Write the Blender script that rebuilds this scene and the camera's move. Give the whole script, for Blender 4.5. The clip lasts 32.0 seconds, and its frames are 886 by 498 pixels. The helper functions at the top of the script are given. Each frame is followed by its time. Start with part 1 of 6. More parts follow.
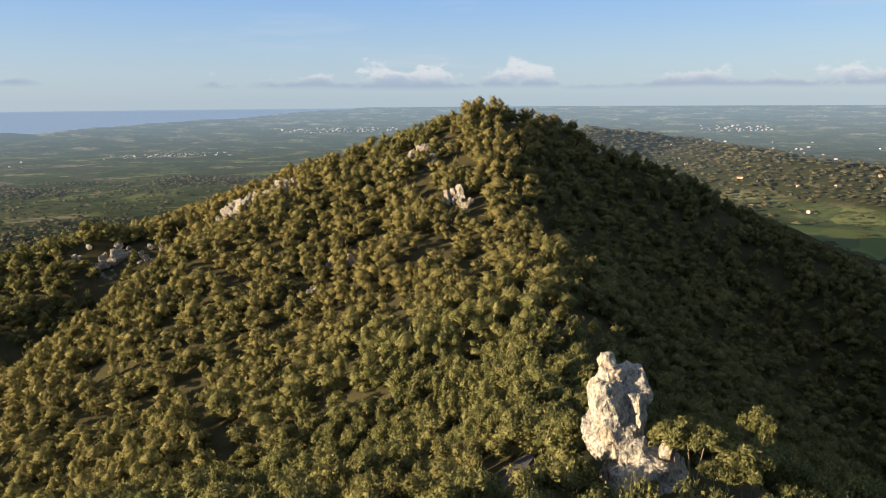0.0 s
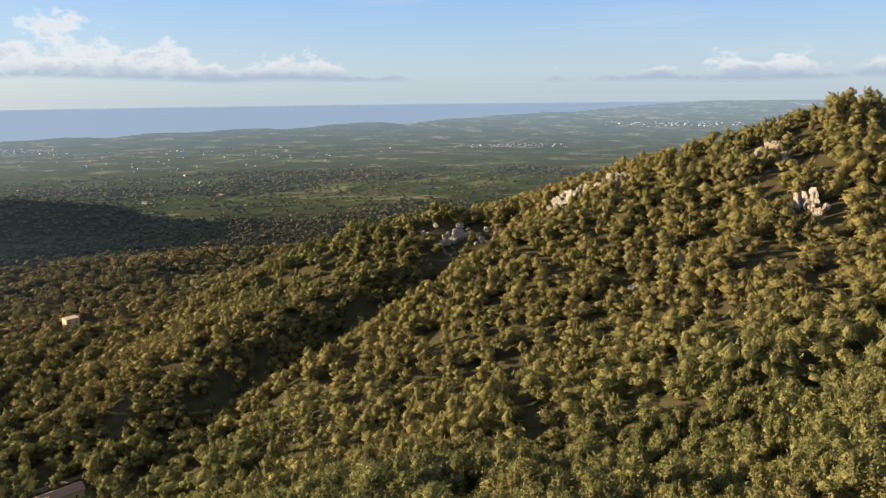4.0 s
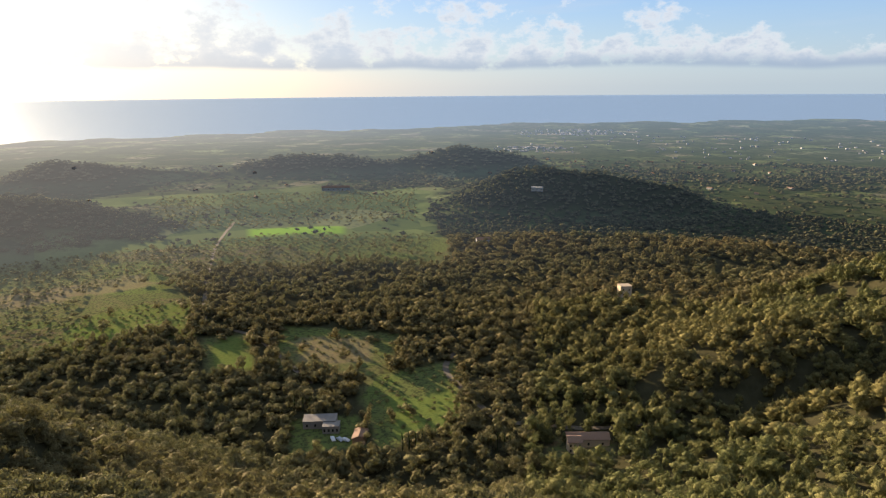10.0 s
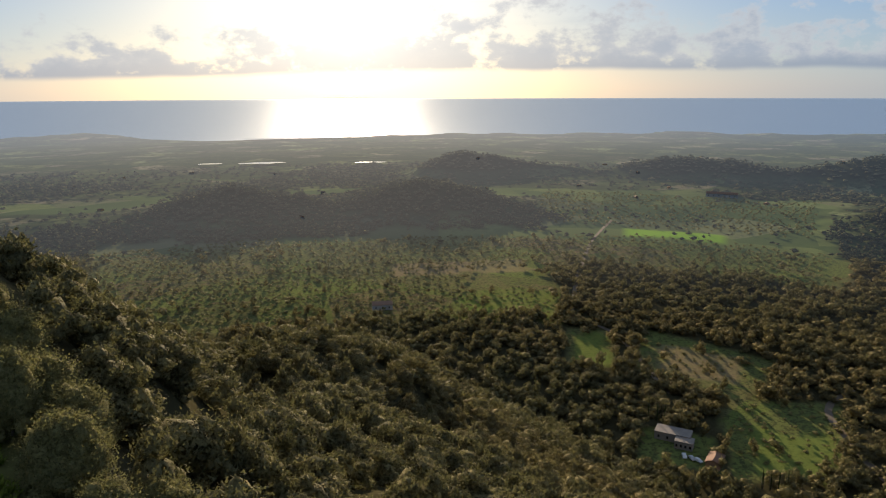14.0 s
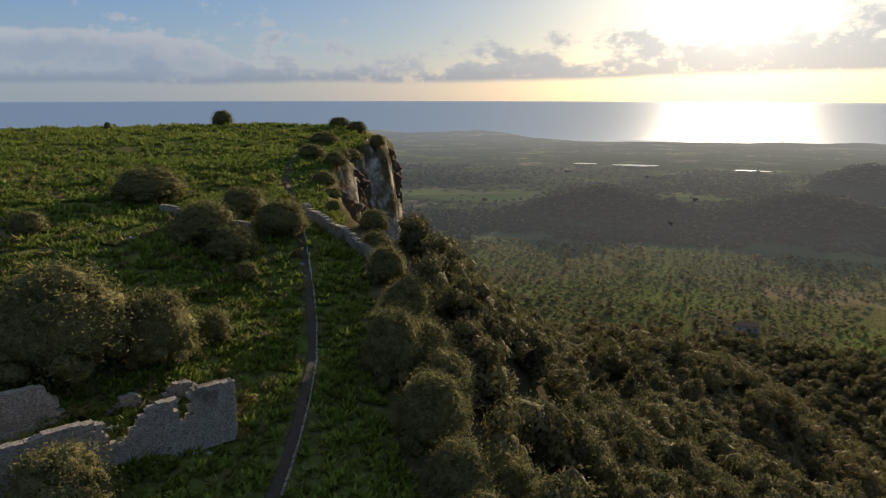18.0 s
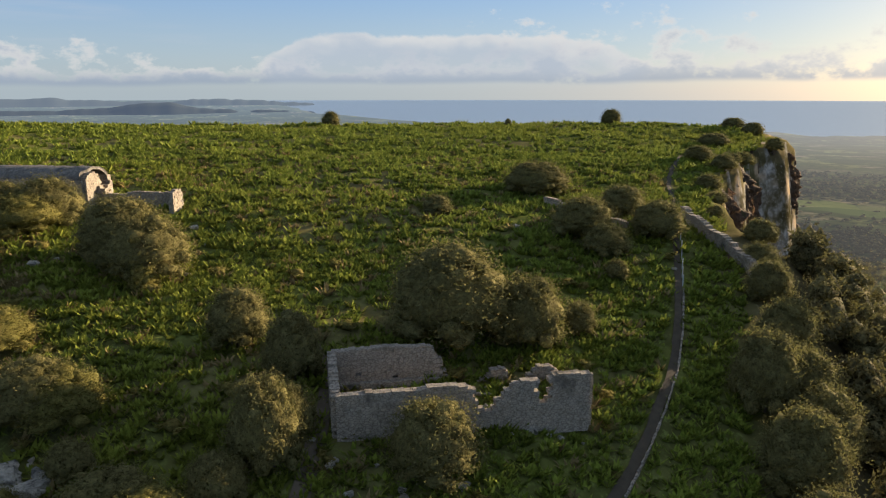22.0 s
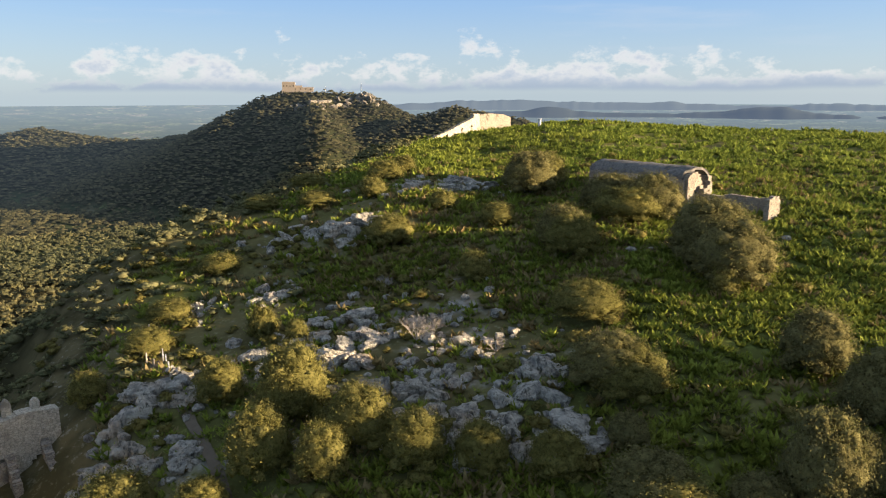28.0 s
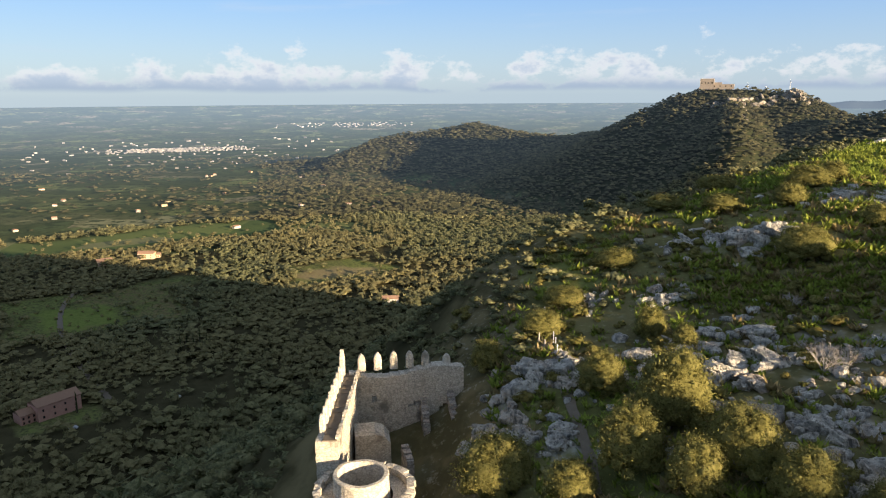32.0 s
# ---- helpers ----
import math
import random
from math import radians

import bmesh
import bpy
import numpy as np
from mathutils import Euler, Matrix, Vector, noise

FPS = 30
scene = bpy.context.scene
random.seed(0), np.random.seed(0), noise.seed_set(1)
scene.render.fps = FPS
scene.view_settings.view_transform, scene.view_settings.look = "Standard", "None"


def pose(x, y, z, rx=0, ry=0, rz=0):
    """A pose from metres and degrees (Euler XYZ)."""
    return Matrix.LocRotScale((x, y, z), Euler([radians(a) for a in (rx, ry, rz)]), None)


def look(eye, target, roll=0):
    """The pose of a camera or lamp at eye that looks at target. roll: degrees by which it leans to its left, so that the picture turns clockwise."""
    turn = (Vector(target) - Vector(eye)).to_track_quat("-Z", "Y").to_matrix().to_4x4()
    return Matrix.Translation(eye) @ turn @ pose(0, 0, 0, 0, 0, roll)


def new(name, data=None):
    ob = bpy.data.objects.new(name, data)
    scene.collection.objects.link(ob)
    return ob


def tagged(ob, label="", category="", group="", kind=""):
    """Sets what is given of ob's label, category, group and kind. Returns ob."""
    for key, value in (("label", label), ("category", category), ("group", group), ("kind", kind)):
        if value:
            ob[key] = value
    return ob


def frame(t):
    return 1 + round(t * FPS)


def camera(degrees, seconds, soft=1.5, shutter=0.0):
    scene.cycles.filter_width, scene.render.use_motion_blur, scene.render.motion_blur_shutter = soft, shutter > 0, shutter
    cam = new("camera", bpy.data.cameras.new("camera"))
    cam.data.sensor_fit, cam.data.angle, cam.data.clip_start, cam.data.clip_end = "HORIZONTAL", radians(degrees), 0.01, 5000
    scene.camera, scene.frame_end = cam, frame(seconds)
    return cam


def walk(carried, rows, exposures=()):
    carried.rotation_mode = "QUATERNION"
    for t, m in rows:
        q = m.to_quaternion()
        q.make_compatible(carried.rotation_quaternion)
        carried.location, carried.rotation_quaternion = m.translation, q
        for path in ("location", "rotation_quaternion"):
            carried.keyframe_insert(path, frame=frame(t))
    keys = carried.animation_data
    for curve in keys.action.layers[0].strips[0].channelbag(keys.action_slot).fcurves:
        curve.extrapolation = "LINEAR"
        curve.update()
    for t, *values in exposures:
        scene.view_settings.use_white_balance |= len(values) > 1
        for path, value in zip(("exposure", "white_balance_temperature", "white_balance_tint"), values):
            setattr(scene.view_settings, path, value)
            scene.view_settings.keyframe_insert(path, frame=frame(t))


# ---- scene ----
EYE = Vector((0.0, 0.0, 200.0))
cam = camera(64.6, 32.0, 1.15)
# seconds, yaw to the left of +y, pitch, roll: the drone hovers and turns
TURN = [
    (0.0, -2.98, -12.09, -0.40),
    (0.5, 0.12, -12.16, -0.50),
    (1.0, 3.31, -12.22, -0.51),
    (1.5, 6.58, -12.29, -0.54),
    (2.0, 9.96, -12.35, -0.60),
    (2.5, 13.32, -12.41, -0.64),
    (4.5, 27.28, -12.42, -0.62),
    (5.0, 30.84, -12.49, -0.58),
    (5.5, 34.37, -12.53, -0.61),
    (6.0, 37.85, -12.55, -0.61),
    (6.5, 41.42, -12.55, -0.63),
    (7.0, 45.01, -12.52, -0.62),
    (7.5, 48.66, -12.53, -0.53),
    (8.0, 52.47, -12.53, -0.52),
    (8.5, 56.33, -12.58, -0.52),
    (9.0, 60.19, -12.71, -0.51),
    (9.5, 64.05, -12.86, -0.50),
    (10.0, 67.89, -12.98, -0.50),
    (10.5, 71.69, -13.07, -0.34),
    (11.0, 75.43, -13.08, -0.38),
    (11.5, 79.22, -13.07, -0.42),
    (12.0, 83.12, -12.95, -0.35),
    (12.5, 87.02, -12.89, -0.33),
    (13.0, 90.85, -12.79, -0.31),
    (13.5, 94.70, -12.78, -0.29),
    (14.0, 98.47, -12.80, -0.22),
    (14.5, 102.21, -12.83, -0.13),
    (16.5, 116.87, -12.73, 0.03),
    (17.0, 120.65, -12.68, 0.07),
    (17.5, 124.47, -12.64, 0.08),
    (18.0, 128.22, -12.60, 0.07),
    (18.5, 132.00, -12.59, 0.05),
    (19.0, 135.80, -12.60, -0.01),
    (19.5, 139.59, -12.63, -0.02),
    (20.0, 143.36, -12.64, -0.02),
    (20.5, 147.17, -12.68, -0.03),
    (21.0, 151.01, -12.70, -0.06),
    (21.5, 154.86, -12.71, -0.07),
    (22.0, 158.73, -12.68, -0.06),
    (22.5, 162.61, -12.64, -0.11),
    (23.0, 166.46, -12.59, -0.14),
    (23.5, 170.37, -12.53, -0.18),
    (24.0, 174.31, -12.49, -0.18),
    (24.5, 178.24, -12.46, -0.24),
    (25.0, 182.14, -12.46, -0.24),
    (25.5, 185.86, -12.46, -0.25),
    (27.5, 201.28, -12.31, -0.18),
    (28.0, 205.15, -12.29, -0.11),
    (28.5, 209.06, -12.31, -0.13),
    (29.0, 213.03, -12.33, -0.18),
    (29.5, 216.95, -12.37, -0.12),
    (30.0, 220.90, -12.43, -0.16),
    (30.5, 224.87, -12.44, -0.16),
    (31.0, 228.97, -12.42, -0.19),
    (31.5, 233.18, -12.40, -0.17),
    (32.0, 237.47, -12.33, -0.36),
]


def heading(yaw, pitch):
    a, p = radians(yaw), radians(pitch)
    return Vector((-math.sin(a) * math.cos(p), math.cos(a) * math.cos(p), math.sin(p)))


walk(cam, [(t, look(EYE, EYE + 10 * heading(yaw, pitch), roll)) for t, yaw, pitch, roll in TURN],
     [(0.0, 1.87, 6180, 10), (6.0, 2.05, 6330, 10), (10.0, 1.92, 6050, 10), (13.0, 1.5, 5920, 10), (17.0, 1.02, 5760, 10), (20.0, 1.36, 6080, 10), (23.0, 1.8, 6390, 10), (28.0, 1.98, 6330, 10), (32.0, 1.98, 6080, 10)])

# ---------------------------------------------------------------- light
SUN_AZ, SUN_EL = 106.0, 10.0
sun_way = heading(SUN_AZ, SUN_EL)
lamp = bpy.data.lights.new("sun", "SUN")
lamp.energy, lamp.angle, lamp.color = 5.0, radians(0.6), (1.0, 0.77, 0.50)
sun = new("sun", lamp)
sun.matrix_world = look(sun_way * 1000, (0, 0, 0))


class Nodes:
    """Short hand for building node trees."""

    def __init__(self, tree):
        self.tree = tree
        tree.nodes.clear()

    def add(self, kind, op="", **inputs):
        n = self.tree.nodes.new(kind)
        if op and kind == "ShaderNodeVectorMath":
            n.operation = op
        elif op and kind == "ShaderNodeTexVoronoi":
            n.feature = op
        elif op:
            n.attribute_name = op
        for k, v in inputs.items():
            self.put(n, k.replace("_", " "), v)
        return n

    def put(self, n, key, v):
        socket = n.inputs[int(key)] if key.isdigit() else n.inputs[key]
        if isinstance(v, bpy.types.NodeSocket):
            self.tree.links.new(v, socket)
        else:
            socket.default_value = v

    def math(self, op, a, b=0.0, c=0.0, clamp=False):
        n = self.tree.nodes.new("ShaderNodeMath")
        n.operation, n.use_clamp = op, clamp
        for i, v in enumerate((a, b, c)):
            self.put(n, str(i), v)
        return n.outputs[0]

    def step(self, v, lo, hi, out0=0.0, out1=1.0):
        n = self.tree.nodes.new("ShaderNodeMapRange")
        n.interpolation_type = "SMOOTHSTEP"
        for i, a in enumerate((v, lo, hi, out0, out1)):
            self.put(n, str(i), a)
        return n.outputs[0]

    def mix(self, f, a, b, blend="MIX"):
        n = self.tree.nodes.new("ShaderNodeMix")
        n.data_type, n.blend_type = "RGBA", blend
        for key, v in ((0, f), (6, a), (7, b)):
            if isinstance(v, (tuple, list)) and len(v) == 3:
                v = (*v, 1.0)
            self.put(n, str(key), v)
        return n.outputs[2]

    def ramp(self, f, stops, smooth=False):
        n = self.tree.nodes.new("ShaderNodeValToRGB")
        if smooth:
            n.color_ramp.interpolation = "EASE"
        el = n.color_ramp.elements
        while len(el) < len(stops):
            el.new(0.5)
        for e, (p, c) in zip(el, stops):
            e.position = p
            e.color = (*c, 1.0) if isinstance(c, (tuple, list)) else (c, c, c, 1.0)
        self.put(n, "0", f)
        return n.outputs[0]

    def noise(self, vec, scale, detail=4.0, rough=0.55, out=0):
        n = self.add("ShaderNodeTexNoise", Scale=scale, Detail=detail, Roughness=rough)
        if vec is not None:
            self.put(n, "Vector", vec)
        return n.outputs[out]


def sky_world():
    w = bpy.data.worlds.new("sky")
    w.use_nodes = True
    scene.world = w
    n = Nodes(w.node_tree)
    way = n.add("ShaderNodeTexCoord").outputs["Generated"]
    sky = n.add("ShaderNodeTexSky")
    sky.sky_type, sky.sun_disc, sky.sun_elevation, sky.sun_rotation = "NISHITA", False, radians(SUN_EL), radians(-SUN_AZ)
    sky.altitude, sky.air_density, sky.dust_density, sky.ozone_density = 400.0, 1.0, 1.0, 1.6
    sep = n.add("ShaderNodeSeparateXYZ", Vector=way)
    x, y, z = sep.outputs
    el = n.math("MULTIPLY", n.math("ARCSINE", z), 57.2958)
    az = n.math("MULTIPLY", n.math("ARCTAN2", n.math("MULTIPLY", x, -1.0), y), 57.2958)
    turn = n.math("FRACT", n.math("ADD", n.math("DIVIDE", az, 360.0), 1.0))
    # cloud space: round the horizon, with the height stretched
    flat = n.add("ShaderNodeCombineXYZ", X=x, Y=y, Z=n.math("MULTIPLY", el, 0.030)).outputs[0]
    warp = n.noise(flat, 9.0, 3.0, 0.6)
    puff = n.noise(flat, 17.0, 7.0, 0.62)
    big = n.noise(flat, 5.5, 3.0, 0.5)
    # how much heaped cloud there is round the horizon
    cover = n.ramp(turn, [(0.0, 0.40), (0.03, 0.30), (0.06, 0.16), (0.11, 0.40), (0.16, 0.66), (0.24, 0.70), (0.31, 0.52), (0.37, 0.50), (0.42, 0.62),
                          (0.48, 0.34), (0.54, 0.44), (0.60, 0.46), (0.66, 0.46), (0.75, 0.4), (0.95, 0.22), (1.0, 0.40)])
    base = n.math("ADD", n.math("MULTIPLY", big, 0.8), n.ramp(turn, [(0.0, 0.5), (0.15, 1.0), (0.27, 1.2), (0.36, 0.5), (0.5, 0.1), (0.65, 0.0), (0.9, 0.3), (1.0, 0.5)]))
    height = n.math("SUBTRACT", el, base)
    top = n.math("MULTIPLY", n.math("SUBTRACT", n.math("ADD", n.math("MULTIPLY", big, 0.5), cover), 0.42), 9.5)
    body = n.math("SUBTRACT", 1.0, n.math("DIVIDE", height, n.math("MAXIMUM", top, 0.05)))
    dens = n.math("ADD", n.math("MULTIPLY", body, 0.42), n.math("MULTIPLY", n.math("SUBTRACT", puff, 0.5), 2.1))
    heap = n.math("MULTIPLY", n.step(dens, 0.03, 0.34), n.step(height, -0.25, 0.25))
    heap = n.math("MULTIPLY", heap, n.step(top, 0.05, 0.7))
    # thin high streaks
    long_ = n.add("ShaderNodeCombineXYZ", X=x, Y=y, Z=n.math("MULTIPLY", el, 0.16)).outputs[0]
    streak = n.step(n.noise(long_, 3.2, 5.0, 0.55), 0.55, 0.75)
    streak = n.math("MULTIPLY", n.math("MULTIPLY", streak, n.step(el, 1.0, 3.0)), 0.55)
    # light on the sky
    toward = n.add("ShaderNodeVectorMath", "DOT_PRODUCT")
    n.put(toward, "0", way)
    n.put(toward, "1", sun_way)
    near = n.math("MAXIMUM", toward.outputs["Value"], 0.0)
    lit_top = n.step(dens, 0.06, 0.62)
    rim = n.mix(lit_top, (8.2, 7.7, 7.1), (4.2, 4.7, 5.5))
    rim = n.mix(n.step(height, 0.0, 1.3), (3.1, 3.7, 4.6), rim)
    rim = n.mix(n.math("MULTIPLY", n.math("POWER", near, 8.0), 0.8), rim, (7.6, 7.1, 6.5))
    wash = n.mix(n.step(el, -0.5, 12.0), (5.1, 6.3, 7.3), (2.1, 4.5, 8.9))
    wash = n.mix(n.math("MULTIPLY", n.step(el, 11.0, 30.0), 0.85), wash, (3.7, 4.2, 5.0))
    wash = n.mix(n.math("POWER", near, 13.0), wash, (8.6, 8.0, 6.8))
    clear = n.mix(n.step(el, 8.0, 30.0, 0.62, 0.85), sky.outputs[0], wash)
    clear = n.mix(n.math("MULTIPLY", streak, 0.45), clear, (5.4, 5.7, 6.2))
    whole = n.mix(n.math("MULTIPLY", heap, 0.8), clear, rim)
    # one broad smooth cloud over the southern sea
    u = n.math("DIVIDE", n.math("SUBTRACT", az, 158.0), 15.5)
    arch = n.math("SUBTRACT", 1.0, n.math("POWER", n.math("ABSOLUTE", u), 4.0))
    lid = n.math("ADD", n.math("MULTIPLY", n.math("SQRT", n.math("MAXIMUM", arch, 0.0)), 3.7), n.math("ADD", n.math("MULTIPLY", n.math("SUBTRACT", puff, 0.5), 1.7), n.math("MULTIPLY", n.math("SUBTRACT", big, 0.5), 2.2)))
    room = n.math("SUBTRACT", n.math("ADD", lid, 0.8), el)
    anvil = n.math("MULTIPLY", n.step(room, 0.0, 0.4), n.math("MULTIPLY", n.step(el, -0.6, 3.4), n.step(arch, 0.0, 0.5)))
    sheet = n.mix(n.step(n.math("ADD", room, n.math("MULTIPLY", n.math("SUBTRACT", warp, 0.5), 3.0)), 0.0, 1.7), (7.2, 7.0, 6.8), (4.7, 5.2, 5.9))
    whole = n.mix(n.math("MULTIPLY", anvil, 0.8), whole, sheet)
    glow = n.math("ADD", n.math("MULTIPLY", n.math("POWER", near, 420.0), 40.0), n.math("MULTIPLY", n.math("POWER", near, 60.0), 5.0))
    whole = n.mix(1.0, whole, n.mix(1.0, (1.0, 0.91, 0.76), n.add("ShaderNodeCombineXYZ", X=glow, Y=glow, Z=glow).outputs[0], "MULTIPLY"), "ADD")
    whole = n.mix(1.0, whole, (0.65, 0.65, 0.65), "MULTIPLY")
    back = n.add("ShaderNodeBackground", Color=whole, Strength=0.05)
    n.add("ShaderNodeOutputWorld", Surface=back.outputs[0])


sky_world()

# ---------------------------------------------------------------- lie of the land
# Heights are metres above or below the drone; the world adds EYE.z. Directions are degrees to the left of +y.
# Plan directions are shifted to fit the camera's view after its turn was refitted: (plan, true).
VIEW_FIT = [(0, 0), (60, 60.15), (100, 100.25), (120, 120.36), (130, 130.38), (145, 145.25), (158, 158.5), (166.7, 167.7), (176, 177.5), (183, 185.1), (190, 192.2), (236, 238.25), (275, 277.3), (315, 315.5), (340, 340), (360, 360)]


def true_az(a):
    return np.interp(np.asarray(a) % 360.0, [p for p, q in VIEW_FIT], [q for p, q in VIEW_FIT])


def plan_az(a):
    return np.interp(np.asarray(a) % 360.0, [q for p, q in VIEW_FIT], [p for p, q in VIEW_FIT])


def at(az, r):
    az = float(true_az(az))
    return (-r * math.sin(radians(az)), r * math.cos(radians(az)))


def smax(a, b, k):
    h = np.clip(0.5 + 0.5 * (a - b) / k, 0, 1)
    return b * (1 - h) + a * h + k * h * (1 - h)


def smooth(v, lo, hi):
    t = np.clip((v - lo) / (hi - lo), 0, 1)
    return t * t * (3 - 2 * t)


def lattice(i, j, seed):
    h = (i * 374761393 + j * 668265263 + seed * 974711) & 0x7FFFFFFF
    h = ((h ^ (h >> 13)) * 1274126177) & 0x7FFFFFFF
    return ((h ^ (h >> 16)) & 0xFFFF) / 65535.0


def value_noise(x, y, size, seed=0):
    """Smooth noise from 0 to 1 with bumps of about that size."""
    u, v = np.asarray(x) / size, np.asarray(y) / size
    i, j = np.floor(u).astype(np.int64), np.floor(v).astype(np.int64)
    f, g = u - i, v - j
    f, g = f * f * (3 - 2 * f), g * g * (3 - 2 * g)
    a, b = lattice(i, j, seed), lattice(i + 1, j, seed)
    c, d = lattice(i, j + 1, seed), lattice(i + 1, j + 1, seed)
    return (a * (1 - f) + b * f) * (1 - g) + (c * (1 - f) + d * f) * g


def rough(x, y, size, octaves=3, seed=0):
    total, weight = 0.0, 1.0
    for k in range(octaves):
        total = total + weight * (value_noise(x, y, size / 2**k, seed + 7 * k) - 0.5)
        weight *= 0.5
    return total


def ridge(x, y, line, left, right, width):
    """A ridge line of (direction, distance, height) with its own slope to either side."""
    out = None
    pts = [(*at(a, r), z) for a, r, z in line]
    for (x0, y0, z0), (x1, y1, z1) in zip(pts, pts[1:]):
        dx, dy = x1 - x0, y1 - y0
        t = np.clip(((x - x0) * dx + (y - y0) * dy) / (dx * dx + dy * dy), 0, 1)
        ox, oy = x - x0 - t * dx, y - y0 - t * dy
        d = np.hypot(ox, oy)
        side = np.tanh((dx * oy - dy * ox) / math.hypot(dx, dy) / 25.0)
        slope = 0.5 * (left + right) + 0.5 * (left - right) * side
        h = z0 + t * (z1 - z0) - slope * (np.sqrt(d * d + width * width) - width)
        out = h if out is None else smax(out, h, 6.0)
    return out


def gully(x, y, line, depth, width):
    """How far a valley line of (direction, distance, share of the depth) is cut into the slope."""
    out = np.zeros(np.shape(x))
    pts = [(*at(a, r), s) for a, r, s in line]
    for (x0, y0, s0), (x1, y1, s1) in zip(pts, pts[1:]):
        dx, dy = x1 - x0, y1 - y0
        t = np.clip(((x - x0) * dx + (y - y0) * dy) / (dx * dx + dy * dy), 0, 1)
        d = np.hypot(x - x0 - t * dx, y - y0 - t * dy)
        out = np.maximum(out, depth * (s0 + t * (s1 - s0)) * np.exp(-((d / width) ** 2)))
    return out


PLATEAU = [(0, 20), (60, 20), (108, 24), (124, 33), (131.5, 50), (134.0, 80), (137.5, 112), (135.5, 150), (132.5, 190), (137, 222), (150, 224), (165, 212), (180, 212),
           (197, 232), (204.5, 196), (207, 165), (213, 122), (220.5, 100), (229.5, 84), (233, 66), (243, 63), (247, 42), (300, 26)]
EDGE = [at(a, r) for a, r in PLATEAU]


def outside(x, y):
    """Distance to the plateau's edge: positive outside."""
    best = np.full(np.shape(x), 1e9)
    inside = np.zeros(np.shape(x), bool)
    for (x0, y0), (x1, y1) in zip(EDGE, EDGE[1:] + EDGE[:1]):
        dx, dy = x1 - x0, y1 - y0
        t = np.clip(((x - x0) * dx + (y - y0) * dy) / (dx * dx + dy * dy), 0, 1)
        best = np.minimum(best, np.hypot(x - x0 - t * dx, y - y0 - t * dy))
        cross = (y0 > y) != (y1 > y)
        inside ^= cross & (x < x0 + (y - y0) * dx / (dy if abs(dy) > 1e-9 else 1e-9))
    return np.where(inside, -best, best)


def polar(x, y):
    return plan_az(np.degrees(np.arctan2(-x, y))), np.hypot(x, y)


def plateau_top(x, y):
    az, r = polar(x, y)
    s = np.maximum(r * np.cos(np.radians(az - 182)), 22.0)
    z = -8.6 - 13.6 * np.exp(-(s - 43) / 52.0)
    z = z + 1.6 * np.exp(-((az - 191) / 6) ** 2) * smooth(r, 100, 170) - 1.7 * smooth(az, 194, 204) * (1 - smooth(az, 214, 222)) * smooth(r, 110, 165)
    z = z + 0.9 * np.exp(-((az - 141) / 7) ** 2) * smooth(r, 150, 215)
    z = z + 0.8 * np.exp(-((az - 211) / 8) ** 2) * np.exp(-((r - 45) / 9) ** 2) - 1.7 * np.exp(-((az - 211) / 10) ** 2) * np.exp(-((r - 66) / 14) ** 2) - 1.0 * np.exp(-((az - 223) / 6) ** 2) * np.exp(-((r - 68) / 20) ** 2)
    # the top rolls over towards the east, away from the low sun, and sinks behind the skyline
    u = 0.961 * x + 0.276 * y
    side = smooth(az, 198, 206) * (1 - smooth(az, 228, 234)) * smooth(r, 58, 72) * (1 - smooth(r, 150, 190))
    z = z + side * (1.5 * np.exp(-((u - 16) / 11) ** 2) * smooth(r, 76, 90) - 1.4 * smooth(u, 22, 46))
    z = z - 0.052 * np.maximum(r - 206, 0)
    z = z - 5.2 * smooth(az, 226, 238) * (1 - smooth(az, 252, 262)) * smooth(r, 34, 46)
    return z


def far_floor(r):
    """The plain, which falls towards the coast and is then bent up to meet the camera's horizon line."""
    z = -165.0 - 0.014 * np.maximum(r - 1000, 0)
    t = np.clip((r - 2900) / 1950, 0, 1)
    return np.where(r > 2900, -191.6 + 135.0 * t**1.25, z)


def coast(az):
    """Distance of the shore in each direction; beyond the map where there is only land."""
    a = np.asarray(az)
    d = np.interp(a, [0, 5, 25, 35, 65, 80, 106, 116, 125, 139, 156, 162, 168, 173, 215, 360], [5200, 4700, 3900, 3650, 3350, 3150, 3000, 2950, 3250, 3450, 3450, 3680, 4050, 5300, 5300, 5300])
    return d + 170 * rough(a * 9.0, a * 0 + 3.0, 40.0, 3, 5)


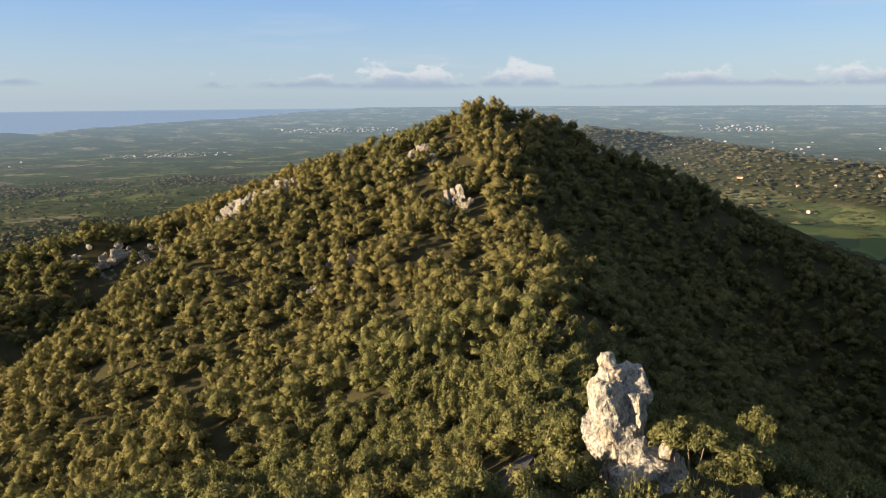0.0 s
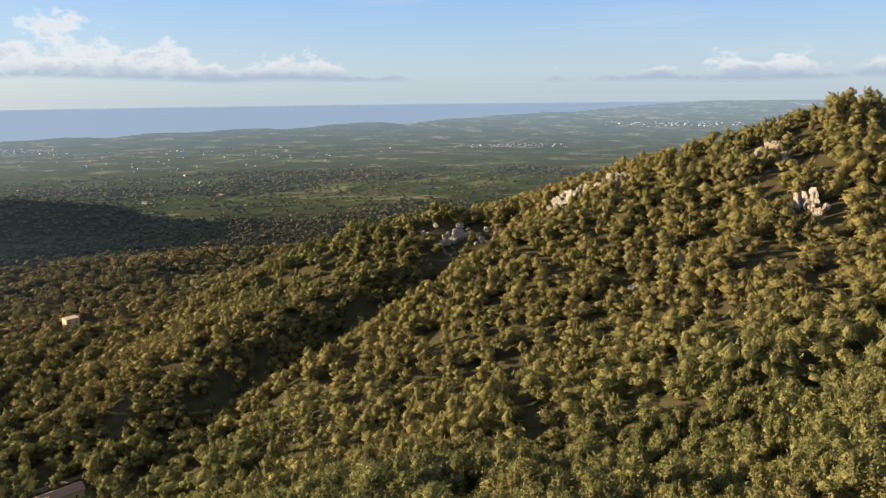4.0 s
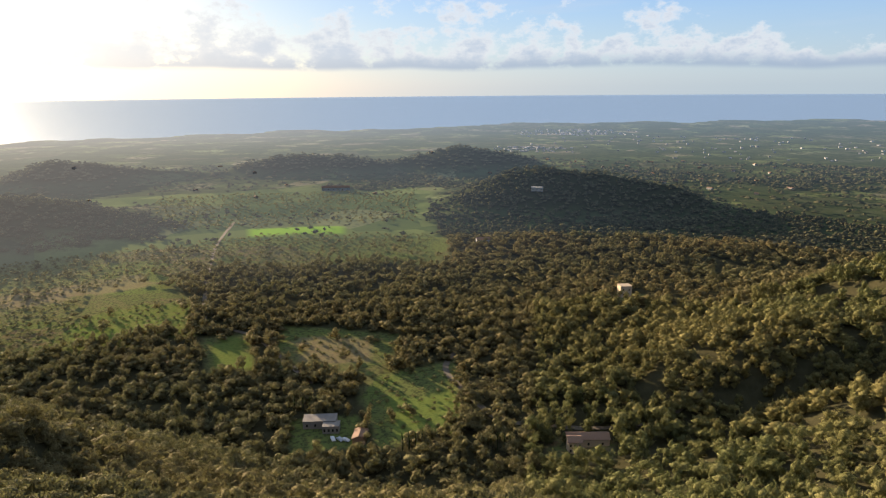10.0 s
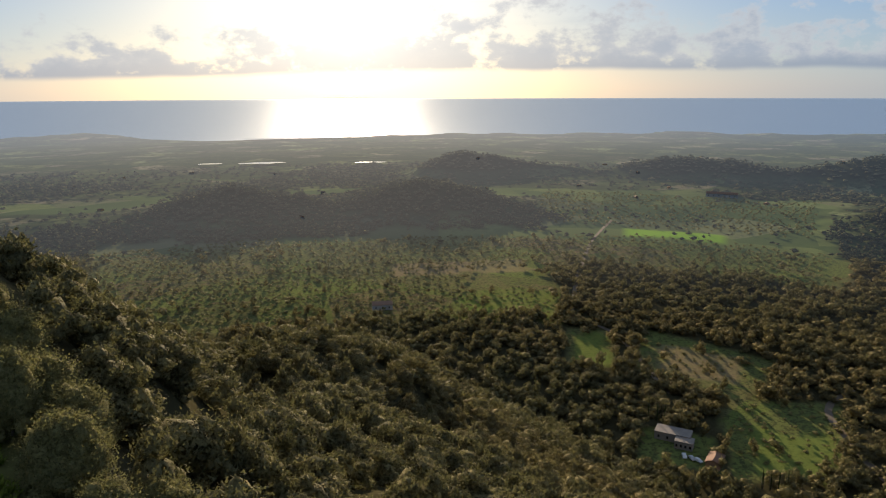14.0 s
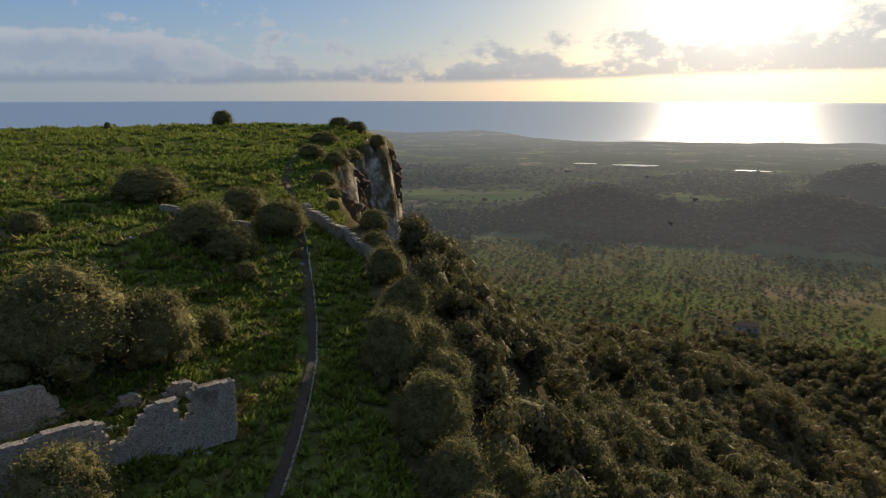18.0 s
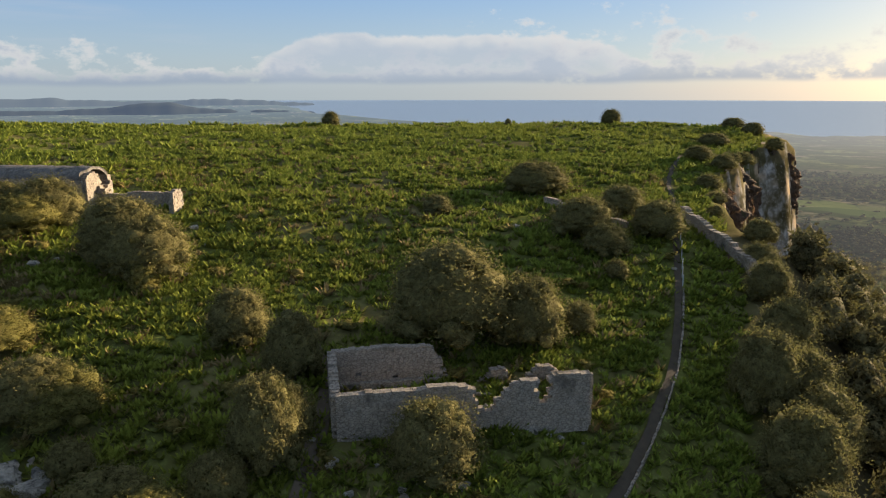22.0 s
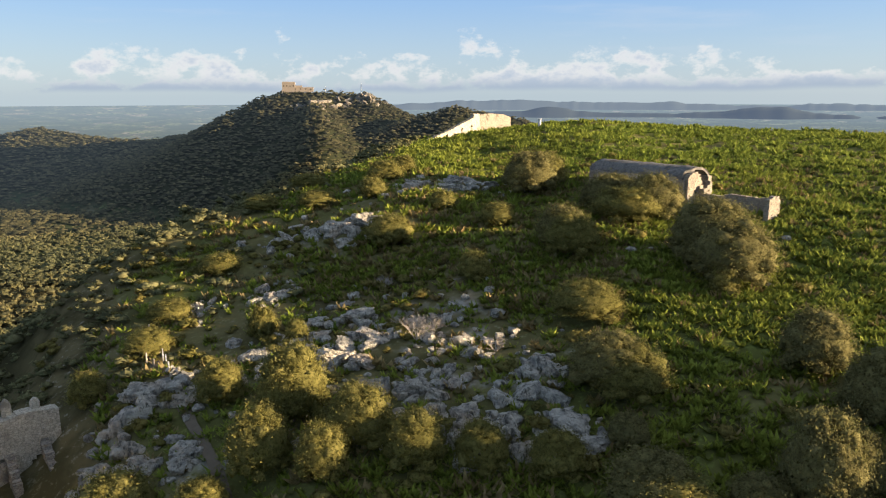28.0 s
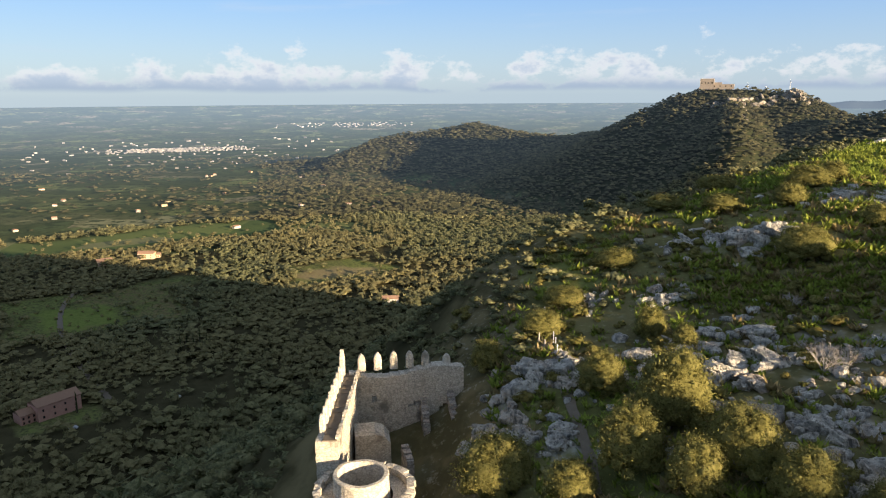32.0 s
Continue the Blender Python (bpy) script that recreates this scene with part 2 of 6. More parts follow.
def land(x, y):
    az, r = polar(x, y)
    floor = far_floor(r) + 9 * rough(x, y, 260, 3, 1) * smooth(r, 150, 500) * (1 - smooth(r, 1200, 2200))
    wet = smooth(r - coast(az), -25, 25)
    z = floor + 3.0 * (1 - wet) - 14.0 * wet
    # hill to the north and its spurs
    near = ridge(x, y, [(345, 22, -34), (344.5, 95, -56), (348.5, 165, -72)], 0.66, 0.55, 9)
    near = smax(near, ridge(x, y, [(325, 25, -36), (335, 88, -50), (341, 97, -53)], 0.6, 0.75, 7), 5)
    hill = ridge(x, y, [(348.5, 165, -72), (349, 205, -68), (348.5, 272, -59), (354, 345, -49), (353.2, 425, -9), (348, 470, -19),
                        (342, 485, -43), (336.5, 490, -70), (328.5, 480, -95), (322, 470, -104)], 0.36, 0.80, 9)
    hill = smax(hill, ridge(x, y, [(353.2, 425, -9), (3, 428, -31), (12.5, 428, -52), (17, 436, -66)], 0.42, 0.40, 8) - 0.5 * np.maximum(x - 54, 0), 8)
    hill = smax(hill, ridge(x, y, [(12.5, 432, -56), (19, 442, -73), (24, 452, -76), (31, 472, -92), (42, 500, -134)], 0.9, 0.38, 7), 5)
    hill = hill - gully(x, y, [(14, 424, 0.1), (18.5, 412, 0.6), (24, 396, 0.9), (31, 366, 1.0), (39, 335, 0.8), (46, 315, 0.3)], 34, 30)
    hill = smax(hill, ridge(x, y, [(9, 404, -62), (17, 376, -86), (24, 352, -100), (32, 326, -121), (38, 312, -138)], 0.5, 0.7, 8), 6) - 3.5
    hill = smax(hill, near, 8) + 7 * rough(x, y, 70, 3, 11)
    z = smax(z, hill, 14)
    # dark knolls in the valley and the ranges behind
    z = smax(z, ridge(x, y, [(68.4, 965, -163), (63, 968, -129), (61.4, 970, -114), (59.4, 970, -110), (54.9, 970, -119), (49.7, 970, -130), (46.2, 960, -152), (43, 950, -168)], 0.42, 0.42, 10) + 5 * rough(x, y, 70, 3, 12), 10)
    z = smax(z, ridge(x, y, [(99, 1480, -160), (96.7, 1480, -127), (94.3, 1480, -133), (91, 1480, -150), (85.4, 1480, -163), (82.5, 1480, -146), (80.9, 1480, -138), (75.8, 1480, -134), (72.2, 1480, -153), (66.3, 1480, -121), (62.7, 1480, -131), (59, 1480, -163)], 0.40, 0.40, 16) + 6 * rough(x, y, 90, 3, 13), 10)
    z = smax(z, ridge(x, y, [(123, 970, -168), (121.4, 970, -160), (117.2, 970, -141), (115, 970, -128), (110.5, 970, -142), (106, 970, -161)], 0.25, 0.27, 14) + 4 * rough(x, y, 80, 3, 14), 10)
    z = smax(z, ridge(x, y, [(105, 970, -160), (102, 970, -137), (100, 970, -123), (98.4, 965, -128), (96.4, 955, -152), (91.8, 940, -168)], 0.27, 0.27, 12) + 4 * rough(x, y, 80, 3, 24), 10)
    z = smax(z, ridge(x, y, [(345, 1900, -75), (338, 1900, -105), (331, 1500, -112), (322, 1300, -118), (310, 1300, -110)], 0.22, 0.22, 25) + 8 * rough(x, y, 130, 3, 15), 14)
    # eastern ranges
    z = smax(z, ridge(x, y, [(223.5, 1290, -78), (221.3, 1240, -57), (219.5, 1235, -32), (216.8, 1250, 0), (215.4, 1250, 7), (212, 1250, 7), (209.2, 1250, 7), (208.3, 1255, -6), (207.4, 1260, -32), (204, 1300, -56)], 0.62, 0.55, 9) + 9 * rough(x, y, 60, 3, 16), 12)
    z = smax(z, ridge(x, y, [(213, 1235, -5), (213, 1150, -17), (212.8, 1080, -36), (212.6, 1000, -60), (212.4, 930, -92), (212.2, 870, -135)], 0.66, 0.66, 6) + 5 * rough(x, y, 80, 3, 17), 12)
    z = smax(z, ridge(x, y, [(208.5, 1090, -62), (206.5, 1115, -46), (204.5, 1125, -32), (201.9, 1135, -19), (199.5, 1150, -27), (195, 1200, -44)], 0.5, 0.5, 9) + 5 * rough(x, y, 80, 3, 17), 10)
    z = smax(z, ridge(x, y, [(222, 1330, -70), (225, 1440, -82), (229, 1560, -84), (232.6, 1640, -66), (235, 1650, -79), (240, 1660, -99), (242.5, 1670, -128), (246, 1690, -150), (253, 1750, -172)], 0.36, 0.36, 14) + 9 * rough(x, y, 90, 3, 18), 12)
    # the castle rock
    d = outside(x, y) + 5 * rough(x, y, 14, 3, 20) * smooth(r, 35, 70)
    top = plateau_top(x, y) + 0.9 * rough(x, y, 18, 4, 21) + 0.5 * rough(x, y, 5, 2, 22)
    out = np.maximum(d, 0)
    west = np.interp(az, [0, 30, 50, 80, 100, 110, 118, 126, 135, 160, 200, 215, 240, 290, 330, 345, 360], [0.5, 0.5, 0.58, 0.62, 0.62, 0.75, 0.95, 1.0, 1.0, 0.6, 0.6, 0.66, 0.8, 0.7, 0.5, 0.5, 0.5])
    sheer = np.interp(az, [108, 120, 138, 146], [0.0, 1.0, 1.0, 0.0]) * smooth(r, 92, 112) * (1 - smooth(r, 235, 280))
    fall = west * (np.sqrt(out * out + 81) - 9) + sheer * 26 * smooth(d, 0, 5)
    rock = top - fall + 3.0 * rough(x, y, 35, 3, 23) * smooth(d, 5, 40)
    z = smax(z, rock, np.where(d > 0, 6.0, 0.5))
    return z


def drop_to(az, r):
    x, y = at(az, r)
    return float(land(np.array([x]), np.array([y]))[0])


def spot(az, r, lift=0.0):
    x, y = at(az, r)
    return Vector((x, y, EYE.z + drop_to(az, r) + lift))

# ---------------------------------------------------------------- materials
def material(name):
    m = bpy.data.materials.new(name)
    m.use_nodes = True
    return m, Nodes(m.node_tree)


def finish(n, colour, rough_=0.85, bump=None, bump_height=0.05, metal=0.0, spec=0.3, extra=None):
    b = n.add("ShaderNodeBsdfPrincipled", Roughness=rough_, Metallic=metal)
    n.put(b, "Base Color", (*colour, 1.0) if isinstance(colour, tuple) else colour)
    n.put(b, "Specular IOR Level", spec)
    if bump is not None:
        h = n.add("ShaderNodeBump", Strength=1.0, Distance=bump_height, Height=bump)
        n.put(b, "Normal", h.outputs[0])
    for k, v in (extra or {}).items():
        n.put(b, k, v)
    n.add("ShaderNodeOutputMaterial", Surface=b.outputs[0])
    return b


def where(n):
    return n.add("ShaderNodeNewGeometry").outputs["Position"]


def attr(n, name):
    return n.add("ShaderNodeAttribute", name).outputs["Fac"]


def mat_ground():
    m, n = material("ground")
    p = where(n)
    fine, mid, wide = n.noise(p, 1.6, 5.0, 0.65), n.noise(p, 0.22, 4.0), n.noise(p, 0.035, 4.0)
    # dry scrub floor, with stones and bare earth between
    scrub = n.mix(n.step(mid, 0.38, 0.62), (0.065, 0.055, 0.026), (0.135, 0.11, 0.055))
    scrub = n.mix(n.math("MULTIPLY", n.step(fine, 0.56, 0.70), n.step(wide, 0.42, 0.62)), scrub, (0.27, 0.24, 0.19))
    # meadow
    grass = n.mix(n.step(mid, 0.32, 0.66), (0.062, 0.066, 0.02), (0.115, 0.125, 0.032))
    grass = n.mix(n.step(fine, 0.50, 0.72), grass, (0.16, 0.19, 0.05))
    grass = n.mix(n.math("MULTIPLY", n.step(wide, 0.46, 0.62), 0.6), grass, (0.17, 0.135, 0.065))
    # limestone
    stone = n.mix(n.step(n.noise(p, 0.9, 6.0, 0.7), 0.35, 0.68), (0.15, 0.14, 0.12), (0.42, 0.39, 0.34))
    stone = n.mix(n.step(n.noise(p, 0.12, 3.0), 0.55, 0.7), stone, (0.42, 0.31, 0.20))
    # fields in strips of crop, stubble and ploughed land
    cell = n.add("ShaderNodeTexVoronoi", Vector=p, Scale=0.014)
    crop = n.ramp(n.add("ShaderNodeSeparateColor", Color=cell.outputs["Color"]).outputs[0],
                  [(0.0, (0.12, 0.145, 0.036)), (0.3, (0.125, 0.135, 0.042)), (0.5, (0.10, 0.105, 0.038)), (0.7, (0.135, 0.12, 0.05)), (0.85, (0.15, 0.105, 0.058)), (1.0, (0.11, 0.115, 0.036))])
    crop = n.mix(n.step(mid, 0.35, 0.7), crop, (0.115, 0.13, 0.038))
    crop = n.mix(n.step(n.noise(p, 0.5, 5.0, 0.7), 0.46, 0.62), crop, (0.055, 0.058, 0.026))
    # ground between the trees is given a darker colour
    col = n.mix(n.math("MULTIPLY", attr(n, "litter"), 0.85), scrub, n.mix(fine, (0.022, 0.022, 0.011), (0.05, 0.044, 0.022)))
    col = n.mix(attr(n, "meadow"), col, grass)
    col = n.mix(attr(n, "field"), col, crop)
    col = n.mix(n.math("MULTIPLY", attr(n, "bright"), n.step(fine, 0.25, 0.75, 0.55, 1.0)), col, n.mix(mid, (0.115, 0.165, 0.026), (0.17, 0.20, 0.045)))
    col = n.mix(attr(n, "earth"), col, n.mix(fine, (0.20, 0.13, 0.075), (0.29, 0.21, 0.13)))
    col = n.mix(n.step(n.math("ADD", attr(n, "rock"), n.math("MULTIPLY", n.math("SUBTRACT", mid, 0.5), 0.9)), 0.42, 0.62), col, stone)
    b = finish(n, col, 0.93, n.math("ADD", n.math("MULTIPLY", fine, 0.6), mid), 0.16, spec=0.0)
    # beyond 480 m the ground itself emits a painted haze
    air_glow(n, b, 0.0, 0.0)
    return m


def mat_plain():
    """The far plain: hedged fields and groves, with haze put into its emission."""
    m, n = material("far_plain")
    p = where(n)
    flat = n.add("ShaderNodeVectorMath", "MULTIPLY")
    n.put(flat, "0", p)
    n.put(flat, "1", (1.0, 1.0, 0.0))
    p = flat.outputs[0]
    cell = n.add("ShaderNodeTexVoronoi", Vector=p, Scale=0.0105)
    crop = n.ramp(n.add("ShaderNodeSeparateColor", Color=cell.outputs["Color"]).outputs[0],
                  [(0.0, (0.045, 0.06, 0.03)), (0.35, (0.075, 0.088, 0.038)), (0.55, (0.12, 0.13, 0.05)), (0.72, (0.055, 0.065, 0.034)), (0.88, (0.17, 0.145, 0.09)), (1.0, (0.13, 0.15, 0.06))])
    wood = n.step(n.noise(p, 0.0075, 6.0, 0.65), 0.41, 0.51)
    col = n.mix(n.math("MULTIPLY", wood, 0.8), crop, (0.042, 0.05, 0.024))
    col = n.mix(n.step(n.noise(p, 0.045, 4.0, 0.7), 0.49, 0.60), col, (0.036, 0.046, 0.024))
    col = n.mix(attr(n, "field"), col, n.mix(0.35, crop, (0.10, 0.14, 0.04)))
    col = n.mix(attr(n, "bright"), col, (0.15, 0.25, 0.03))
    # darker colour where the land rises into wooded hills
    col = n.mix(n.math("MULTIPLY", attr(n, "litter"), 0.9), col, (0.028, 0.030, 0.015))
    b = n.add("ShaderNodeBsdfPrincipled", Roughness=0.95)
    n.put(b, "Base Color", col)
    n.put(b, "Specular IOR Level", 0.0)
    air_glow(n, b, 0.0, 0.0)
    n.add("ShaderNodeOutputMaterial", Surface=b.outputs[0])
    return m


def mat_sea():
    m, n = material("sea")
    p = where(n)
    wave = n.noise(p, 0.06, 4.0, 0.6)
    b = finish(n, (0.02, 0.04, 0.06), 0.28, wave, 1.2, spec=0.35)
    # a grey-blue glow is added to paint haze over the water
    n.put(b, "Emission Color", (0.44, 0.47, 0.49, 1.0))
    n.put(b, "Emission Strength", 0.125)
    return m


def mat_leaf(name, dark, mid, pale, spread=1.0, gaps=0.0, grain=3.2, thin=0.24, hazed=False):
    m, n = material(name)
    g = n.add("ShaderNodeNewGeometry")
    isl, p = g.outputs["Random Per Island"], g.outputs["Position"]
    spray = n.noise(p, 2.3, 4.0, 0.7)
    f = n.math("ADD", n.math("MULTIPLY", isl, 0.30), n.math("MULTIPLY", n.noise(p, 0.35, 3.0), 0.30))
    f = n.math("ADD", f, n.math("MULTIPLY", n.step(spray, 0.30, 0.70), 0.40))
    col = n.ramp(f, [(0.22, dark), (0.5, mid), (0.82, pale)])
    col = n.mix(n.math("MULTIPLY", attr(n, "tint"), 0.32 * spread), col, (pale[0] * 1.15, pale[1] * 0.86, pale[2] * 0.75))
    b = n.add("ShaderNodeBsdfPrincipled", Roughness=0.9)
    n.put(b, "Base Color", col)
    n.put(b, "Specular IOR Level", 0.04)
    puff = n.add("ShaderNodeBump", Strength=0.45, Distance=0.25, Height=spray)
    n.put(b, "Normal", puff.outputs[0])
    # far leaves emit a painted haze
    if hazed:
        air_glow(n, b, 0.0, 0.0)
    tr = n.add("ShaderNodeBsdfTranslucent", Color=n.mix(0.4, col, (0.14, 0.16, 0.05)))
    mx = n.add("ShaderNodeMixShader")
    n.put(mx, "0", thin)
    n.put(mx, "1", b.outputs[0])
    n.put(mx, "2", tr.outputs[0])
    if gaps:
        # air between the needles and leaves of each spray
        hole = n.step(n.noise(p, grain, 3.0, 0.7), gaps + 0.03, gaps - 0.03)
        open_ = n.add("ShaderNodeMixShader")
        n.put(open_, "0", hole)
        n.put(open_, "1", mx.outputs[0])
        n.put(open_, "2", n.add("ShaderNodeBsdfTransparent").outputs[0])
        mx = open_
    n.add("ShaderNodeOutputMaterial", Surface=mx.outputs[0])
    return m


def mat_bark():
    m, n = material("bark")
    p = where(n)
    col = n.mix(n.noise(p, 5.0, 4.0), (0.07, 0.05, 0.035), (0.20, 0.16, 0.125))
    finish(n, col, 0.9, n.noise(p, 9.0, 3.0), 0.03)
    return m


def mat_limestone(name="limestone", warm=0.35, pale=1.0):
    m, n = material(name)
    p = where(n)
    tex = n.noise(p, 1.1, 7.0, 0.72)
    col = n.mix(n.step(tex, 0.34, 0.62), (0.20 * pale, 0.186 * pale, 0.162 * pale), (0.52 * pale, 0.47 * pale, 0.385 * pale))
    col = n.mix(n.math("MULTIPLY", n.step(n.noise(p, 0.3, 4.0), 0.5, 0.68), warm), col, (0.50 * pale, 0.33 * pale, 0.19 * pale))
    squeeze = n.add("ShaderNodeMapping")
    n.put(squeeze, "Vector", p)
    n.put(squeeze, "Scale", (1.0, 1.0, 0.35))
    streak = n.noise(squeeze.outputs[0], 2.6, 6.0, 0.7)
    col = n.mix(n.step(streak, 0.50, 0.36, 0.0, 0.85), col, (0.075, 0.070, 0.058))
    finish(n, col, 0.92, n.math("ADD", tex, n.math("MULTIPLY", streak, 1.2)), 0.45, spec=0.2)
    return m


def mat_cliff():
    """Old limestone face: grey skin, rust-brown breaks, dark water streaks and tufts in the ledges."""
    m, n = material("cliff_stone")
    p = where(n)
    upright = n.add("ShaderNodeMapping")
    n.put(upright, "Vector", p)
    n.put(upright, "Scale", (1.0, 1.0, 0.22))
    tex, run = n.noise(p, 0.8, 8.0, 0.72), n.noise(upright.outputs[0], 0.55, 6.0, 0.68)
    # darker than limestone is: the dim grazing light is put into the colour
    col = n.mix(n.step(tex, 0.36, 0.64), (0.045, 0.033, 0.022), (0.115, 0.080, 0.052))
    col = n.mix(n.step(n.noise(p, 0.13, 4.0, 0.6), 0.42, 0.62, 0.0, 0.8), col, n.mix(tex, (0.080, 0.044, 0.025), (0.155, 0.097, 0.058)))
    col = n.mix(n.step(run, 0.46, 0.30, 0.0, 0.9), col, (0.05, 0.044, 0.036))
    col = n.mix(n.step(n.noise(p, 0.33, 5.0, 0.7), 0.60, 0.68, 0.0, 0.85), col, (0.055, 0.058, 0.022))
    finish(n, col, 0.93, n.math("ADD", tex, n.math("MULTIPLY", run, 1.5)), 0.7, spec=0.15)
    return m


def mat_masonry(name, dark, pale, size=3.2):
    m, n = material(name)
    p = where(n)
    rnd = n.add("ShaderNodeObjectInfo").outputs["Random"]
    tex = n.noise(p, size, 6.0, 0.7)
    col = n.mix(n.step(tex, 0.3, 0.7), dark, pale)
    col = n.mix(n.math("MULTIPLY", rnd, 0.5), col, tuple(c * 0.72 for c in pale))
    flat = n.add("ShaderNodeMapping")
    n.put(flat, "Vector", p)
    n.put(flat, "Scale", (1.0, 1.0, 1.7))
    joint = n.add("ShaderNodeTexVoronoi", "DISTANCE_TO_EDGE", Vector=flat.outputs[0], Scale=3.4)
    col = n.mix(n.step(joint.outputs["Distance"], 0.10, 0.02, 0.0, 0.7), col, tuple(c * 0.5 for c in dark))
    col = n.mix(n.step(n.noise(p, 0.5, 4.0), 0.56, 0.72), col, tuple(c * 0.55 for c in dark))
    finish(n, col, 0.93, tex, 0.06, spec=0.15)
    return m


def mat_plain_paint(name, a, b, scale=2.0, rough_=0.85):
    m, n = material(name)
    finish(n, n.mix(n.noise(where(n), scale, 4.0), a, b), rough_, spec=0.08)
    return m


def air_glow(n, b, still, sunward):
    """Haze painted as emission on far surfaces: stronger and warmer under the sun, and with distance."""
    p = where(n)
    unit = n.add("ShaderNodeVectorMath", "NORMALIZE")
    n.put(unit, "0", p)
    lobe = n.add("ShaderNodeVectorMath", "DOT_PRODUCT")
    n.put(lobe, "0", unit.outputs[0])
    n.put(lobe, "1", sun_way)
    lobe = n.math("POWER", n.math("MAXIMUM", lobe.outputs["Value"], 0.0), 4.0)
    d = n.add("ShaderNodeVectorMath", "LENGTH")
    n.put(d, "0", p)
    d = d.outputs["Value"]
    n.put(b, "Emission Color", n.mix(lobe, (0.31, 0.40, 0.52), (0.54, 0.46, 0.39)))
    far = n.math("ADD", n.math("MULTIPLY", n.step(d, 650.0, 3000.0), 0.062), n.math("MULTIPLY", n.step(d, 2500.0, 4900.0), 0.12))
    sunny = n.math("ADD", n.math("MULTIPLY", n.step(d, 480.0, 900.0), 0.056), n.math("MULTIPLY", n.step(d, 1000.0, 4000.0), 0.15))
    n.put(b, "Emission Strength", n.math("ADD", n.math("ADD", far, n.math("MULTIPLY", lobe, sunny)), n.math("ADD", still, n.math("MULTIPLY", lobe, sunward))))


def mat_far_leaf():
    """Far woods, with haze put into the leaves' emission."""
    m, n = material("distant_woods")
    isl = n.add("ShaderNodeNewGeometry").outputs["Random Per Island"]
    b = finish(n, n.ramp(isl, [(0.0, (0.042, 0.042, 0.021)), (0.6, (0.072, 0.066, 0.032)), (1.0, (0.112, 0.098, 0.046))]), 0.85, spec=0.0)
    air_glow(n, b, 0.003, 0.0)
    return m


FAR_LEAF = mat_far_leaf()
GROUND, PLAIN, SEA = mat_ground(), mat_plain(), mat_sea()
PINE = mat_leaf("pine_needles", (0.049, 0.055, 0.021), (0.109, 0.107, 0.038), (0.20, 0.177, 0.072), 1.0, 0.47, 2.6)
OLIVE = mat_leaf("olive_leaves", (0.072, 0.066, 0.026), (0.148, 0.130, 0.050), (0.23, 0.20, 0.082), 1.0, 0.42, 7.0, 0.34, hazed=True)
# browner than the pines, with warm haze partly put into the colour
WOODS = mat_leaf("warm_haze_leaves", (0.058, 0.051, 0.025), (0.118, 0.101, 0.045), (0.20, 0.168, 0.075), 0.9, 0.47, 2.6, hazed=True)
MASTIC = mat_leaf("mastic_leaves", (0.078, 0.072, 0.022), (0.165, 0.148, 0.042), (0.27, 0.235, 0.08), 0.7, 0.42, 7.0, 0.40)
HERB = mat_leaf("meadow_herbs", (0.07, 0.092, 0.015), (0.165, 0.205, 0.028), (0.28, 0.315, 0.055), 0.8)
DRY = mat_leaf("dry_grass", (0.12, 0.09, 0.04), (0.21, 0.16, 0.07), (0.32, 0.25, 0.12))
# eastern leaf: sunlight put into the paler tones, shade into the darkest
EAST_LEAF = mat_leaf("eastern_leaves", (0.040, 0.045, 0.024), (0.122, 0.122, 0.056), (0.225, 0.208, 0.098), 0.8, hazed=True)
CYPRESS = mat_leaf("cypress_leaves", (0.016, 0.026, 0.012), (0.03, 0.042, 0.016), (0.05, 0.06, 0.02), 0.4)
BARK, LIME, CLIFF, CRAG = mat_bark(), mat_limestone("limestone", 0.34, 1.1), mat_cliff(), mat_limestone("crag_stone", 0.7, 0.62)
RUBBLE = mat_masonry("rubble_wall", (0.20, 0.17, 0.135), (0.42, 0.36, 0.285))
ASHLAR = mat_masonry("pale_masonry", (0.33, 0.285, 0.215), (0.60, 0.52, 0.40))
ASPHALT = mat_plain_paint("asphalt", (0.034, 0.032, 0.033), (0.06, 0.056, 0.056), 2.0, 0.95)
TRACK = mat_plain_paint("dirt_track", (0.085, 0.066, 0.045), (0.17, 0.135, 0.095))
PLASTER = mat_plain_paint("pale_plaster", (0.27, 0.245, 0.21), (0.40, 0.37, 0.33), 0.6)
WEATHERED = mat_plain_paint("weathered_ochre_stone", (0.17, 0.145, 0.12), (0.28, 0.24, 0.20), 0.3)
OCHRE = mat_plain_paint("ochre_plaster", (0.38, 0.27, 0.17), (0.52, 0.39, 0.26), 0.8)
PINKISH = mat_plain_paint("faded_red_plaster", (0.36, 0.19, 0.14), (0.46, 0.27, 0.20), 0.8)
TILES = mat_plain_paint("clay_roof_tiles", (0.17, 0.095, 0.06), (0.30, 0.19, 0.125), 3.0)
DARK = mat_plain_paint("dark_opening", (0.012, 0.011, 0.010), (0.03, 0.028, 0.025))
WHITE = mat_plain_paint("white_paint", (0.52, 0.51, 0.49), (0.66, 0.65, 0.63))
IRON = mat_plain_paint("galvanised_metal", (0.35, 0.35, 0.35), (0.45, 0.45, 0.45), 4.0, 0.5)

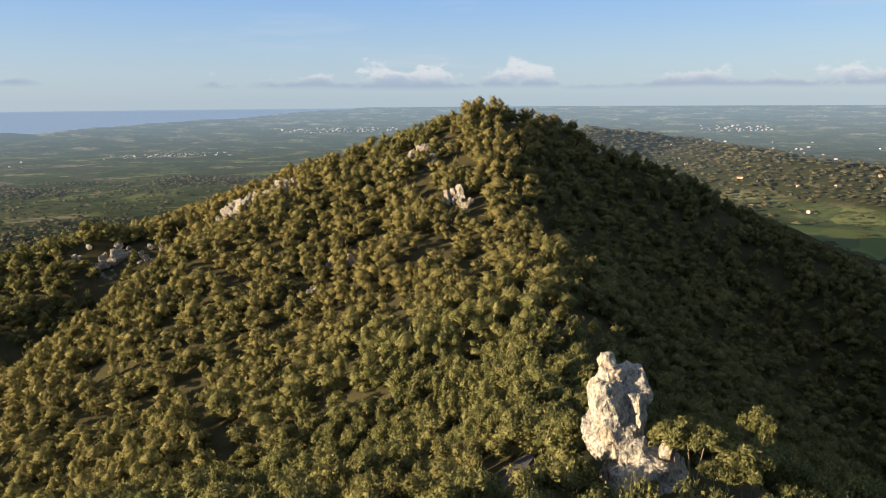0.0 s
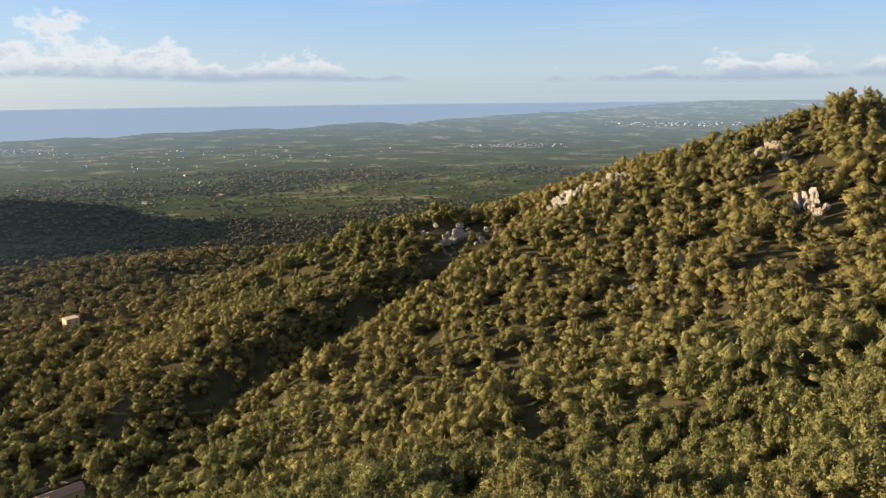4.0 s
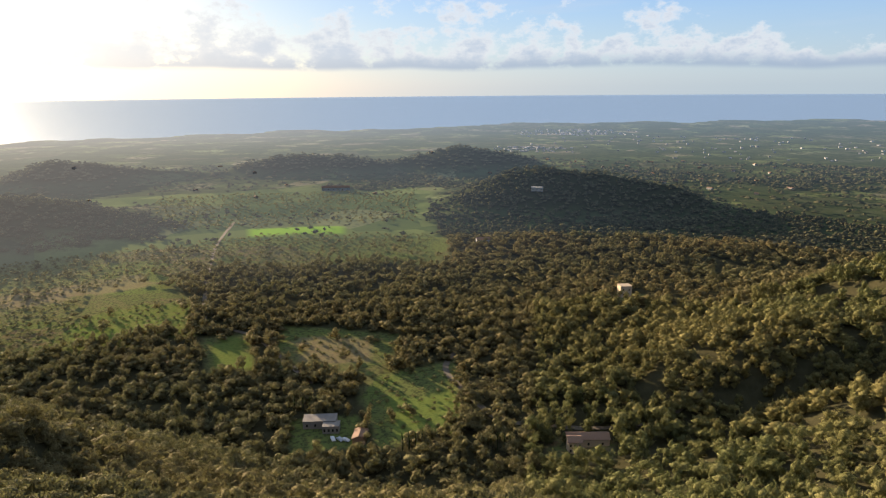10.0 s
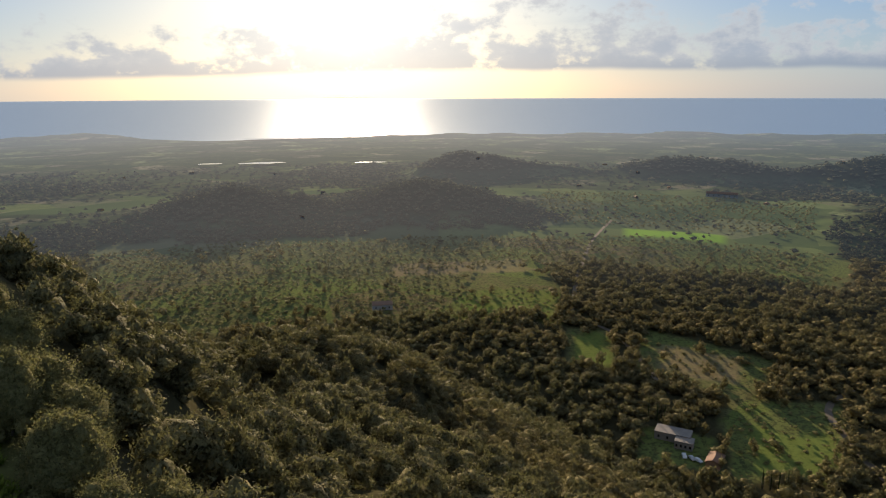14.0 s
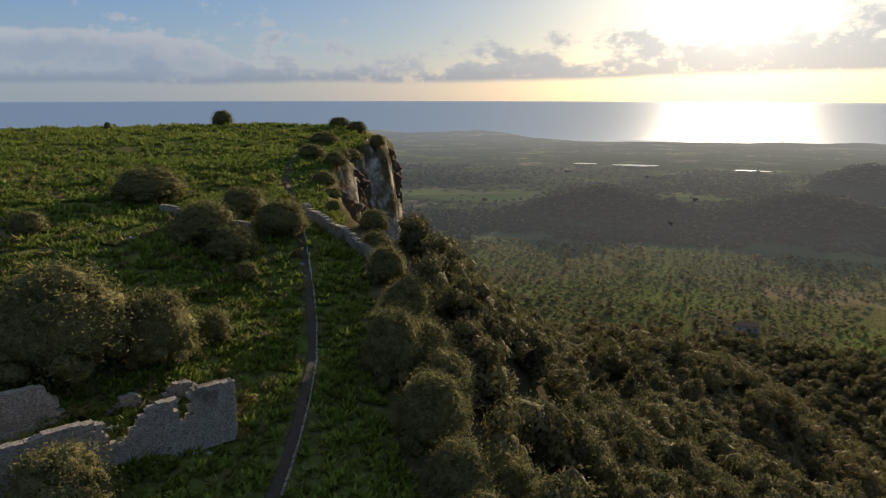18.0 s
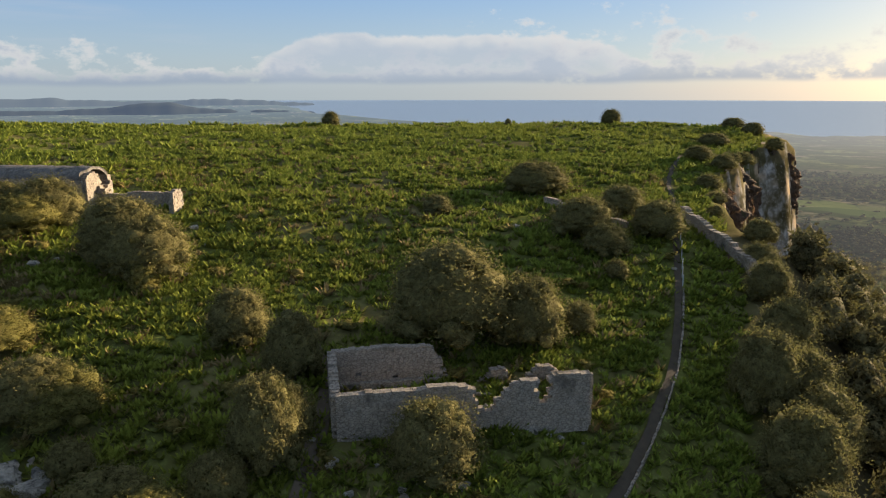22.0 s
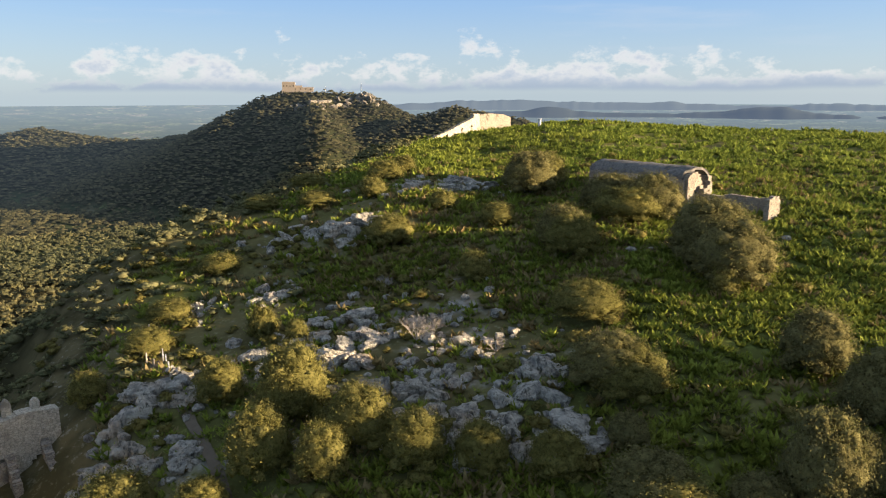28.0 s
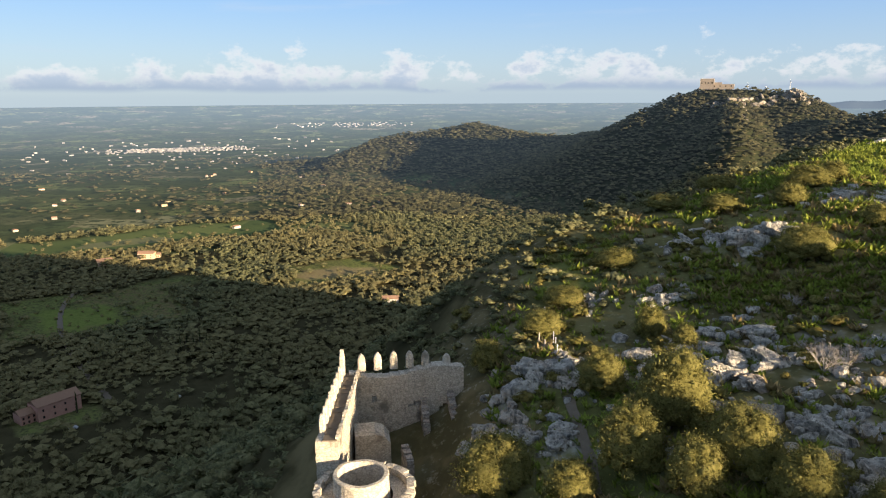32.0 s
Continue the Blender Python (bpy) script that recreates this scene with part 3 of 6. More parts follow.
# ---------------------------------------------------------------- mesh helpers
def mesh_from(name, verts, tris, mat, tint=None, soft=False):
    """A mesh from numpy arrays; faces are triangles or quads."""
    me = bpy.data.meshes.new(name)
    k = tris.shape[1]
    me.vertices.add(len(verts))
    me.vertices.foreach_set("co", np.ascontiguousarray(verts, np.float32).ravel())
    me.loops.add(tris.size)
    me.loops.foreach_set("vertex_index", np.ascontiguousarray(tris, np.int32).ravel())
    me.polygons.add(len(tris))
    me.polygons.foreach_set("loop_start", np.arange(0, tris.size, k, dtype=np.int32))
    if soft:
        me.polygons.foreach_set("use_smooth", np.ones(len(tris), bool))
    me.update(calc_edges=True)
    if tint is not None:
        a = me.attributes.new("tint", "FLOAT", "POINT")
        a.data.foreach_set("value", np.ascontiguousarray(tint, np.float32))
    me.materials.append(mat)
    return me


def part(name, bm, mat, parent=None, label="", soft=False):
    me = bpy.data.meshes.new(name)
    bm.to_mesh(me)
    bm.free()
    if soft:
        me.polygons.foreach_set("use_smooth", np.ones(len(me.polygons), bool))
    me.materials.append(mat)
    ob = new(name, me)
    ob.parent = parent
    if label:
        tagged(ob, label)
    return ob


def empty(name, m, label, category, group="", kind=""):
    ob = new(name)
    ob.matrix_world = m
    return tagged(ob, label, category, group, kind)


# ---------------------------------------------------------------- ground
def inside_patch(az, r, patch):
    a, d, ha, hr, lean = patch
    u = (az - a) / ha
    v = (r - d - lean * (az - a)) / hr
    return 1 - smooth(np.maximum(np.abs(u), np.abs(v)), 0.88, 1.0)


# open land in the valley: direction, distance, half widths, lean (metres per degree)
OPEN = [(69.6, 346, 4.6, 44, -3), (76.8, 425, 5.0, 40, 3), (106.8, 648, 20, 172, 0), (79, 800, 10.5, 150, 0), (79, 1060, 11, 130, 0), (70, 720, 3.4, 60, 0),
        (104, 1150, 30, 60, 0), (244, 640, 5, 38, 0), (262, 600, 7, 60, 0), (258, 880, 11, 60, 0), (328, 900, 12, 90, 0), (85.5, 432, 2.0, 34, 0)]
OPEN += [(55.2, 292, 3.2, 14, 0), (78.0, 312, 3.4, 17, 0), (52.7, 540, 1.2, 12, 0), (265.5, 388, 3.0, 14, 0)]
BRIGHT = [(79.5, 818, 4.0, 30, 0), (92.6, 515, 4.4, 42, 0), (264, 585, 2.6, 30, 0), (85.5, 430, 1.5, 26, 0), (69.5, 330, 3.2, 24, 0)]
EARTH = [(77.0, 424, 3.4, 22, 2), (97, 640, 6, 26, 0), (244, 640, 3.4, 18, 0), (246, 800, 5, 25, 0)]
# bare limestone on the near slopes: direction, distance, half widths
BARE = [(211, 56, 13, 15, 0), (198, 52, 9, 9, 0), (214, 88, 5, 9, 0), (224, 52, 7, 8, 0), (206, 104, 7, 8, 0), (11.8, 404, 3.6, 13, 0), (22.6, 430, 3.2, 10, 0), (357.4, 385, 2.2, 10, 0), (355.5, 335, 2.0, 9, 0)]


def patches(az, r, some):
    out = np.zeros(np.shape(az))
    for p in some:
        out = np.maximum(out, inside_patch(az, r, p))
    return out


def polar_sheet(r0, r1, rows, cols):
    rr = r0 * (r1 / r0) ** (np.arange(rows) / (rows - 1))
    if r0 < 20:
        rr = np.concatenate([np.linspace(0.2, r0 * 0.85, 8), rr])
        rows += 8
    aa = np.radians(np.arange(cols) * 360.0 / cols)
    r, a = np.meshgrid(rr, aa, indexing="ij")
    x, y = (-r * np.sin(a)).ravel(), (r * np.cos(a)).ravel()
    i = np.arange(rows - 1)[:, None] * cols
    j = np.arange(cols)[None, :]
    k = (j + 1) % cols
    quads = np.stack([i + j, i + k, i + k + cols, i + j + cols], -1).reshape(-1, 4)
    return x, y, quads


def build_ground():
    x, y, quads = polar_sheet(16.0, 770.0, 300, 580)
    z = land(x, y)
    verts = np.stack([x, y, z + EYE.z], 1)
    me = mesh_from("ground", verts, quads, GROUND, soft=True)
    az, r = polar(x, y)
    d = outside(x, y)
    wob = rough(x, y, 12, 3, 31)
    meadow = smooth(-d + 6 * wob, -2, 5) * (1 - 0.75 * np.exp(-((az - 209) / 14) ** 2) * np.exp(-((r - 62) / 30) ** 2))
    meadow = np.maximum(meadow, 0.3 * smooth(d, -2, 4) * (1 - smooth(d, 18, 45)) * (az > 200) * (az < 231))
    meadow = meadow * (1 - 0.9 * smooth(az, 226, 231) * (1 - smooth(az, 256, 262)) * smooth(r, 30, 40))
    steep = np.zeros_like(x)
    hx, hy = land(x + 1.5, y) - land(x - 1.5, y), land(x, y + 1.5) - land(x, y - 1.5)
    steep = np.hypot(hx, hy) / 3.0
    rock = np.maximum(smooth(steep, 0.9, 1.5) * np.where((az > 108) & (az < 150), 0.5, 0.3), 0.39 * patches(az + 5 * wob, r + 9 * rough(x, y, 8, 3, 35), BARE))
    open_ = patches(az + 2.5 * rough(x, y, 60, 2, 33), r + 45 * rough(x, y, 55, 2, 34) * smooth(r, 500, 640), OPEN)
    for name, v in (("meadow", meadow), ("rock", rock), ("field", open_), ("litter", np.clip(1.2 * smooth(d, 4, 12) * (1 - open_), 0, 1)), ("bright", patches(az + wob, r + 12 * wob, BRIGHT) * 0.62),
                    ("earth", patches(az + wob, r + 12 * wob, EARTH) * 0.45)):
        a = me.attributes.new(name, "FLOAT", "POINT")
        a.data.foreach_set("value", v.astype(np.float32))
    tagged(new("ground", me), "hilly Mediterranean ground of scrub, meadow and limestone", "ground", kind="structure")
    x, y, quads = polar_sheet(770.0, 4930.0, 150, 480)
    me = mesh_from("backdrop", np.stack([x, y, land(x, y) + EYE.z], 1), quads, PLAIN, soft=True)
    a = me.attributes.new("litter", "FLOAT", "POINT")
    az, r = polar(x, y)
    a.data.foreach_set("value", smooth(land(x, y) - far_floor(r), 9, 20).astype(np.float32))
    a = me.attributes.new("bright", "FLOAT", "POINT")
    a.data.foreach_set("value", (patches(az, r, BRIGHT) * 0.9).astype(np.float32))
    a = me.attributes.new("field", "FLOAT", "POINT")
    a.data.foreach_set("value", (patches(az + 2.5 * rough(x, y, 60, 2, 33), r + 45 * rough(x, y, 55, 2, 34) * smooth(r, 500, 640), OPEN) * 0.75).astype(np.float32))
    tagged(new("backdrop", me), "hazy far plain of small hedged fields and groves", "plain", kind="structure")
    x, y, quads = polar_sheet(2600.0, 4925.0, 30, 240)
    az, r = polar(x, y)
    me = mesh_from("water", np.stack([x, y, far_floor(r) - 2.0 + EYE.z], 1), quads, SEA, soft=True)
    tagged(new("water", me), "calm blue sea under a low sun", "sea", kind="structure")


build_ground()

# ---------------------------------------------------------------- trees
rng = np.random.default_rng(7)
PHI = (1 + 5**0.5) / 2
ICO = np.array([(-1, PHI, 0), (1, PHI, 0), (-1, -PHI, 0), (1, -PHI, 0), (0, -1, PHI), (0, 1, PHI), (0, -1, -PHI), (0, 1, -PHI), (PHI, 0, -1), (PHI, 0, 1), (-PHI, 0, -1), (-PHI, 0, 1)])
ICO = ICO / np.linalg.norm(ICO[0])
ICO_F = np.array([(0, 11, 5), (0, 5, 1), (0, 1, 7), (0, 7, 10), (0, 10, 11), (1, 5, 9), (5, 11, 4), (11, 10, 2), (10, 7, 6), (7, 1, 8),
                  (3, 9, 4), (3, 4, 2), (3, 2, 6), (3, 6, 8), (3, 8, 9), (4, 9, 5), (2, 4, 11), (6, 2, 10), (8, 6, 7), (9, 8, 1)])

OCTA = np.array([(1, 0, 0), (0, 1, 0), (-1, 0, 0), (0, -1, 0), (0, 0, 1), (0, 0, -1)], float)
OCTA_F = np.array([(0, 1, 4), (1, 2, 4), (2, 3, 4), (3, 0, 4), (1, 0, 5), (2, 1, 5), (3, 2, 5), (0, 3, 5)])


def crown(shape, clumps, leaves, size, leaf):
    """Foliage of a tree one metre high and wide: lumpy clumps inside, loose sprays of leaf outside."""
    vs, fs, n = [], [], 0
    if shape == "round" and clumps > 2:
        core = 0.43 if clumps > 20 else 0.34
        vs, fs, n = [ICO * (1 + 0.10 * rng.random((12, 1))) * np.array([core, core, core]) + np.array([0, 0, 0.42])], [ICO_F], 12
    for k in range(clumps):
        u, a = rng.random(), rng.random() * 6.283
        rad = math.sqrt(rng.random())
        if shape == "pine":        # tall irregular head, widest below the middle
            u = (k + rng.random()) / clumps
            h = 0.26 + 0.64 * u
            c = np.array([math.cos(a) * rad * 0.34 * (1.15 - 0.75 * u * u), math.sin(a) * rad * 0.34 * (1.15 - 0.75 * u * u), h])
        elif shape == "round":     # wide dome that reaches the ground
            if clumps > 20:
                u, a = (k + rng.random()) / clumps, k * 2.39996 + 0.8 * rng.random()
                rad = 0.75
            h = 0.12 + 0.72 * u
            w = 0.40 * math.sqrt(max(0.03, 1 - (u * 0.97) ** 2))
            rad = 0.55 + 0.45 * rad
            c = np.array([math.cos(a) * rad * w, math.sin(a) * rad * w, h])
        elif shape == "flat":      # umbrella on a bare stem
            h = 0.70 + 0.22 * u * (1 - rad * 0.6)
            c = np.array([math.cos(a) * rad * 0.44, math.sin(a) * rad * 0.44, h])
        else:                      # column
            h = 0.08 + 0.86 * (k + 0.5) / clumps
            c = np.array([math.cos(a) * 0.03, math.sin(a) * 0.03, h])
        s = size * (0.75 + 0.5 * rng.random()) * (np.array([1, 1, 1.05 if clumps > 20 else 0.8]) if shape != "column" else np.array([0.55, 0.55, 1.4]) * (1.1 - 0.7 * h))
        if clumps > 20:
            core, side = ICO, ICO_F
        else:
            core, side = OCTA @ np.array([[math.cos(a), math.sin(a), 0], [-math.sin(a), math.cos(a), 0], [0, 0, 1]]) * 1.12, OCTA_F if leaves > 8 else OCTA_F[:4]
        vs.append(core * (1 + 0.5 * (rng.random((len(core), 1)) - 0.5)) * s * ((0.6 if clumps > 20 else 0.80) if leaves else 0.95) + c)
        fs.append(side + n)
        n += len(core)
        if leaves:
            d = rng.normal(size=(leaves, 3))
            d[:, 2] = np.abs(d[:, 2]) * 0.9 - 0.25
            d /= np.linalg.norm(d, axis=1)[:, None]
            mid = c + d * s * ((0.55 + 0.85 * rng.random((leaves, 1)) ** 1.5) if clumps > 20 else (0.62 + 0.55 * rng.random((leaves, 1))))
            up = np.array([0, 0, 0.5])
            face = d + up + 0.75 * rng.normal(size=(leaves, 3))
            e = np.cross(face, rng.normal(size=(leaves, 3))) + d * 0.35 + up
            e /= np.linalg.norm(e, axis=1)[:, None]
            g = np.cross(face, e)
            g /= np.linalg.norm(g, axis=1)[:, None]
            ln = leaf * (0.6 + 0.8 * rng.random((leaves, 1)))
            tri = np.stack([mid - e * ln * 0.5 - g * ln * 0.34, mid - e * ln * 0.4 + g * ln * 0.38, mid + e * ln * 0.85], 1).reshape(-1, 3)
            vs.append(tri)
            fs.append(np.arange(leaves * 3).reshape(-1, 3) + n)
            n += leaves * 3
    return np.concatenate(vs), np.concatenate(fs)


def scatter(name, templates, x, y, z, width, height, mat, tint, label, category):
    """Many trees as one mesh of kind stuff."""
    which = rng.integers(0, len(templates), len(x))
    turn = rng.random(len(x)) * 6.283
    vs, fs, ts, n = [], [], [], 0
    for k, (v, f) in enumerate(templates):
        m = np.where(which == k)[0]
        if not len(m):
            continue
        c, s = np.cos(turn[m])[:, None], np.sin(turn[m])[:, None]
        w, h = width[m][:, None], height[m][:, None]
        px = (v[:, 0] * c - v[:, 1] * s) * w + x[m][:, None]
        py = (v[:, 0] * s + v[:, 1] * c) * w + y[m][:, None]
        pz = v[:, 2] * h + z[m][:, None] + EYE.z
        vs.append(np.stack([px, py, pz], -1).reshape(-1, 3))
        fs.append((f[None] + (np.arange(len(m)) * len(v))[:, None, None] + n).reshape(-1, 3))
        ts.append(np.repeat(tint[m], len(v)))
        n += len(m) * len(v)
    ob = new(name, mesh_from(name, np.concatenate(vs), np.concatenate(fs), mat, np.concatenate(ts), True))
    return tagged(ob, label, category, kind="stuff")


PINE_NEAR = [crown("pine", 10, 36, 0.235, 0.095) for _ in range(7)]
PINE_FINE = [crown("pine", 11, 80, 0.22, 0.060) for _ in range(6)]
PINE_MID = [crown("pine", 4, 14, 0.30, 0.15) for _ in range(7)]
PINE_LOW = [crown("pine", 4, 9, 0.34, 0.18) for _ in range(6)]
PINE_FAR = [crown("pine", 2, 9, 0.42, 0.24) for _ in range(6)]
PINE_FAINT = [crown("pine", 2, 5, 0.42, 0.27) for _ in range(7)]
BALL_FAR = [crown("round", 1, 2, 0.55, 0.4) for _ in range(5)]
BUSH_NEAR = [crown("round", 46, 200, 0.16, 0.022) for _ in range(6)]
BUSH_FINE = [crown("round", 13, 78, 0.20, 0.044) for _ in range(6)]
BUSH_MID = [crown("round", 7, 24, 0.24, 0.095) for _ in range(6)]


def tuft(blades):
    """A low herb one metre wide: leaves that rise and lean outwards."""
    vs = []
    for k in range(blades):
        a, lean = rng.random() * 6.283, 0.15 + 0.4 * rng.random()
        c, s = math.cos(a), math.sin(a)
        foot = np.array([c, s, 0]) * lean * 0.6
        tip = np.array([c * lean * 1.9, s * lean * 1.9, 0.22 + 0.4 * rng.random()])
        side = np.array([-s, c, 0]) * (0.14 + 0.16 * rng.random())
        vs += [foot - side, foot + side, tip]
    return np.array(vs), np.arange(3 * blades).reshape(-1, 3)


TUFT = [tuft(12) for _ in range(8)]
CUSHION = [crown("round", 3, 22, 0.30, 0.13) for _ in range(5)]
UMBRELLA = [crown("flat", 15, 130, 0.15, 0.045) for _ in range(3)]
PILLAR = [crown("column", 6, 14, 0.22, 0.07) for _ in range(3)]


def points(az0, az1, r0, r1, spacing, seed):
    """Jittered points over a sector, about one to each square of that spacing."""
    g = np.random.default_rng(seed)
    area = radians(az1 - az0) * (r1 * r1 - r0 * r0) / 2
    n = int(area / spacing**2)
    az = az0 + (az1 - az0) * g.random(n)
    r = np.sqrt(r0 * r0 + (r1 * r1 - r0 * r0) * g.random(n))
    a = np.radians(true_az(az))
    return -r * np.sin(a), r * np.cos(a), az % 360, r


def wooded(x, y, az, r):
    """Share of the ground that trees cover."""
    d = outside(x, y)
    w = smooth(d, 3, 9)
    w = w * (1 - 0.97 * patches(az + 2.5 * rough(x, y, 60, 2, 33), r + 45 * rough(x, y, 55, 2, 34) * smooth(r, 500, 640), OPEN))
    w = w * (1 - 0.85 * patches(az, r, BARE))
    w = w * (0.80 + 0.5 * value_noise(x, y, 28, 41))
    sheer = (az > 126) & (az < 142) & (r > 95) & (d < 9)
    w = np.where(sheer, 0, w)
    w = np.where((az > 190) & (az < 266) & (d < 60), 0, w)
    w = np.where((az > 190) & (az < 210) & (r < 560), 0, w)
    w = np.where((az > 236) & (az < 300) & (d < 7), 0, w)
    w = np.where((az > 325) & (az < 347.5) & (r > 66) & (r < 112), 0, w)
    w = np.where((az > 348) & (az < 353) & (r > 80) & (r < 103), 0, w)
    w = np.where((az > 205) & (az < 275) & (r > 330), w * (0.25 + 0.75 * smooth(value_noise(x, y, 46, 47), 0.24, 0.40)), w)
    high = land(x, y) - far_floor(r)
    return np.where(r > 960, np.maximum(w * (np.where((az > 212) & (az < 248), 0.42, 0.12) + 0.5 * (value_noise(x, y, 220, 43) > 0.55)), smooth(high, 10, 22) * 0.95), w)


def forest(name, az0, az1, r0, r1, spacing, templates, width, height, seed, mat, label):
    x, y, az, r = points(az0, az1, r0, r1, spacing, seed)
    keep = np.random.default_rng(seed + 1).random(len(x)) < wooded(x, y, az, r)
    x, y = x[keep], y[keep]
    if not len(x):
        return
    g = np.random.default_rng(seed + 2)
    w = width * (0.6 + 0.75 * g.random(len(x)) ** 1.3)
    h = height * (0.65 + 0.6 * g.random(len(x))) * (0.8 + 0.4 * value_noise(x, y, 40, 44))
    tint = np.clip(1.5 * (value_noise(x, y, 90, 45) - 0.42) + 0.55 * smooth(np.hypot(x, y), 130, 330) - 0.15 + 0.4 * (g.random(len(x)) - 0.4), 0, 1)
    scatter(name, templates, x, y, land(x, y) - 0.35, w, h, mat, tint, label, "forest")


forest("pine_forest", -42, 48, 60, 112, 5.0, PINE_FINE, 7.0, 8.6, 103, PINE, "green pines on the slope below the castle")
forest("pine_forest", -42, 48, 112, 190, 5.0, PINE_NEAR, 7.0, 8.6, 101, PINE, "dense green pine forest on a steep hillside")
forest("pine_forest", -42, 60, 190, 520, 5.9, PINE_MID, 8.6, 8.8, 111, PINE, "dense olive-green pine forest over a rounded hill")
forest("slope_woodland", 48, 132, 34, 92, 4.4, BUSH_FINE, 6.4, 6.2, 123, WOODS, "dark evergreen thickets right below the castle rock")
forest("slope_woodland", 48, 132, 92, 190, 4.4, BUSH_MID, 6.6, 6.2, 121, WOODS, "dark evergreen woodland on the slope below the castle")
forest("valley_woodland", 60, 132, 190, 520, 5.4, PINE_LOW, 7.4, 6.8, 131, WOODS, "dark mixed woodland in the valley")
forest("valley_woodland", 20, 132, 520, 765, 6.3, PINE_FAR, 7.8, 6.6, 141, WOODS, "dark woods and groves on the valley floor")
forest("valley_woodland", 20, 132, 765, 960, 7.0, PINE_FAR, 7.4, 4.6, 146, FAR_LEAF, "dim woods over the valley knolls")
forest("eastern_woodland", 196, 275, 66, 520, 4.5, PINE_FAINT, 6.8, 5.2, 151, EAST_LEAF, "shaded woodland in the eastern valley")
forest("eastern_woodland", 196, 275, 520, 960, 4.5, PINE_FAINT, 7.0, 5.2, 161, EAST_LEAF, "sunlit pine woods on the eastern hills")
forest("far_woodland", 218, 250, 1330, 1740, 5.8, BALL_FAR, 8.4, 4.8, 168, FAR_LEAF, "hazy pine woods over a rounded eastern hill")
forest("far_woodland", 196, 250, 960, 1330, 4.7, BALL_FAR, 7.4, 4.6, 166, FAR_LEAF, "sunlit distant pine woods on the eastern hills")
forest("far_woodland", 0, 132, 960, 1700, 8.4, BALL_FAR, 8.6, 5.5, 171, FAR_LEAF, "distant dark groves on the ridges")
forest("far_woodland", 232, 275, 960, 2200, 15, BALL_FAR, 11, 5, 191, FAR_LEAF, "hedges and groves on the sunlit eastern plain")
forest("far_woodland", 275, 324, 300, 1900, 30, BALL_FAR, 22, 8, 181, FAR_LEAF, "distant woods and groves to the north-east")
forest("far_woodland", 324, 360, 640, 2100, 13, BALL_FAR, 12, 6, 186, FAR_LEAF, "distant woods and groves to the north-east")

# ---------------------------------------------------------------- meadow plants
MEADOW_PATH = [(145.6, 38.5), (143.3, 41.8), (141.4, 46.5), (140.1, 51.8), (139.2, 58), (139.05, 65), (139.2, 73), (139.55, 82), (139.95, 94), (140.2, 108), (140.5, 122), (139.7, 145)]


def off_path(x, y):
    """Distance from the trodden path across the meadow."""
    best = np.full(np.shape(x), 1e9)
    pts = [at(a, r) for a, r in MEADOW_PATH]
    for (x0, y0), (x1, y1) in zip(pts, pts[1:]):
        dx, dy = x1 - x0, y1 - y0
        t = np.clip(((x - x0) * dx + (y - y0) * dy) / (dx * dx + dy * dy), 0, 1)
        best = np.minimum(best, np.hypot(x - x0 - t * dx, y - y0 - t * dy))
    return best


def meadow(name, az0, az1, r0, r1, spacing, size, seed, mat, label, share):
    x, y, az, r = points(az0, az1, r0, r1, spacing, seed)
    g = np.random.default_rng(seed + 1)
    d = outside(x, y)
    stony = patches(az + 3 * rough(x, y, 9, 2, 52), r, BARE)
    keep = (d < -0.6) & (g.random(len(x)) < (share * (0.35 + 1.3 * value_noise(x, y, 7.0, 51)) * (1 - 0.75 * stony) * (1 - 0.7 * smooth(az, 213, 220) * smooth(r, 55, 64))))
    keep &= ~((az > 231) & (r > 36) & (r < 66)) & (off_path(x, y) > 0.75)
    x, y = x[keep], y[keep]
    w = size * (0.5 + g.random(len(x)))
    tint = np.clip(1.5 * (value_noise(x, y, 22, 53) - 0.45), 0, 1)
    scatter(name, TUFT, x, y, land(x, y) - 0.08, w, w * (0.85 + 0.6 * g.random(len(x))), mat, tint, label, "meadow")


meadow("meadow_herbs", 126, 240, 28, 75, 0.52, 0.75, 201, HERB, "lush green meadow herbs on the plateau", 0.75)
meadow("meadow_herbs", 126, 232, 75, 140, 0.85, 1.0, 211, HERB, "green meadow plants over the plateau top", 0.75)
meadow("meadow_herbs", 130, 212, 140, 235, 1.35, 1.2, 221, HERB, "green herbs along the plateau's far rim", 0.7)
meadow("dry_grass", 188, 233, 36, 112, 1.0, 0.9, 236, DRY, "dry brown grass and stalks between limestone slabs", 0.55)
meadow("dry_grass", 140, 236, 34, 130, 1.6, 0.85, 231, DRY, "dry straw-coloured grass tufts among the stones", 0.45)


def garrigue():
    """Low cushions of scrub between the rocks and along the edges."""
    x, y, az, r = points(140, 236, 34, 150, 1.7, 241)
    g = np.random.default_rng(242)
    keep = (outside(x, y) < 6) & (g.random(len(x)) < np.where(az > 186, 0.30, 0.10) + 0.5 * patches(az, r, [(209, 62, 20, 34, 0)])) & (value_noise(x, y, 11, 55) > 0.36) & ~((az > 230) & (r < 66))
    x, y = x[keep], y[keep]
    w = 0.7 + 1.3 * g.random(len(x)) ** 2
    scatter("garrigue_cushions", CUSHION, x, y, land(x, y) - 0.12, w, w * 0.62, MASTIC, 0.9 * g.random(len(x)), "low cushions of dull green garrigue among limestone", "scrub")


garrigue()


THICKET = [crown("round", 2, 16, 0.36, 0.15) for _ in range(5)]


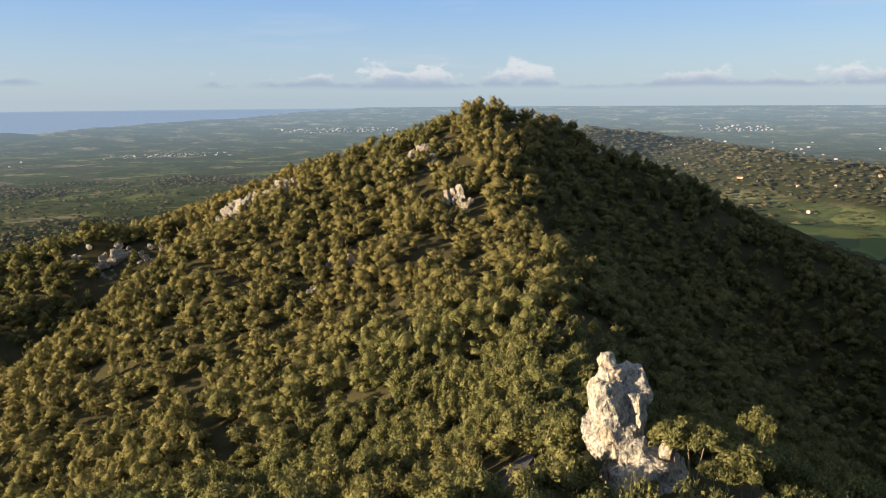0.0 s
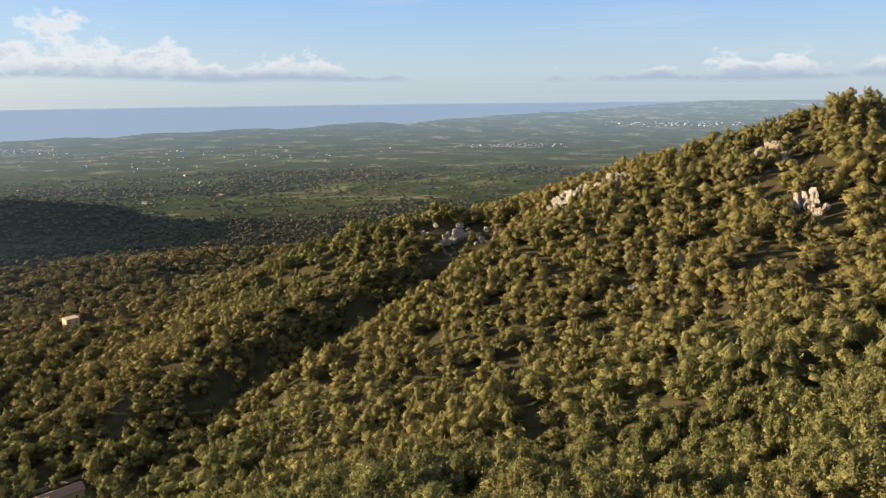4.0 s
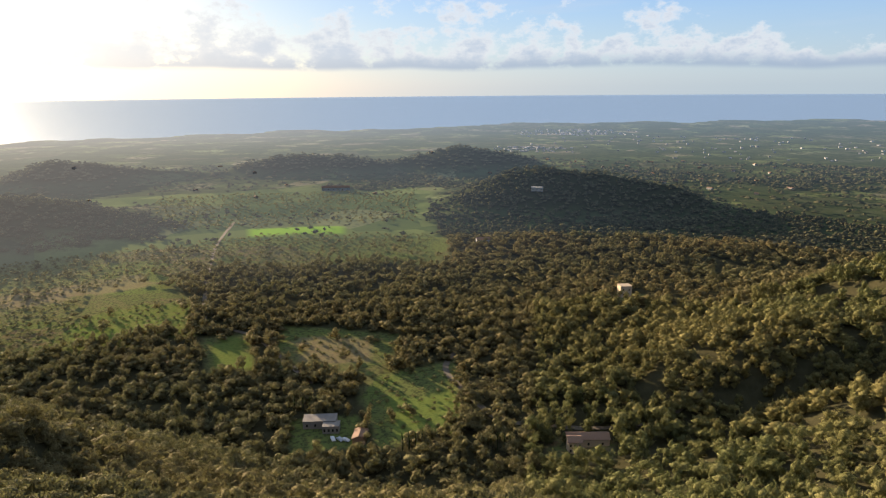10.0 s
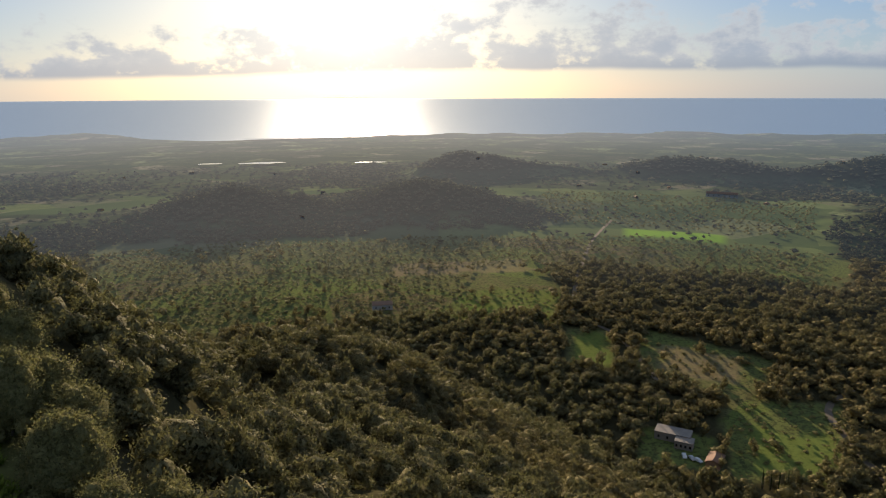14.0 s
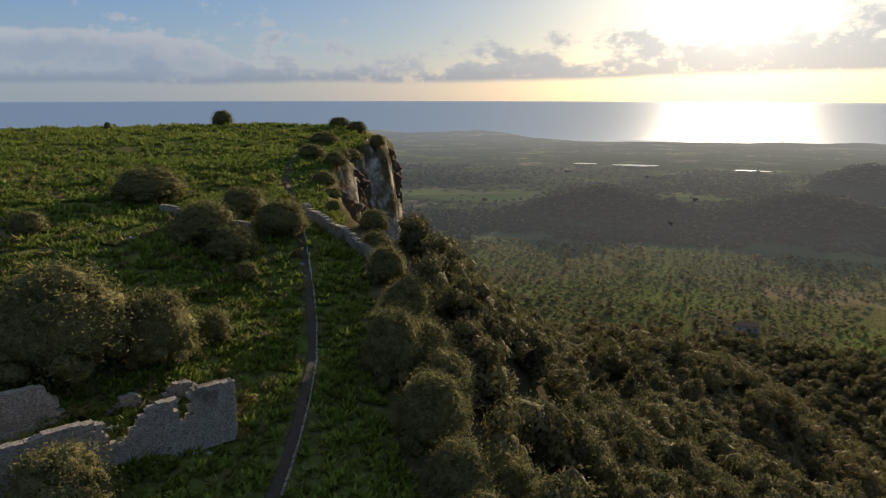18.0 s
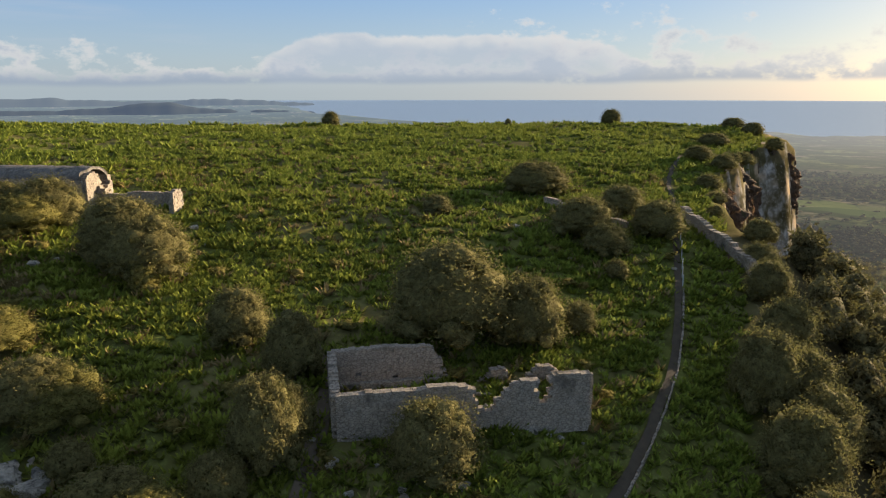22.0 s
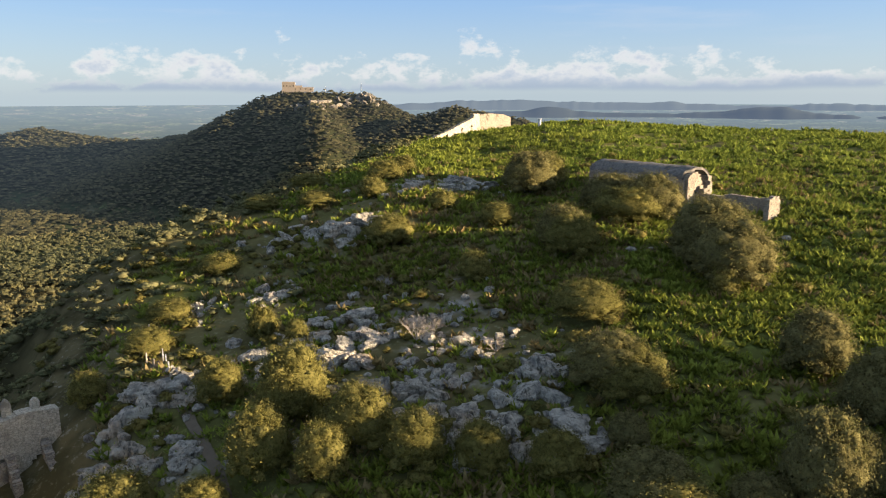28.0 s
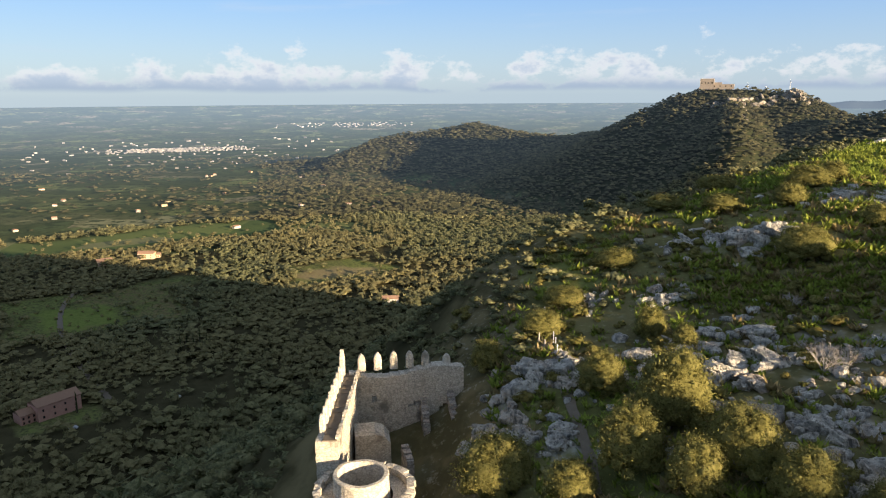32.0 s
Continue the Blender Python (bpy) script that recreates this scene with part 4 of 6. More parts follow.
def slope_scrub():
    """Thickets on the steep eastern side of the rock."""
    x, y, az, r = points(194, 262, 54, 220, 1.9, 251)
    g = np.random.default_rng(252)
    d = outside(x, y)
    keep = (d > -1) & (d < 74) & (g.random(len(x)) < 0.85 + 0.15 * smooth(d, 5, 30)) & ~((az > 232) & (az < 250) & (r < 67))
    x, y = x[keep], y[keep]
    w = (1.9 + 2.9 * g.random(len(x)) ** 2) * (0.65 + 0.35 * smooth(d[keep], 4, 22))
    scatter("slope_scrub", THICKET, x, y, land(x, y) - 0.2, w, w * 0.7, EAST_LEAF, 0.5 * g.random(len(x)), "dark thickets of scrub on the steep shaded slope", "scrub")
    x, y, az, r = points(212, 234, 57, 116, 1.9, 255)
    keep = (outside(x, y) < 1) & (g.random(len(x)) < 0.12 + 0.5 * smooth(az, 213, 224)) & (patches(az, r, BARE) < 0.5) & ~((az > 231) & (r < 68))
    x, y = x[keep], y[keep]
    w = 1.0 + 1.7 * g.random(len(x)) ** 2
    scatter("slope_scrub", THICKET, x, y, land(x, y) - 0.2, w, w * 0.62, EAST_LEAF, 0.4 * g.random(len(x)), "dark green scrub over the shaded side of the rocky top", "scrub")


slope_scrub()


# ---------------------------------------------------------------- shrubs and trees that stand alone
def stems(bm, count, spread, height, thick, seed):
    g = random.Random(seed)
    for k in range(count):
        a = k * 6.283 / count + g.random()
        foot = Vector((0.12 * spread * math.cos(a), 0.12 * spread * math.sin(a), -0.3))
        bend = Vector((0.5 * spread * math.cos(a), 0.5 * spread * math.sin(a), height * 0.55))
        tip = Vector((spread * math.cos(a + 0.3), spread * math.sin(a + 0.3), height))
        rings = []
        for i in range(5):
            t = i / 4
            c = foot.lerp(bend, t).lerp(bend.lerp(tip, t), t)
            w = thick * (1 - 0.8 * t)
            rings.append([bm.verts.new(c + Vector((w * math.cos(b * 1.2566), w * math.sin(b * 1.2566), 0))) for b in range(5)])
        for lo, hi in zip(rings, rings[1:]):
            for b in range(5):
                bm.faces.new((lo[b], lo[(b + 1) % 5], hi[(b + 1) % 5], hi[b]))


def leaf_mesh(name, template, mat):
    return mesh_from(name, template[0], template[1], mat)


def stem_mesh(name, count, spread, height, thick, seed):
    bm = bmesh.new()
    stems(bm, count, spread, height, thick, seed)
    me = bpy.data.meshes.new(name)
    bm.to_mesh(me)
    bm.free()
    me.materials.append(BARK)
    return me


OLIVE_CROWNS = [leaf_mesh("crown", t, OLIVE) for t in BUSH_NEAR[:3]]
MASTIC_CROWNS = [leaf_mesh("crown", t, MASTIC) for t in BUSH_NEAR[3:]]
SHRUB_STEMS = [stem_mesh("trunk", 5, 0.26, 0.6, 0.022, k) for k in range(3)]
PINE_STEMS = [stem_mesh("trunk", 2, 0.20, 0.80, 0.026, 10 + k) for k in range(3)]
UMBRELLA_CROWNS = [leaf_mesh("crown", t, PINE) for t in UMBRELLA]
NEAR_CROWNS = [leaf_mesh("crown", t, PINE) for t in PINE_NEAR[:4]]
PILLAR_CROWNS = [leaf_mesh("crown", t, CYPRESS) for t in PILLAR]
count_ = [0]


def plant(name, crowns, trunks, az, r, width, height, label, category, group, lift=0.0):
    count_[0] += 1
    k = count_[0]
    p = spot(az, r, lift - 0.15)
    root = empty(name, pose(p.x, p.y, p.z, 0, 0, (k * 77) % 360), label, category, group)
    for part_name, me in (("trunk", trunks[k % len(trunks)]), ("crown", crowns[k % len(crowns)])):
        ob = new(part_name, me)
        ob.parent = root
        ob.scale = (width, width, height)
    return root


# direction, distance, width, height
for a, r, w, h in [(159.0, 40.4, 6.6, 5.5), (157.5, 55.5, 11.5, 8.4), (151.2, 56.6, 7.2, 6.4), (147.0, 60.4, 3.6, 3.0), (174.4, 54.8, 5.6, 4.8), (172.9, 41.3, 5.2, 6.6),
                   (188.7, 49.4, 6.9, 4.3), (195.9, 100.2, 8.9, 6.2), (189.4, 91.0, 9.0, 5.2), (181.8, 74.0, 9.5, 7.0), (186.2, 88.0, 8.0, 5.6)]:
    plant("wild_olive_tree", OLIVE_CROWNS, SHRUB_STEMS, a, r, w, h, "rounded grey-green wild olive tree on the meadow", "olive tree", "wild olives")
for a, r, w, h in [(187.0, 43.4, 3.1, 2.4), (184.7, 38.7, 6.2, 3.4), (158.7, 88.2, 4.3, 2.7), (150.7, 105.2, 11.0, 5.0), (147.0, 82.8, 8.1, 5.0), (145.1, 78.1, 5.8, 3.8), (141.1, 86.1, 7.1, 4.8),
                   (144.0, 93.9, 6.9, 4.4), (144.1, 72.9, 2.7, 2.1), (176.9, 39.2, 4.0, 3.4), (193.1, 75.8, 6.6, 4.6), (170.4, 49.9, 5.0, 5.4), (171.3, 43.1, 4.6, 4.6), (180.4, 70.0, 9.4, 6.4)]:
    plant("wild_olive_shrub", OLIVE_CROWNS, SHRUB_STEMS, a, r, w, h, "dusky grey-green wild olive shrub in the grass", "shrub", "olive shrubs")
for a, r, w, h in [(132.2, 57.0, 6.0, 7.0), (131.0, 66.0, 6.0, 6.0), (128.8, 50.0, 6.5, 6.5), (132.6, 76.0, 5.0, 4.6), (129.6, 60.0, 6.4, 6.0), (126.5, 44.0, 5.6, 5.5), (127.8, 56.0, 6.0, 6.0),
                   (134.8, 196, 6.3, 3.4), (133.2, 168, 4.4, 3.0), (136.2, 205, 7.0, 3.0), (137.5, 170, 8.0, 3.2), (138.5, 140, 6.0, 3.0), (124.5, 40.0, 5.5, 5.0), (122.0, 47.0, 6.0, 5.6), (133.4, 84, 4.6, 3.4), (136.9, 101, 2.6, 1.6), (133.6, 93, 4.6, 3.2), (136.9, 112, 3.2, 1.9), (137.2, 124, 3.0, 1.8), (136.0, 143, 3.6, 2.0), (137.6, 118, 4.6, 2.6), (136.6, 134, 5.2, 2.8), (135.4, 152, 5.6, 2.8)]:
    plant("cliff_edge_shrub", OLIVE_CROWNS, SHRUB_STEMS, a, r, w, h, "dark evergreen shrub at the cliff's edge", "shrub", "cliff edge shrubs")
for a, r, w, h in [(200.3, 68.7, 4.1, 3.2), (192.2, 73.2, 6.7, 4.6), (194.8, 104.4, 7.8, 5.4), (188.1, 86.0, 9.6, 4.4), (190.9, 60.3, 7.0, 3.2), (187.3, 48.8, 6.6, 3.9), (180.7, 66.8, 3.3, 2.9),
                   (192.8, 40.7, 4.3, 3.0), (183.1, 37.7, 6.0, 3.2), (207.4, 80.6, 6.6, 3.6), (213.2, 100.0, 6.5, 2.4), (206.1, 116.1, 4.7, 3.0), (208.7, 99.1, 4.8, 3.2), (214.0, 122, 6.1, 1.8)]:
    plant("mastic_shrub", MASTIC_CROWNS, SHRUB_STEMS, a, r, w, h, "olive-green mastic shrub among limestone", "shrub", "mastic shrubs")
for a, r, w, h in [(215.9, 48.0, 6.0, 6.0), (221.7, 54.9, 4.2, 3.6), (218.0, 63.9, 3.3, 3.3), (215.3, 61.6, 2.5, 2.4)]:
    plant("golden_shrub", MASTIC_CROWNS, SHRUB_STEMS, a, r, w, h, "yellow-green sunlit shrub beside grey rocks", "shrub", "golden shrubs")
for a, r, w, h in [(230.5, 46.0, 6.4, 4.6), (219.0, 43.9, 5.2, 4.8), (210.2, 43.6, 5.2, 4.4), (213.6, 41.5, 4.2, 3.6), (224.0, 42.6, 4.2, 2.8), (205.5, 41.5, 4.7, 3.8), (213.7, 115, 6.7, 2.4), (207.6, 110.8, 7.0, 3.6),
                   (226.8, 65.9, 4.9, 2.6), (221.0, 82.4, 5.3, 2.4), (225.0, 74.1, 5.4, 2.2), (199.5, 41.0, 4.0, 3.4), (203.0, 90.0, 4.2, 2.6), (198.5, 84.0, 5.0, 3.0), (231.5, 62.0, 3.4, 3.0), (217.5, 104, 6.0, 2.2)]:
    plant("maquis_shrub", MASTIC_CROWNS, SHRUB_STEMS, a, r, w, h, "dense green maquis shrub on the rocky slope", "shrub", "maquis shrubs")
# trees on the skyline of the plateau
plant("carob_tree", OLIVE_CROWNS, SHRUB_STEMS, 166.7, 199, 5.6, 4.4, "dark round carob tree alone on the grassy skyline", "tree", "skyline trees")
plant("carob_tree", OLIVE_CROWNS, SHRUB_STEMS, 153.1, 204, 2.2, 2.4, "small dark bush alone on the grassy skyline", "tree", "skyline trees")
plant("carob_tree", OLIVE_CROWNS, SHRUB_STEMS, 145.2, 211, 6.6, 4.8, "dark flat-topped tree alone on the grassy skyline", "tree", "skyline trees")
plant("carob_tree", OLIVE_CROWNS, SHRUB_STEMS, 173.6, 205, 1.6, 1.4, "low dark bush on the grassy skyline", "tree", "skyline trees")
# pines round the pinnacle
for a, r, w, h in [(347.2, 106, 7.0, 7.5), (346.0, 97, 6.0, 6.0), (344.6, 88, 6.0, 4.6), (343.0, 82, 5.5, 4.0), (349.6, 112, 7.0, 7.5), (348.0, 115, 7.0, 8.0), (345.6, 85, 5.5, 4.4), (346.0, 96, 5.6, 9.0), (347.0, 92, 6.0, 8.0), (345.4, 88, 4.6, 6.0)]:
    plant("aleppo_pine", NEAR_CROWNS, PINE_STEMS, a, r, w, h, "bushy green pine beside a rock pinnacle", "pine tree", "pines at the pinnacle")
for a, r, w, h in [(335.6, 89, 7.0, 9.5), (337.0, 92, 6.0, 8.0), (331.4, 86, 7.5, 9.5), (333.4, 84, 6.0, 8.0), (327.6, 86, 6.0, 8.0), (331.0, 94, 5.0, 12.5), (329.4, 80, 5.5, 6.6)]:
    plant("umbrella_pine", UMBRELLA_CROWNS, PINE_STEMS, a, r, w, h, "spreading green pine with bare limbs beside a rock pinnacle", "pine tree", "pines at the pinnacle")
for a, r, w, h in [(341.0, 100, 3.0, 2.2), (339.6, 101, 2.6, 2.0), (337.8, 92, 3.2, 2.6), (340.4, 90, 2.6, 2.0), (339.0, 88, 3.0, 2.2)]:
    plant("pinnacle_shrub", OLIVE_CROWNS, SHRUB_STEMS, a, r, w, h, "small grey-green shrub clinging to pale rock", "shrub", "pinnacle shrubs")


# ---------------------------------------------------------------- limestone
def chunk(bm, seed, detail, centre, size, tilt=0.0, flute=1.0, uneven=0.42):
    """One blocky, fluted and cracked lump of limestone."""
    made = bmesh.ops.create_icosphere(bm, subdivisions=detail, radius=0.5)["verts"]
    g = random.Random(int(seed * 977) + 5)
    off = Vector((seed * 13.7, seed * 5.1, seed * 3.3))
    lean = Matrix.Rotation(tilt, 3, "X") @ Matrix.Rotation(seed * 1.9, 3, "Z")
    # flat faces: the lump is what a dozen planes leave standing
    planes = [(Vector((0, 0, 1)), 0.44), (Vector((0, 0, -1)), 0.5)]
    for k in range(13):
        way = Vector((g.gauss(0, 1), g.gauss(0, 1), g.gauss(0, 0.6))).normalized()
        planes.append((way, g.uniform(0.34, 0.5)))
    for v in made:
        p = v.co.normalized()
        q = p * min(min(d / max(n.dot(p), 1e-3) for n, d in planes), 0.62)
        w = Vector((q.x * size.x, q.y * size.y, q.z * size.z))
        k = 1.0 / max(size.x, 0.2)
        n = noise.fractal(w * 2.6 * k + off, 0.8, 2.1, 5)
        cell = noise.voronoi(Vector((w.x * 3.6 * k, w.y * 3.6 * k, w.z * 1.8 * k)) + off)[0]
        crack = max(0.0, 0.14 - (cell[1] - cell[0]))
        groove = abs(noise.noise(Vector((w.x * 9 * k, w.y * 9 * k, w.z * 1.6 * k)) + off))
        v.co = lean @ (w * (1 + uneven * 0.55 * n - flute * (1.1 * crack + 0.32 * max(0.0, 0.16 - groove)))) + centre


def rock_mesh(name, seed, detail, mat, lumps=1):
    """A lump of limestone, or an outcrop of many lumps, about one metre across."""
    g = random.Random(seed)
    bm = bmesh.new()
    if lumps == 1:
        chunk(bm, seed, detail, Vector((0, 0, 0.05)), Vector((0.9, 0.85, 0.9)))
    for k in range(lumps if lumps > 1 else 0):
        a, d = g.random() * 6.283, 0.44 * math.sqrt(g.random())
        s = (0.13 + 0.25 * g.random() ** 1.5) * (1.25 - d)
        h = s * (0.8 + 1.7 * g.random()) * 1.5
        chunk(bm, seed * 31 + k, detail - (s < 0.30), Vector((math.cos(a) * d, math.sin(a) * d, h * 0.22 + 0.1 * (0.4 - d))), Vector((s * (0.8 + 0.7 * g.random()), s, h)), 0.5 * (g.random() - 0.5))
    me = bpy.data.meshes.new(name)
    bm.to_mesh(me)
    bm.free()
    me.materials.append(mat)
    return me


SLABS = [rock_mesh("limestone_slab", k, 4, LIME) for k in range(4)] + [rock_mesh("limestone_slab", 10 + k, 3, LIME) for k in range(5)]
CRAGS = [rock_mesh("crag_rock", 40 + k, 3, CRAG) for k in range(4)]
STONES = [rock_mesh("limestone_boulder", 20 + k, 3, LIME) for k in range(6)]


def rock(name, me, az, r, width, depth, height, label, group, lift=0.0):
    count_[0] += 1
    p = spot(az, r, lift + height * 0.06)
    ob = new(name, me)
    ob.matrix_world = pose(p.x, p.y, p.z, 0, 0, (count_[0] * 53) % 360) @ Matrix.Diagonal((width, depth, height, 1))
    return tagged(ob, label, "rock", group)


def outcrop(name, meshes, az, r, width, depth, height, label, group, lumps, lift=0.0):
    """Slabs of limestone that break through the ground side by side."""
    g = random.Random(int(az * 10 + r * 7))
    p = spot(az, r, 0)
    root = empty(name, pose(p.x, p.y, p.z, 0, 0, g.random() * 60 - 30 + az), label, "rock", group)
    for k in range(lumps):
        a, d = g.random() * 6.283, math.sqrt(g.random())
        big = g.random() ** 1.6
        s = (0.15 + 0.27 * big) * (1.1 - 0.4 * d)
        x, y = math.cos(a) * d * width * 0.5, math.sin(a) * d * depth * 0.5
        v = root.matrix_world @ Vector((x, y, 0))
        z = float(land(np.array([v.x]), np.array([v.y]))[0]) + EYE.z - p.z
        hs = height * (0.40 + 0.70 * big) * (1.1 - 0.5 * d)
        ob = new("slab", meshes[g.randrange(len(meshes)) if big > 0.25 else -1 - g.randrange(3)])
        ob.parent = root
        ob.matrix_basis = pose(x, y, z + hs * 0.12 + lift, g.uniform(-28, 28), g.uniform(-24, 24), g.uniform(-40, 40)) @ Matrix.Diagonal((width * s * g.uniform(0.9, 1.5), depth * s * g.uniform(0.7, 1.1), hs, 1))
    return root


for a, r, w, h in [(215.2, 86.7, 4.6, 3.4), (210.6, 83.6, 6.0, 3.8), (205.0, 100.0, 7.0, 2.4), (200.8, 104, 6.0, 2.4), (212.3, 63.7, 6.5, 2.3), (209.0, 60.0, 4.2, 3.0), (211.0, 57.7, 5.9, 2.6),
                   (216.6, 59.4, 6.1, 2.2), (208.2, 49.2, 3.9, 3.8), (204.2, 50.9, 2.7, 1.9), (203.3, 45.1, 5.3, 2.9)]:
    outcrop("limestone_outcrop", SLABS, a, r, w * 1.5, w * 1.3, h * 0.62, "large weathered grey-white limestone outcrop", "limestone outcrops", 19)
for a, r, w, h in [(198.8, 43.0, 4.7, 3.5), (194.3, 44.5, 6.8, 3.1), (207.3, 43.6, 3.6, 2.7), (222.9, 73.7, 2.2, 1.9), (228.2, 56.2, 5.4, 3.4), (226.1, 49.5, 4.0, 2.6), (205.2, 53.9, 2.8, 1.5),
                   (200.8, 56.0, 4.3, 2.0), (194.5, 51.3, 4.0, 2.9), (213.9, 54.4, 4.7, 3.1), (203.7, 61.1, 2.6, 1.4), (230.5, 52.0, 4.0, 2.8), (217.0, 72.0, 4.5, 2.2), (225.0, 58.0, 4.0, 2.4)]:
    outcrop("limestone_outcrop", SLABS, a, r, w * 1.4, w * 1.25, h * 0.62, "jagged pale limestone outcrop with fluted faces", "limestone outcrops", 17)
g_ = random.Random(5)
for zone, n in (((210, 58, 14, 15), 110), ((197, 50, 8, 8), 44), ((214, 88, 6, 10), 30), ((203, 102, 8, 6), 26), ((226, 54, 6, 8), 50)):
    for _ in range(n):
        a, r = zone[0] + zone[2] * (2 * g_.random() - 1), zone[1] + zone[3] * (2 * g_.random() - 1)
        s = 0.4 + 1.1 * g_.random() ** 2.2
        rock("limestone_boulder", STONES[g_.randrange(6)], a, r, s * 1.3, s, s * 0.9, "rough grey limestone boulder in the scrub", "boulders")
for zone, n in (((164, 40, 9, 6), 10), ((150, 80, 12, 25), 14), ((185, 70, 10, 18), 12)):
    for _ in range(n):
        a, r = zone[0] + zone[2] * (2 * g_.random() - 1), zone[1] + zone[3] * (2 * g_.random() - 1)
        s = 0.4 + 0.8 * g_.random() ** 2
        rock("limestone_boulder", STONES[g_.randrange(6)], a, r, s * 1.3, s, s * 0.7, "grey stone lying in the meadow", "boulders")
# bare crags on the hill to the north
for a, r, w, h in [(13.2, 410, 16, 9), (11.8, 407, 17, 10), (10.2, 405, 17, 10), (8.6, 404, 15, 9), (14.8, 414, 12, 7), (24.2, 436, 15, 7), (22.6, 433, 14, 7), (20.2, 430, 13, 6), (358.6, 390, 9, 8), (357.8, 384, 8, 7), (355.9, 340, 9, 9), (355.2, 334, 7, 8), (1.0, 380, 8, 7), (4.6, 306, 7, 5), (6.0, 312, 6, 5), (8.0, 296, 5, 4)]:
    outcrop("hill_crag", CRAGS, a, r, w * 1.5, w * 1.0, h * 1.3, "warm grey limestone crag breaking through pines", "hill crags", 9, 2.5)


def build_pinnacle():
    p = spot(341.9, 94, 0)
    root = empty("rock_pinnacle", pose(p.x, p.y, p.z), "tall sunlit limestone pinnacle above a wooded saddle", "rock pinnacle")
    top = EYE.z - 34.6 - p.z
    right = Vector((math.cos(radians(341.9)), math.sin(radians(341.9)), 0))
    for k, (u, v, base, w, d, h) in enumerate([(-2.0, 0, top - 0.9, 2.6, 2.4, 2.4), (-0.3, -0.8, top - 2.4, 1.5, 1.5, 1.8), (-1.0, 0.2, top - 4.2, 5.8, 4.8, 5.6), (1.3, 1.2, top - 4.8, 4.4, 4.6, 6.0), (-1.6, -0.2, top - 7.6, 6.6, 6.0, 8.8),
                                               (1.2, 1.0, top - 8.2, 4.4, 5.0, 7.4), (-1.7, -0.6, top - 11.0, 5.2, 4.8, 6.4), (0.2, -1.2, top - 12.2, 5.4, 5.0, 6.0), (2.2, -1.8, top - 13.6, 5.6, 4.8, 5.4), (4.4, -2.2, top - 14.8, 5.6, 4.8, 5.2),
                                               (6.8, -2.5, top - 15.6, 5.0, 4.8, 5.0), (6.4, -2.4, top - 12.0, 2.4, 2.1, 4.2), (2.2, -3.6, top - 17.4, 9.0, 7, 7.0), (6.8, -4, top - 18.4, 6.5, 6, 6.5), (-6.0, -8, top - 21.0, 3.6, 3.4, 4.5)]):
        bm = bmesh.new()
        chunk(bm, k * 3.7 + 1, 5 if w > 5 else 4, right * u + Vector((-right.y, right.x, 0)) * v + Vector((0, 0, base)), Vector((w, d, h)) * 1.10, 0.20 * (k % 3 - 1), 0.22, 0.30)
        part("rock_face", bm, LIME_WARM, root)


LIME_WARM = mat_limestone("sunlit_limestone", 0.5, 0.92)
build_pinnacle()


def build_cliff():
    """The sheer rock under the plateau's western rim."""
    pts = [Vector((*at(a, r), 0)) for a, r in [(134.6, 84), (136.6, 100), (137.3, 112), (136.6, 130), (135.4, 150), (133.8, 172), (132.4, 190), (133.5, 208), (136, 226)]]
    cols, rows = 240, 90
    verts = np.zeros((cols, rows, 3))
    for i in range(cols):
        t = i / (cols - 1) * (len(pts) - 1)
        k = min(int(t), len(pts) - 2)
        p = pts[k].lerp(pts[k + 1], t - k)
        along = (pts[k + 1] - pts[k]).normalized()
        out = Vector((along.y, -along.x, 0))
        if out.dot(Vector((1, 0, 0))) > 0:
            out = -out
        az, r = float(plan_az(math.degrees(math.atan2(-p.x, p.y)))), p.length
        zt = drop_to(az, r) + 0.4
        deep = 30 * min(1, 0.25 + (r - 84) / 30)
        for j in range(rows):
            v = j / (rows - 1)
            q = Vector((p.x, p.y, zt - deep * v))
            # blocks between upright joints, ledges, and weathered faces
            block = noise.cell(Vector((q.x * 0.21 + 0.3 * noise.noise(q * 0.2), q.y * 0.21, q.z * 0.10 + 0.4 * noise.noise(q * 0.15))))
            small = noise.cell(Vector((q.x * 0.6 + 0.4 * noise.noise(q * 0.5), q.y * 0.6, q.z * 0.34)))
            n = 2.2 * noise.fractal(Vector((q.x * 0.16, q.y * 0.16, q.z * 0.10)), 0.8, 2.2, 6) + 1.3 * block + 0.9 * small + 1.6 * noise.fractal(Vector((q.x * 0.8, q.y * 0.8, q.z * 0.45)), 0.8, 2.1, 4)
            push = -1.6 + (2.6 + 0.8 * n) * min(1, v * 7) + 2.2 * v
            q += out * push
            verts[i, j] = (q.x, q.y, q.z + EYE.z)
    i, j = np.meshgrid(np.arange(cols - 1), np.arange(rows - 1), indexing="ij")
    a = (i * rows + j).ravel()
    quads = np.stack([a, a + 1, a + rows + 1, a + rows], 1)
    tagged(new("cliff", mesh_from("cliff", verts.reshape(-1, 3), quads, CLIFF)), "sheer grey and rust-stained limestone cliff", "cliff", kind="structure")


build_cliff()


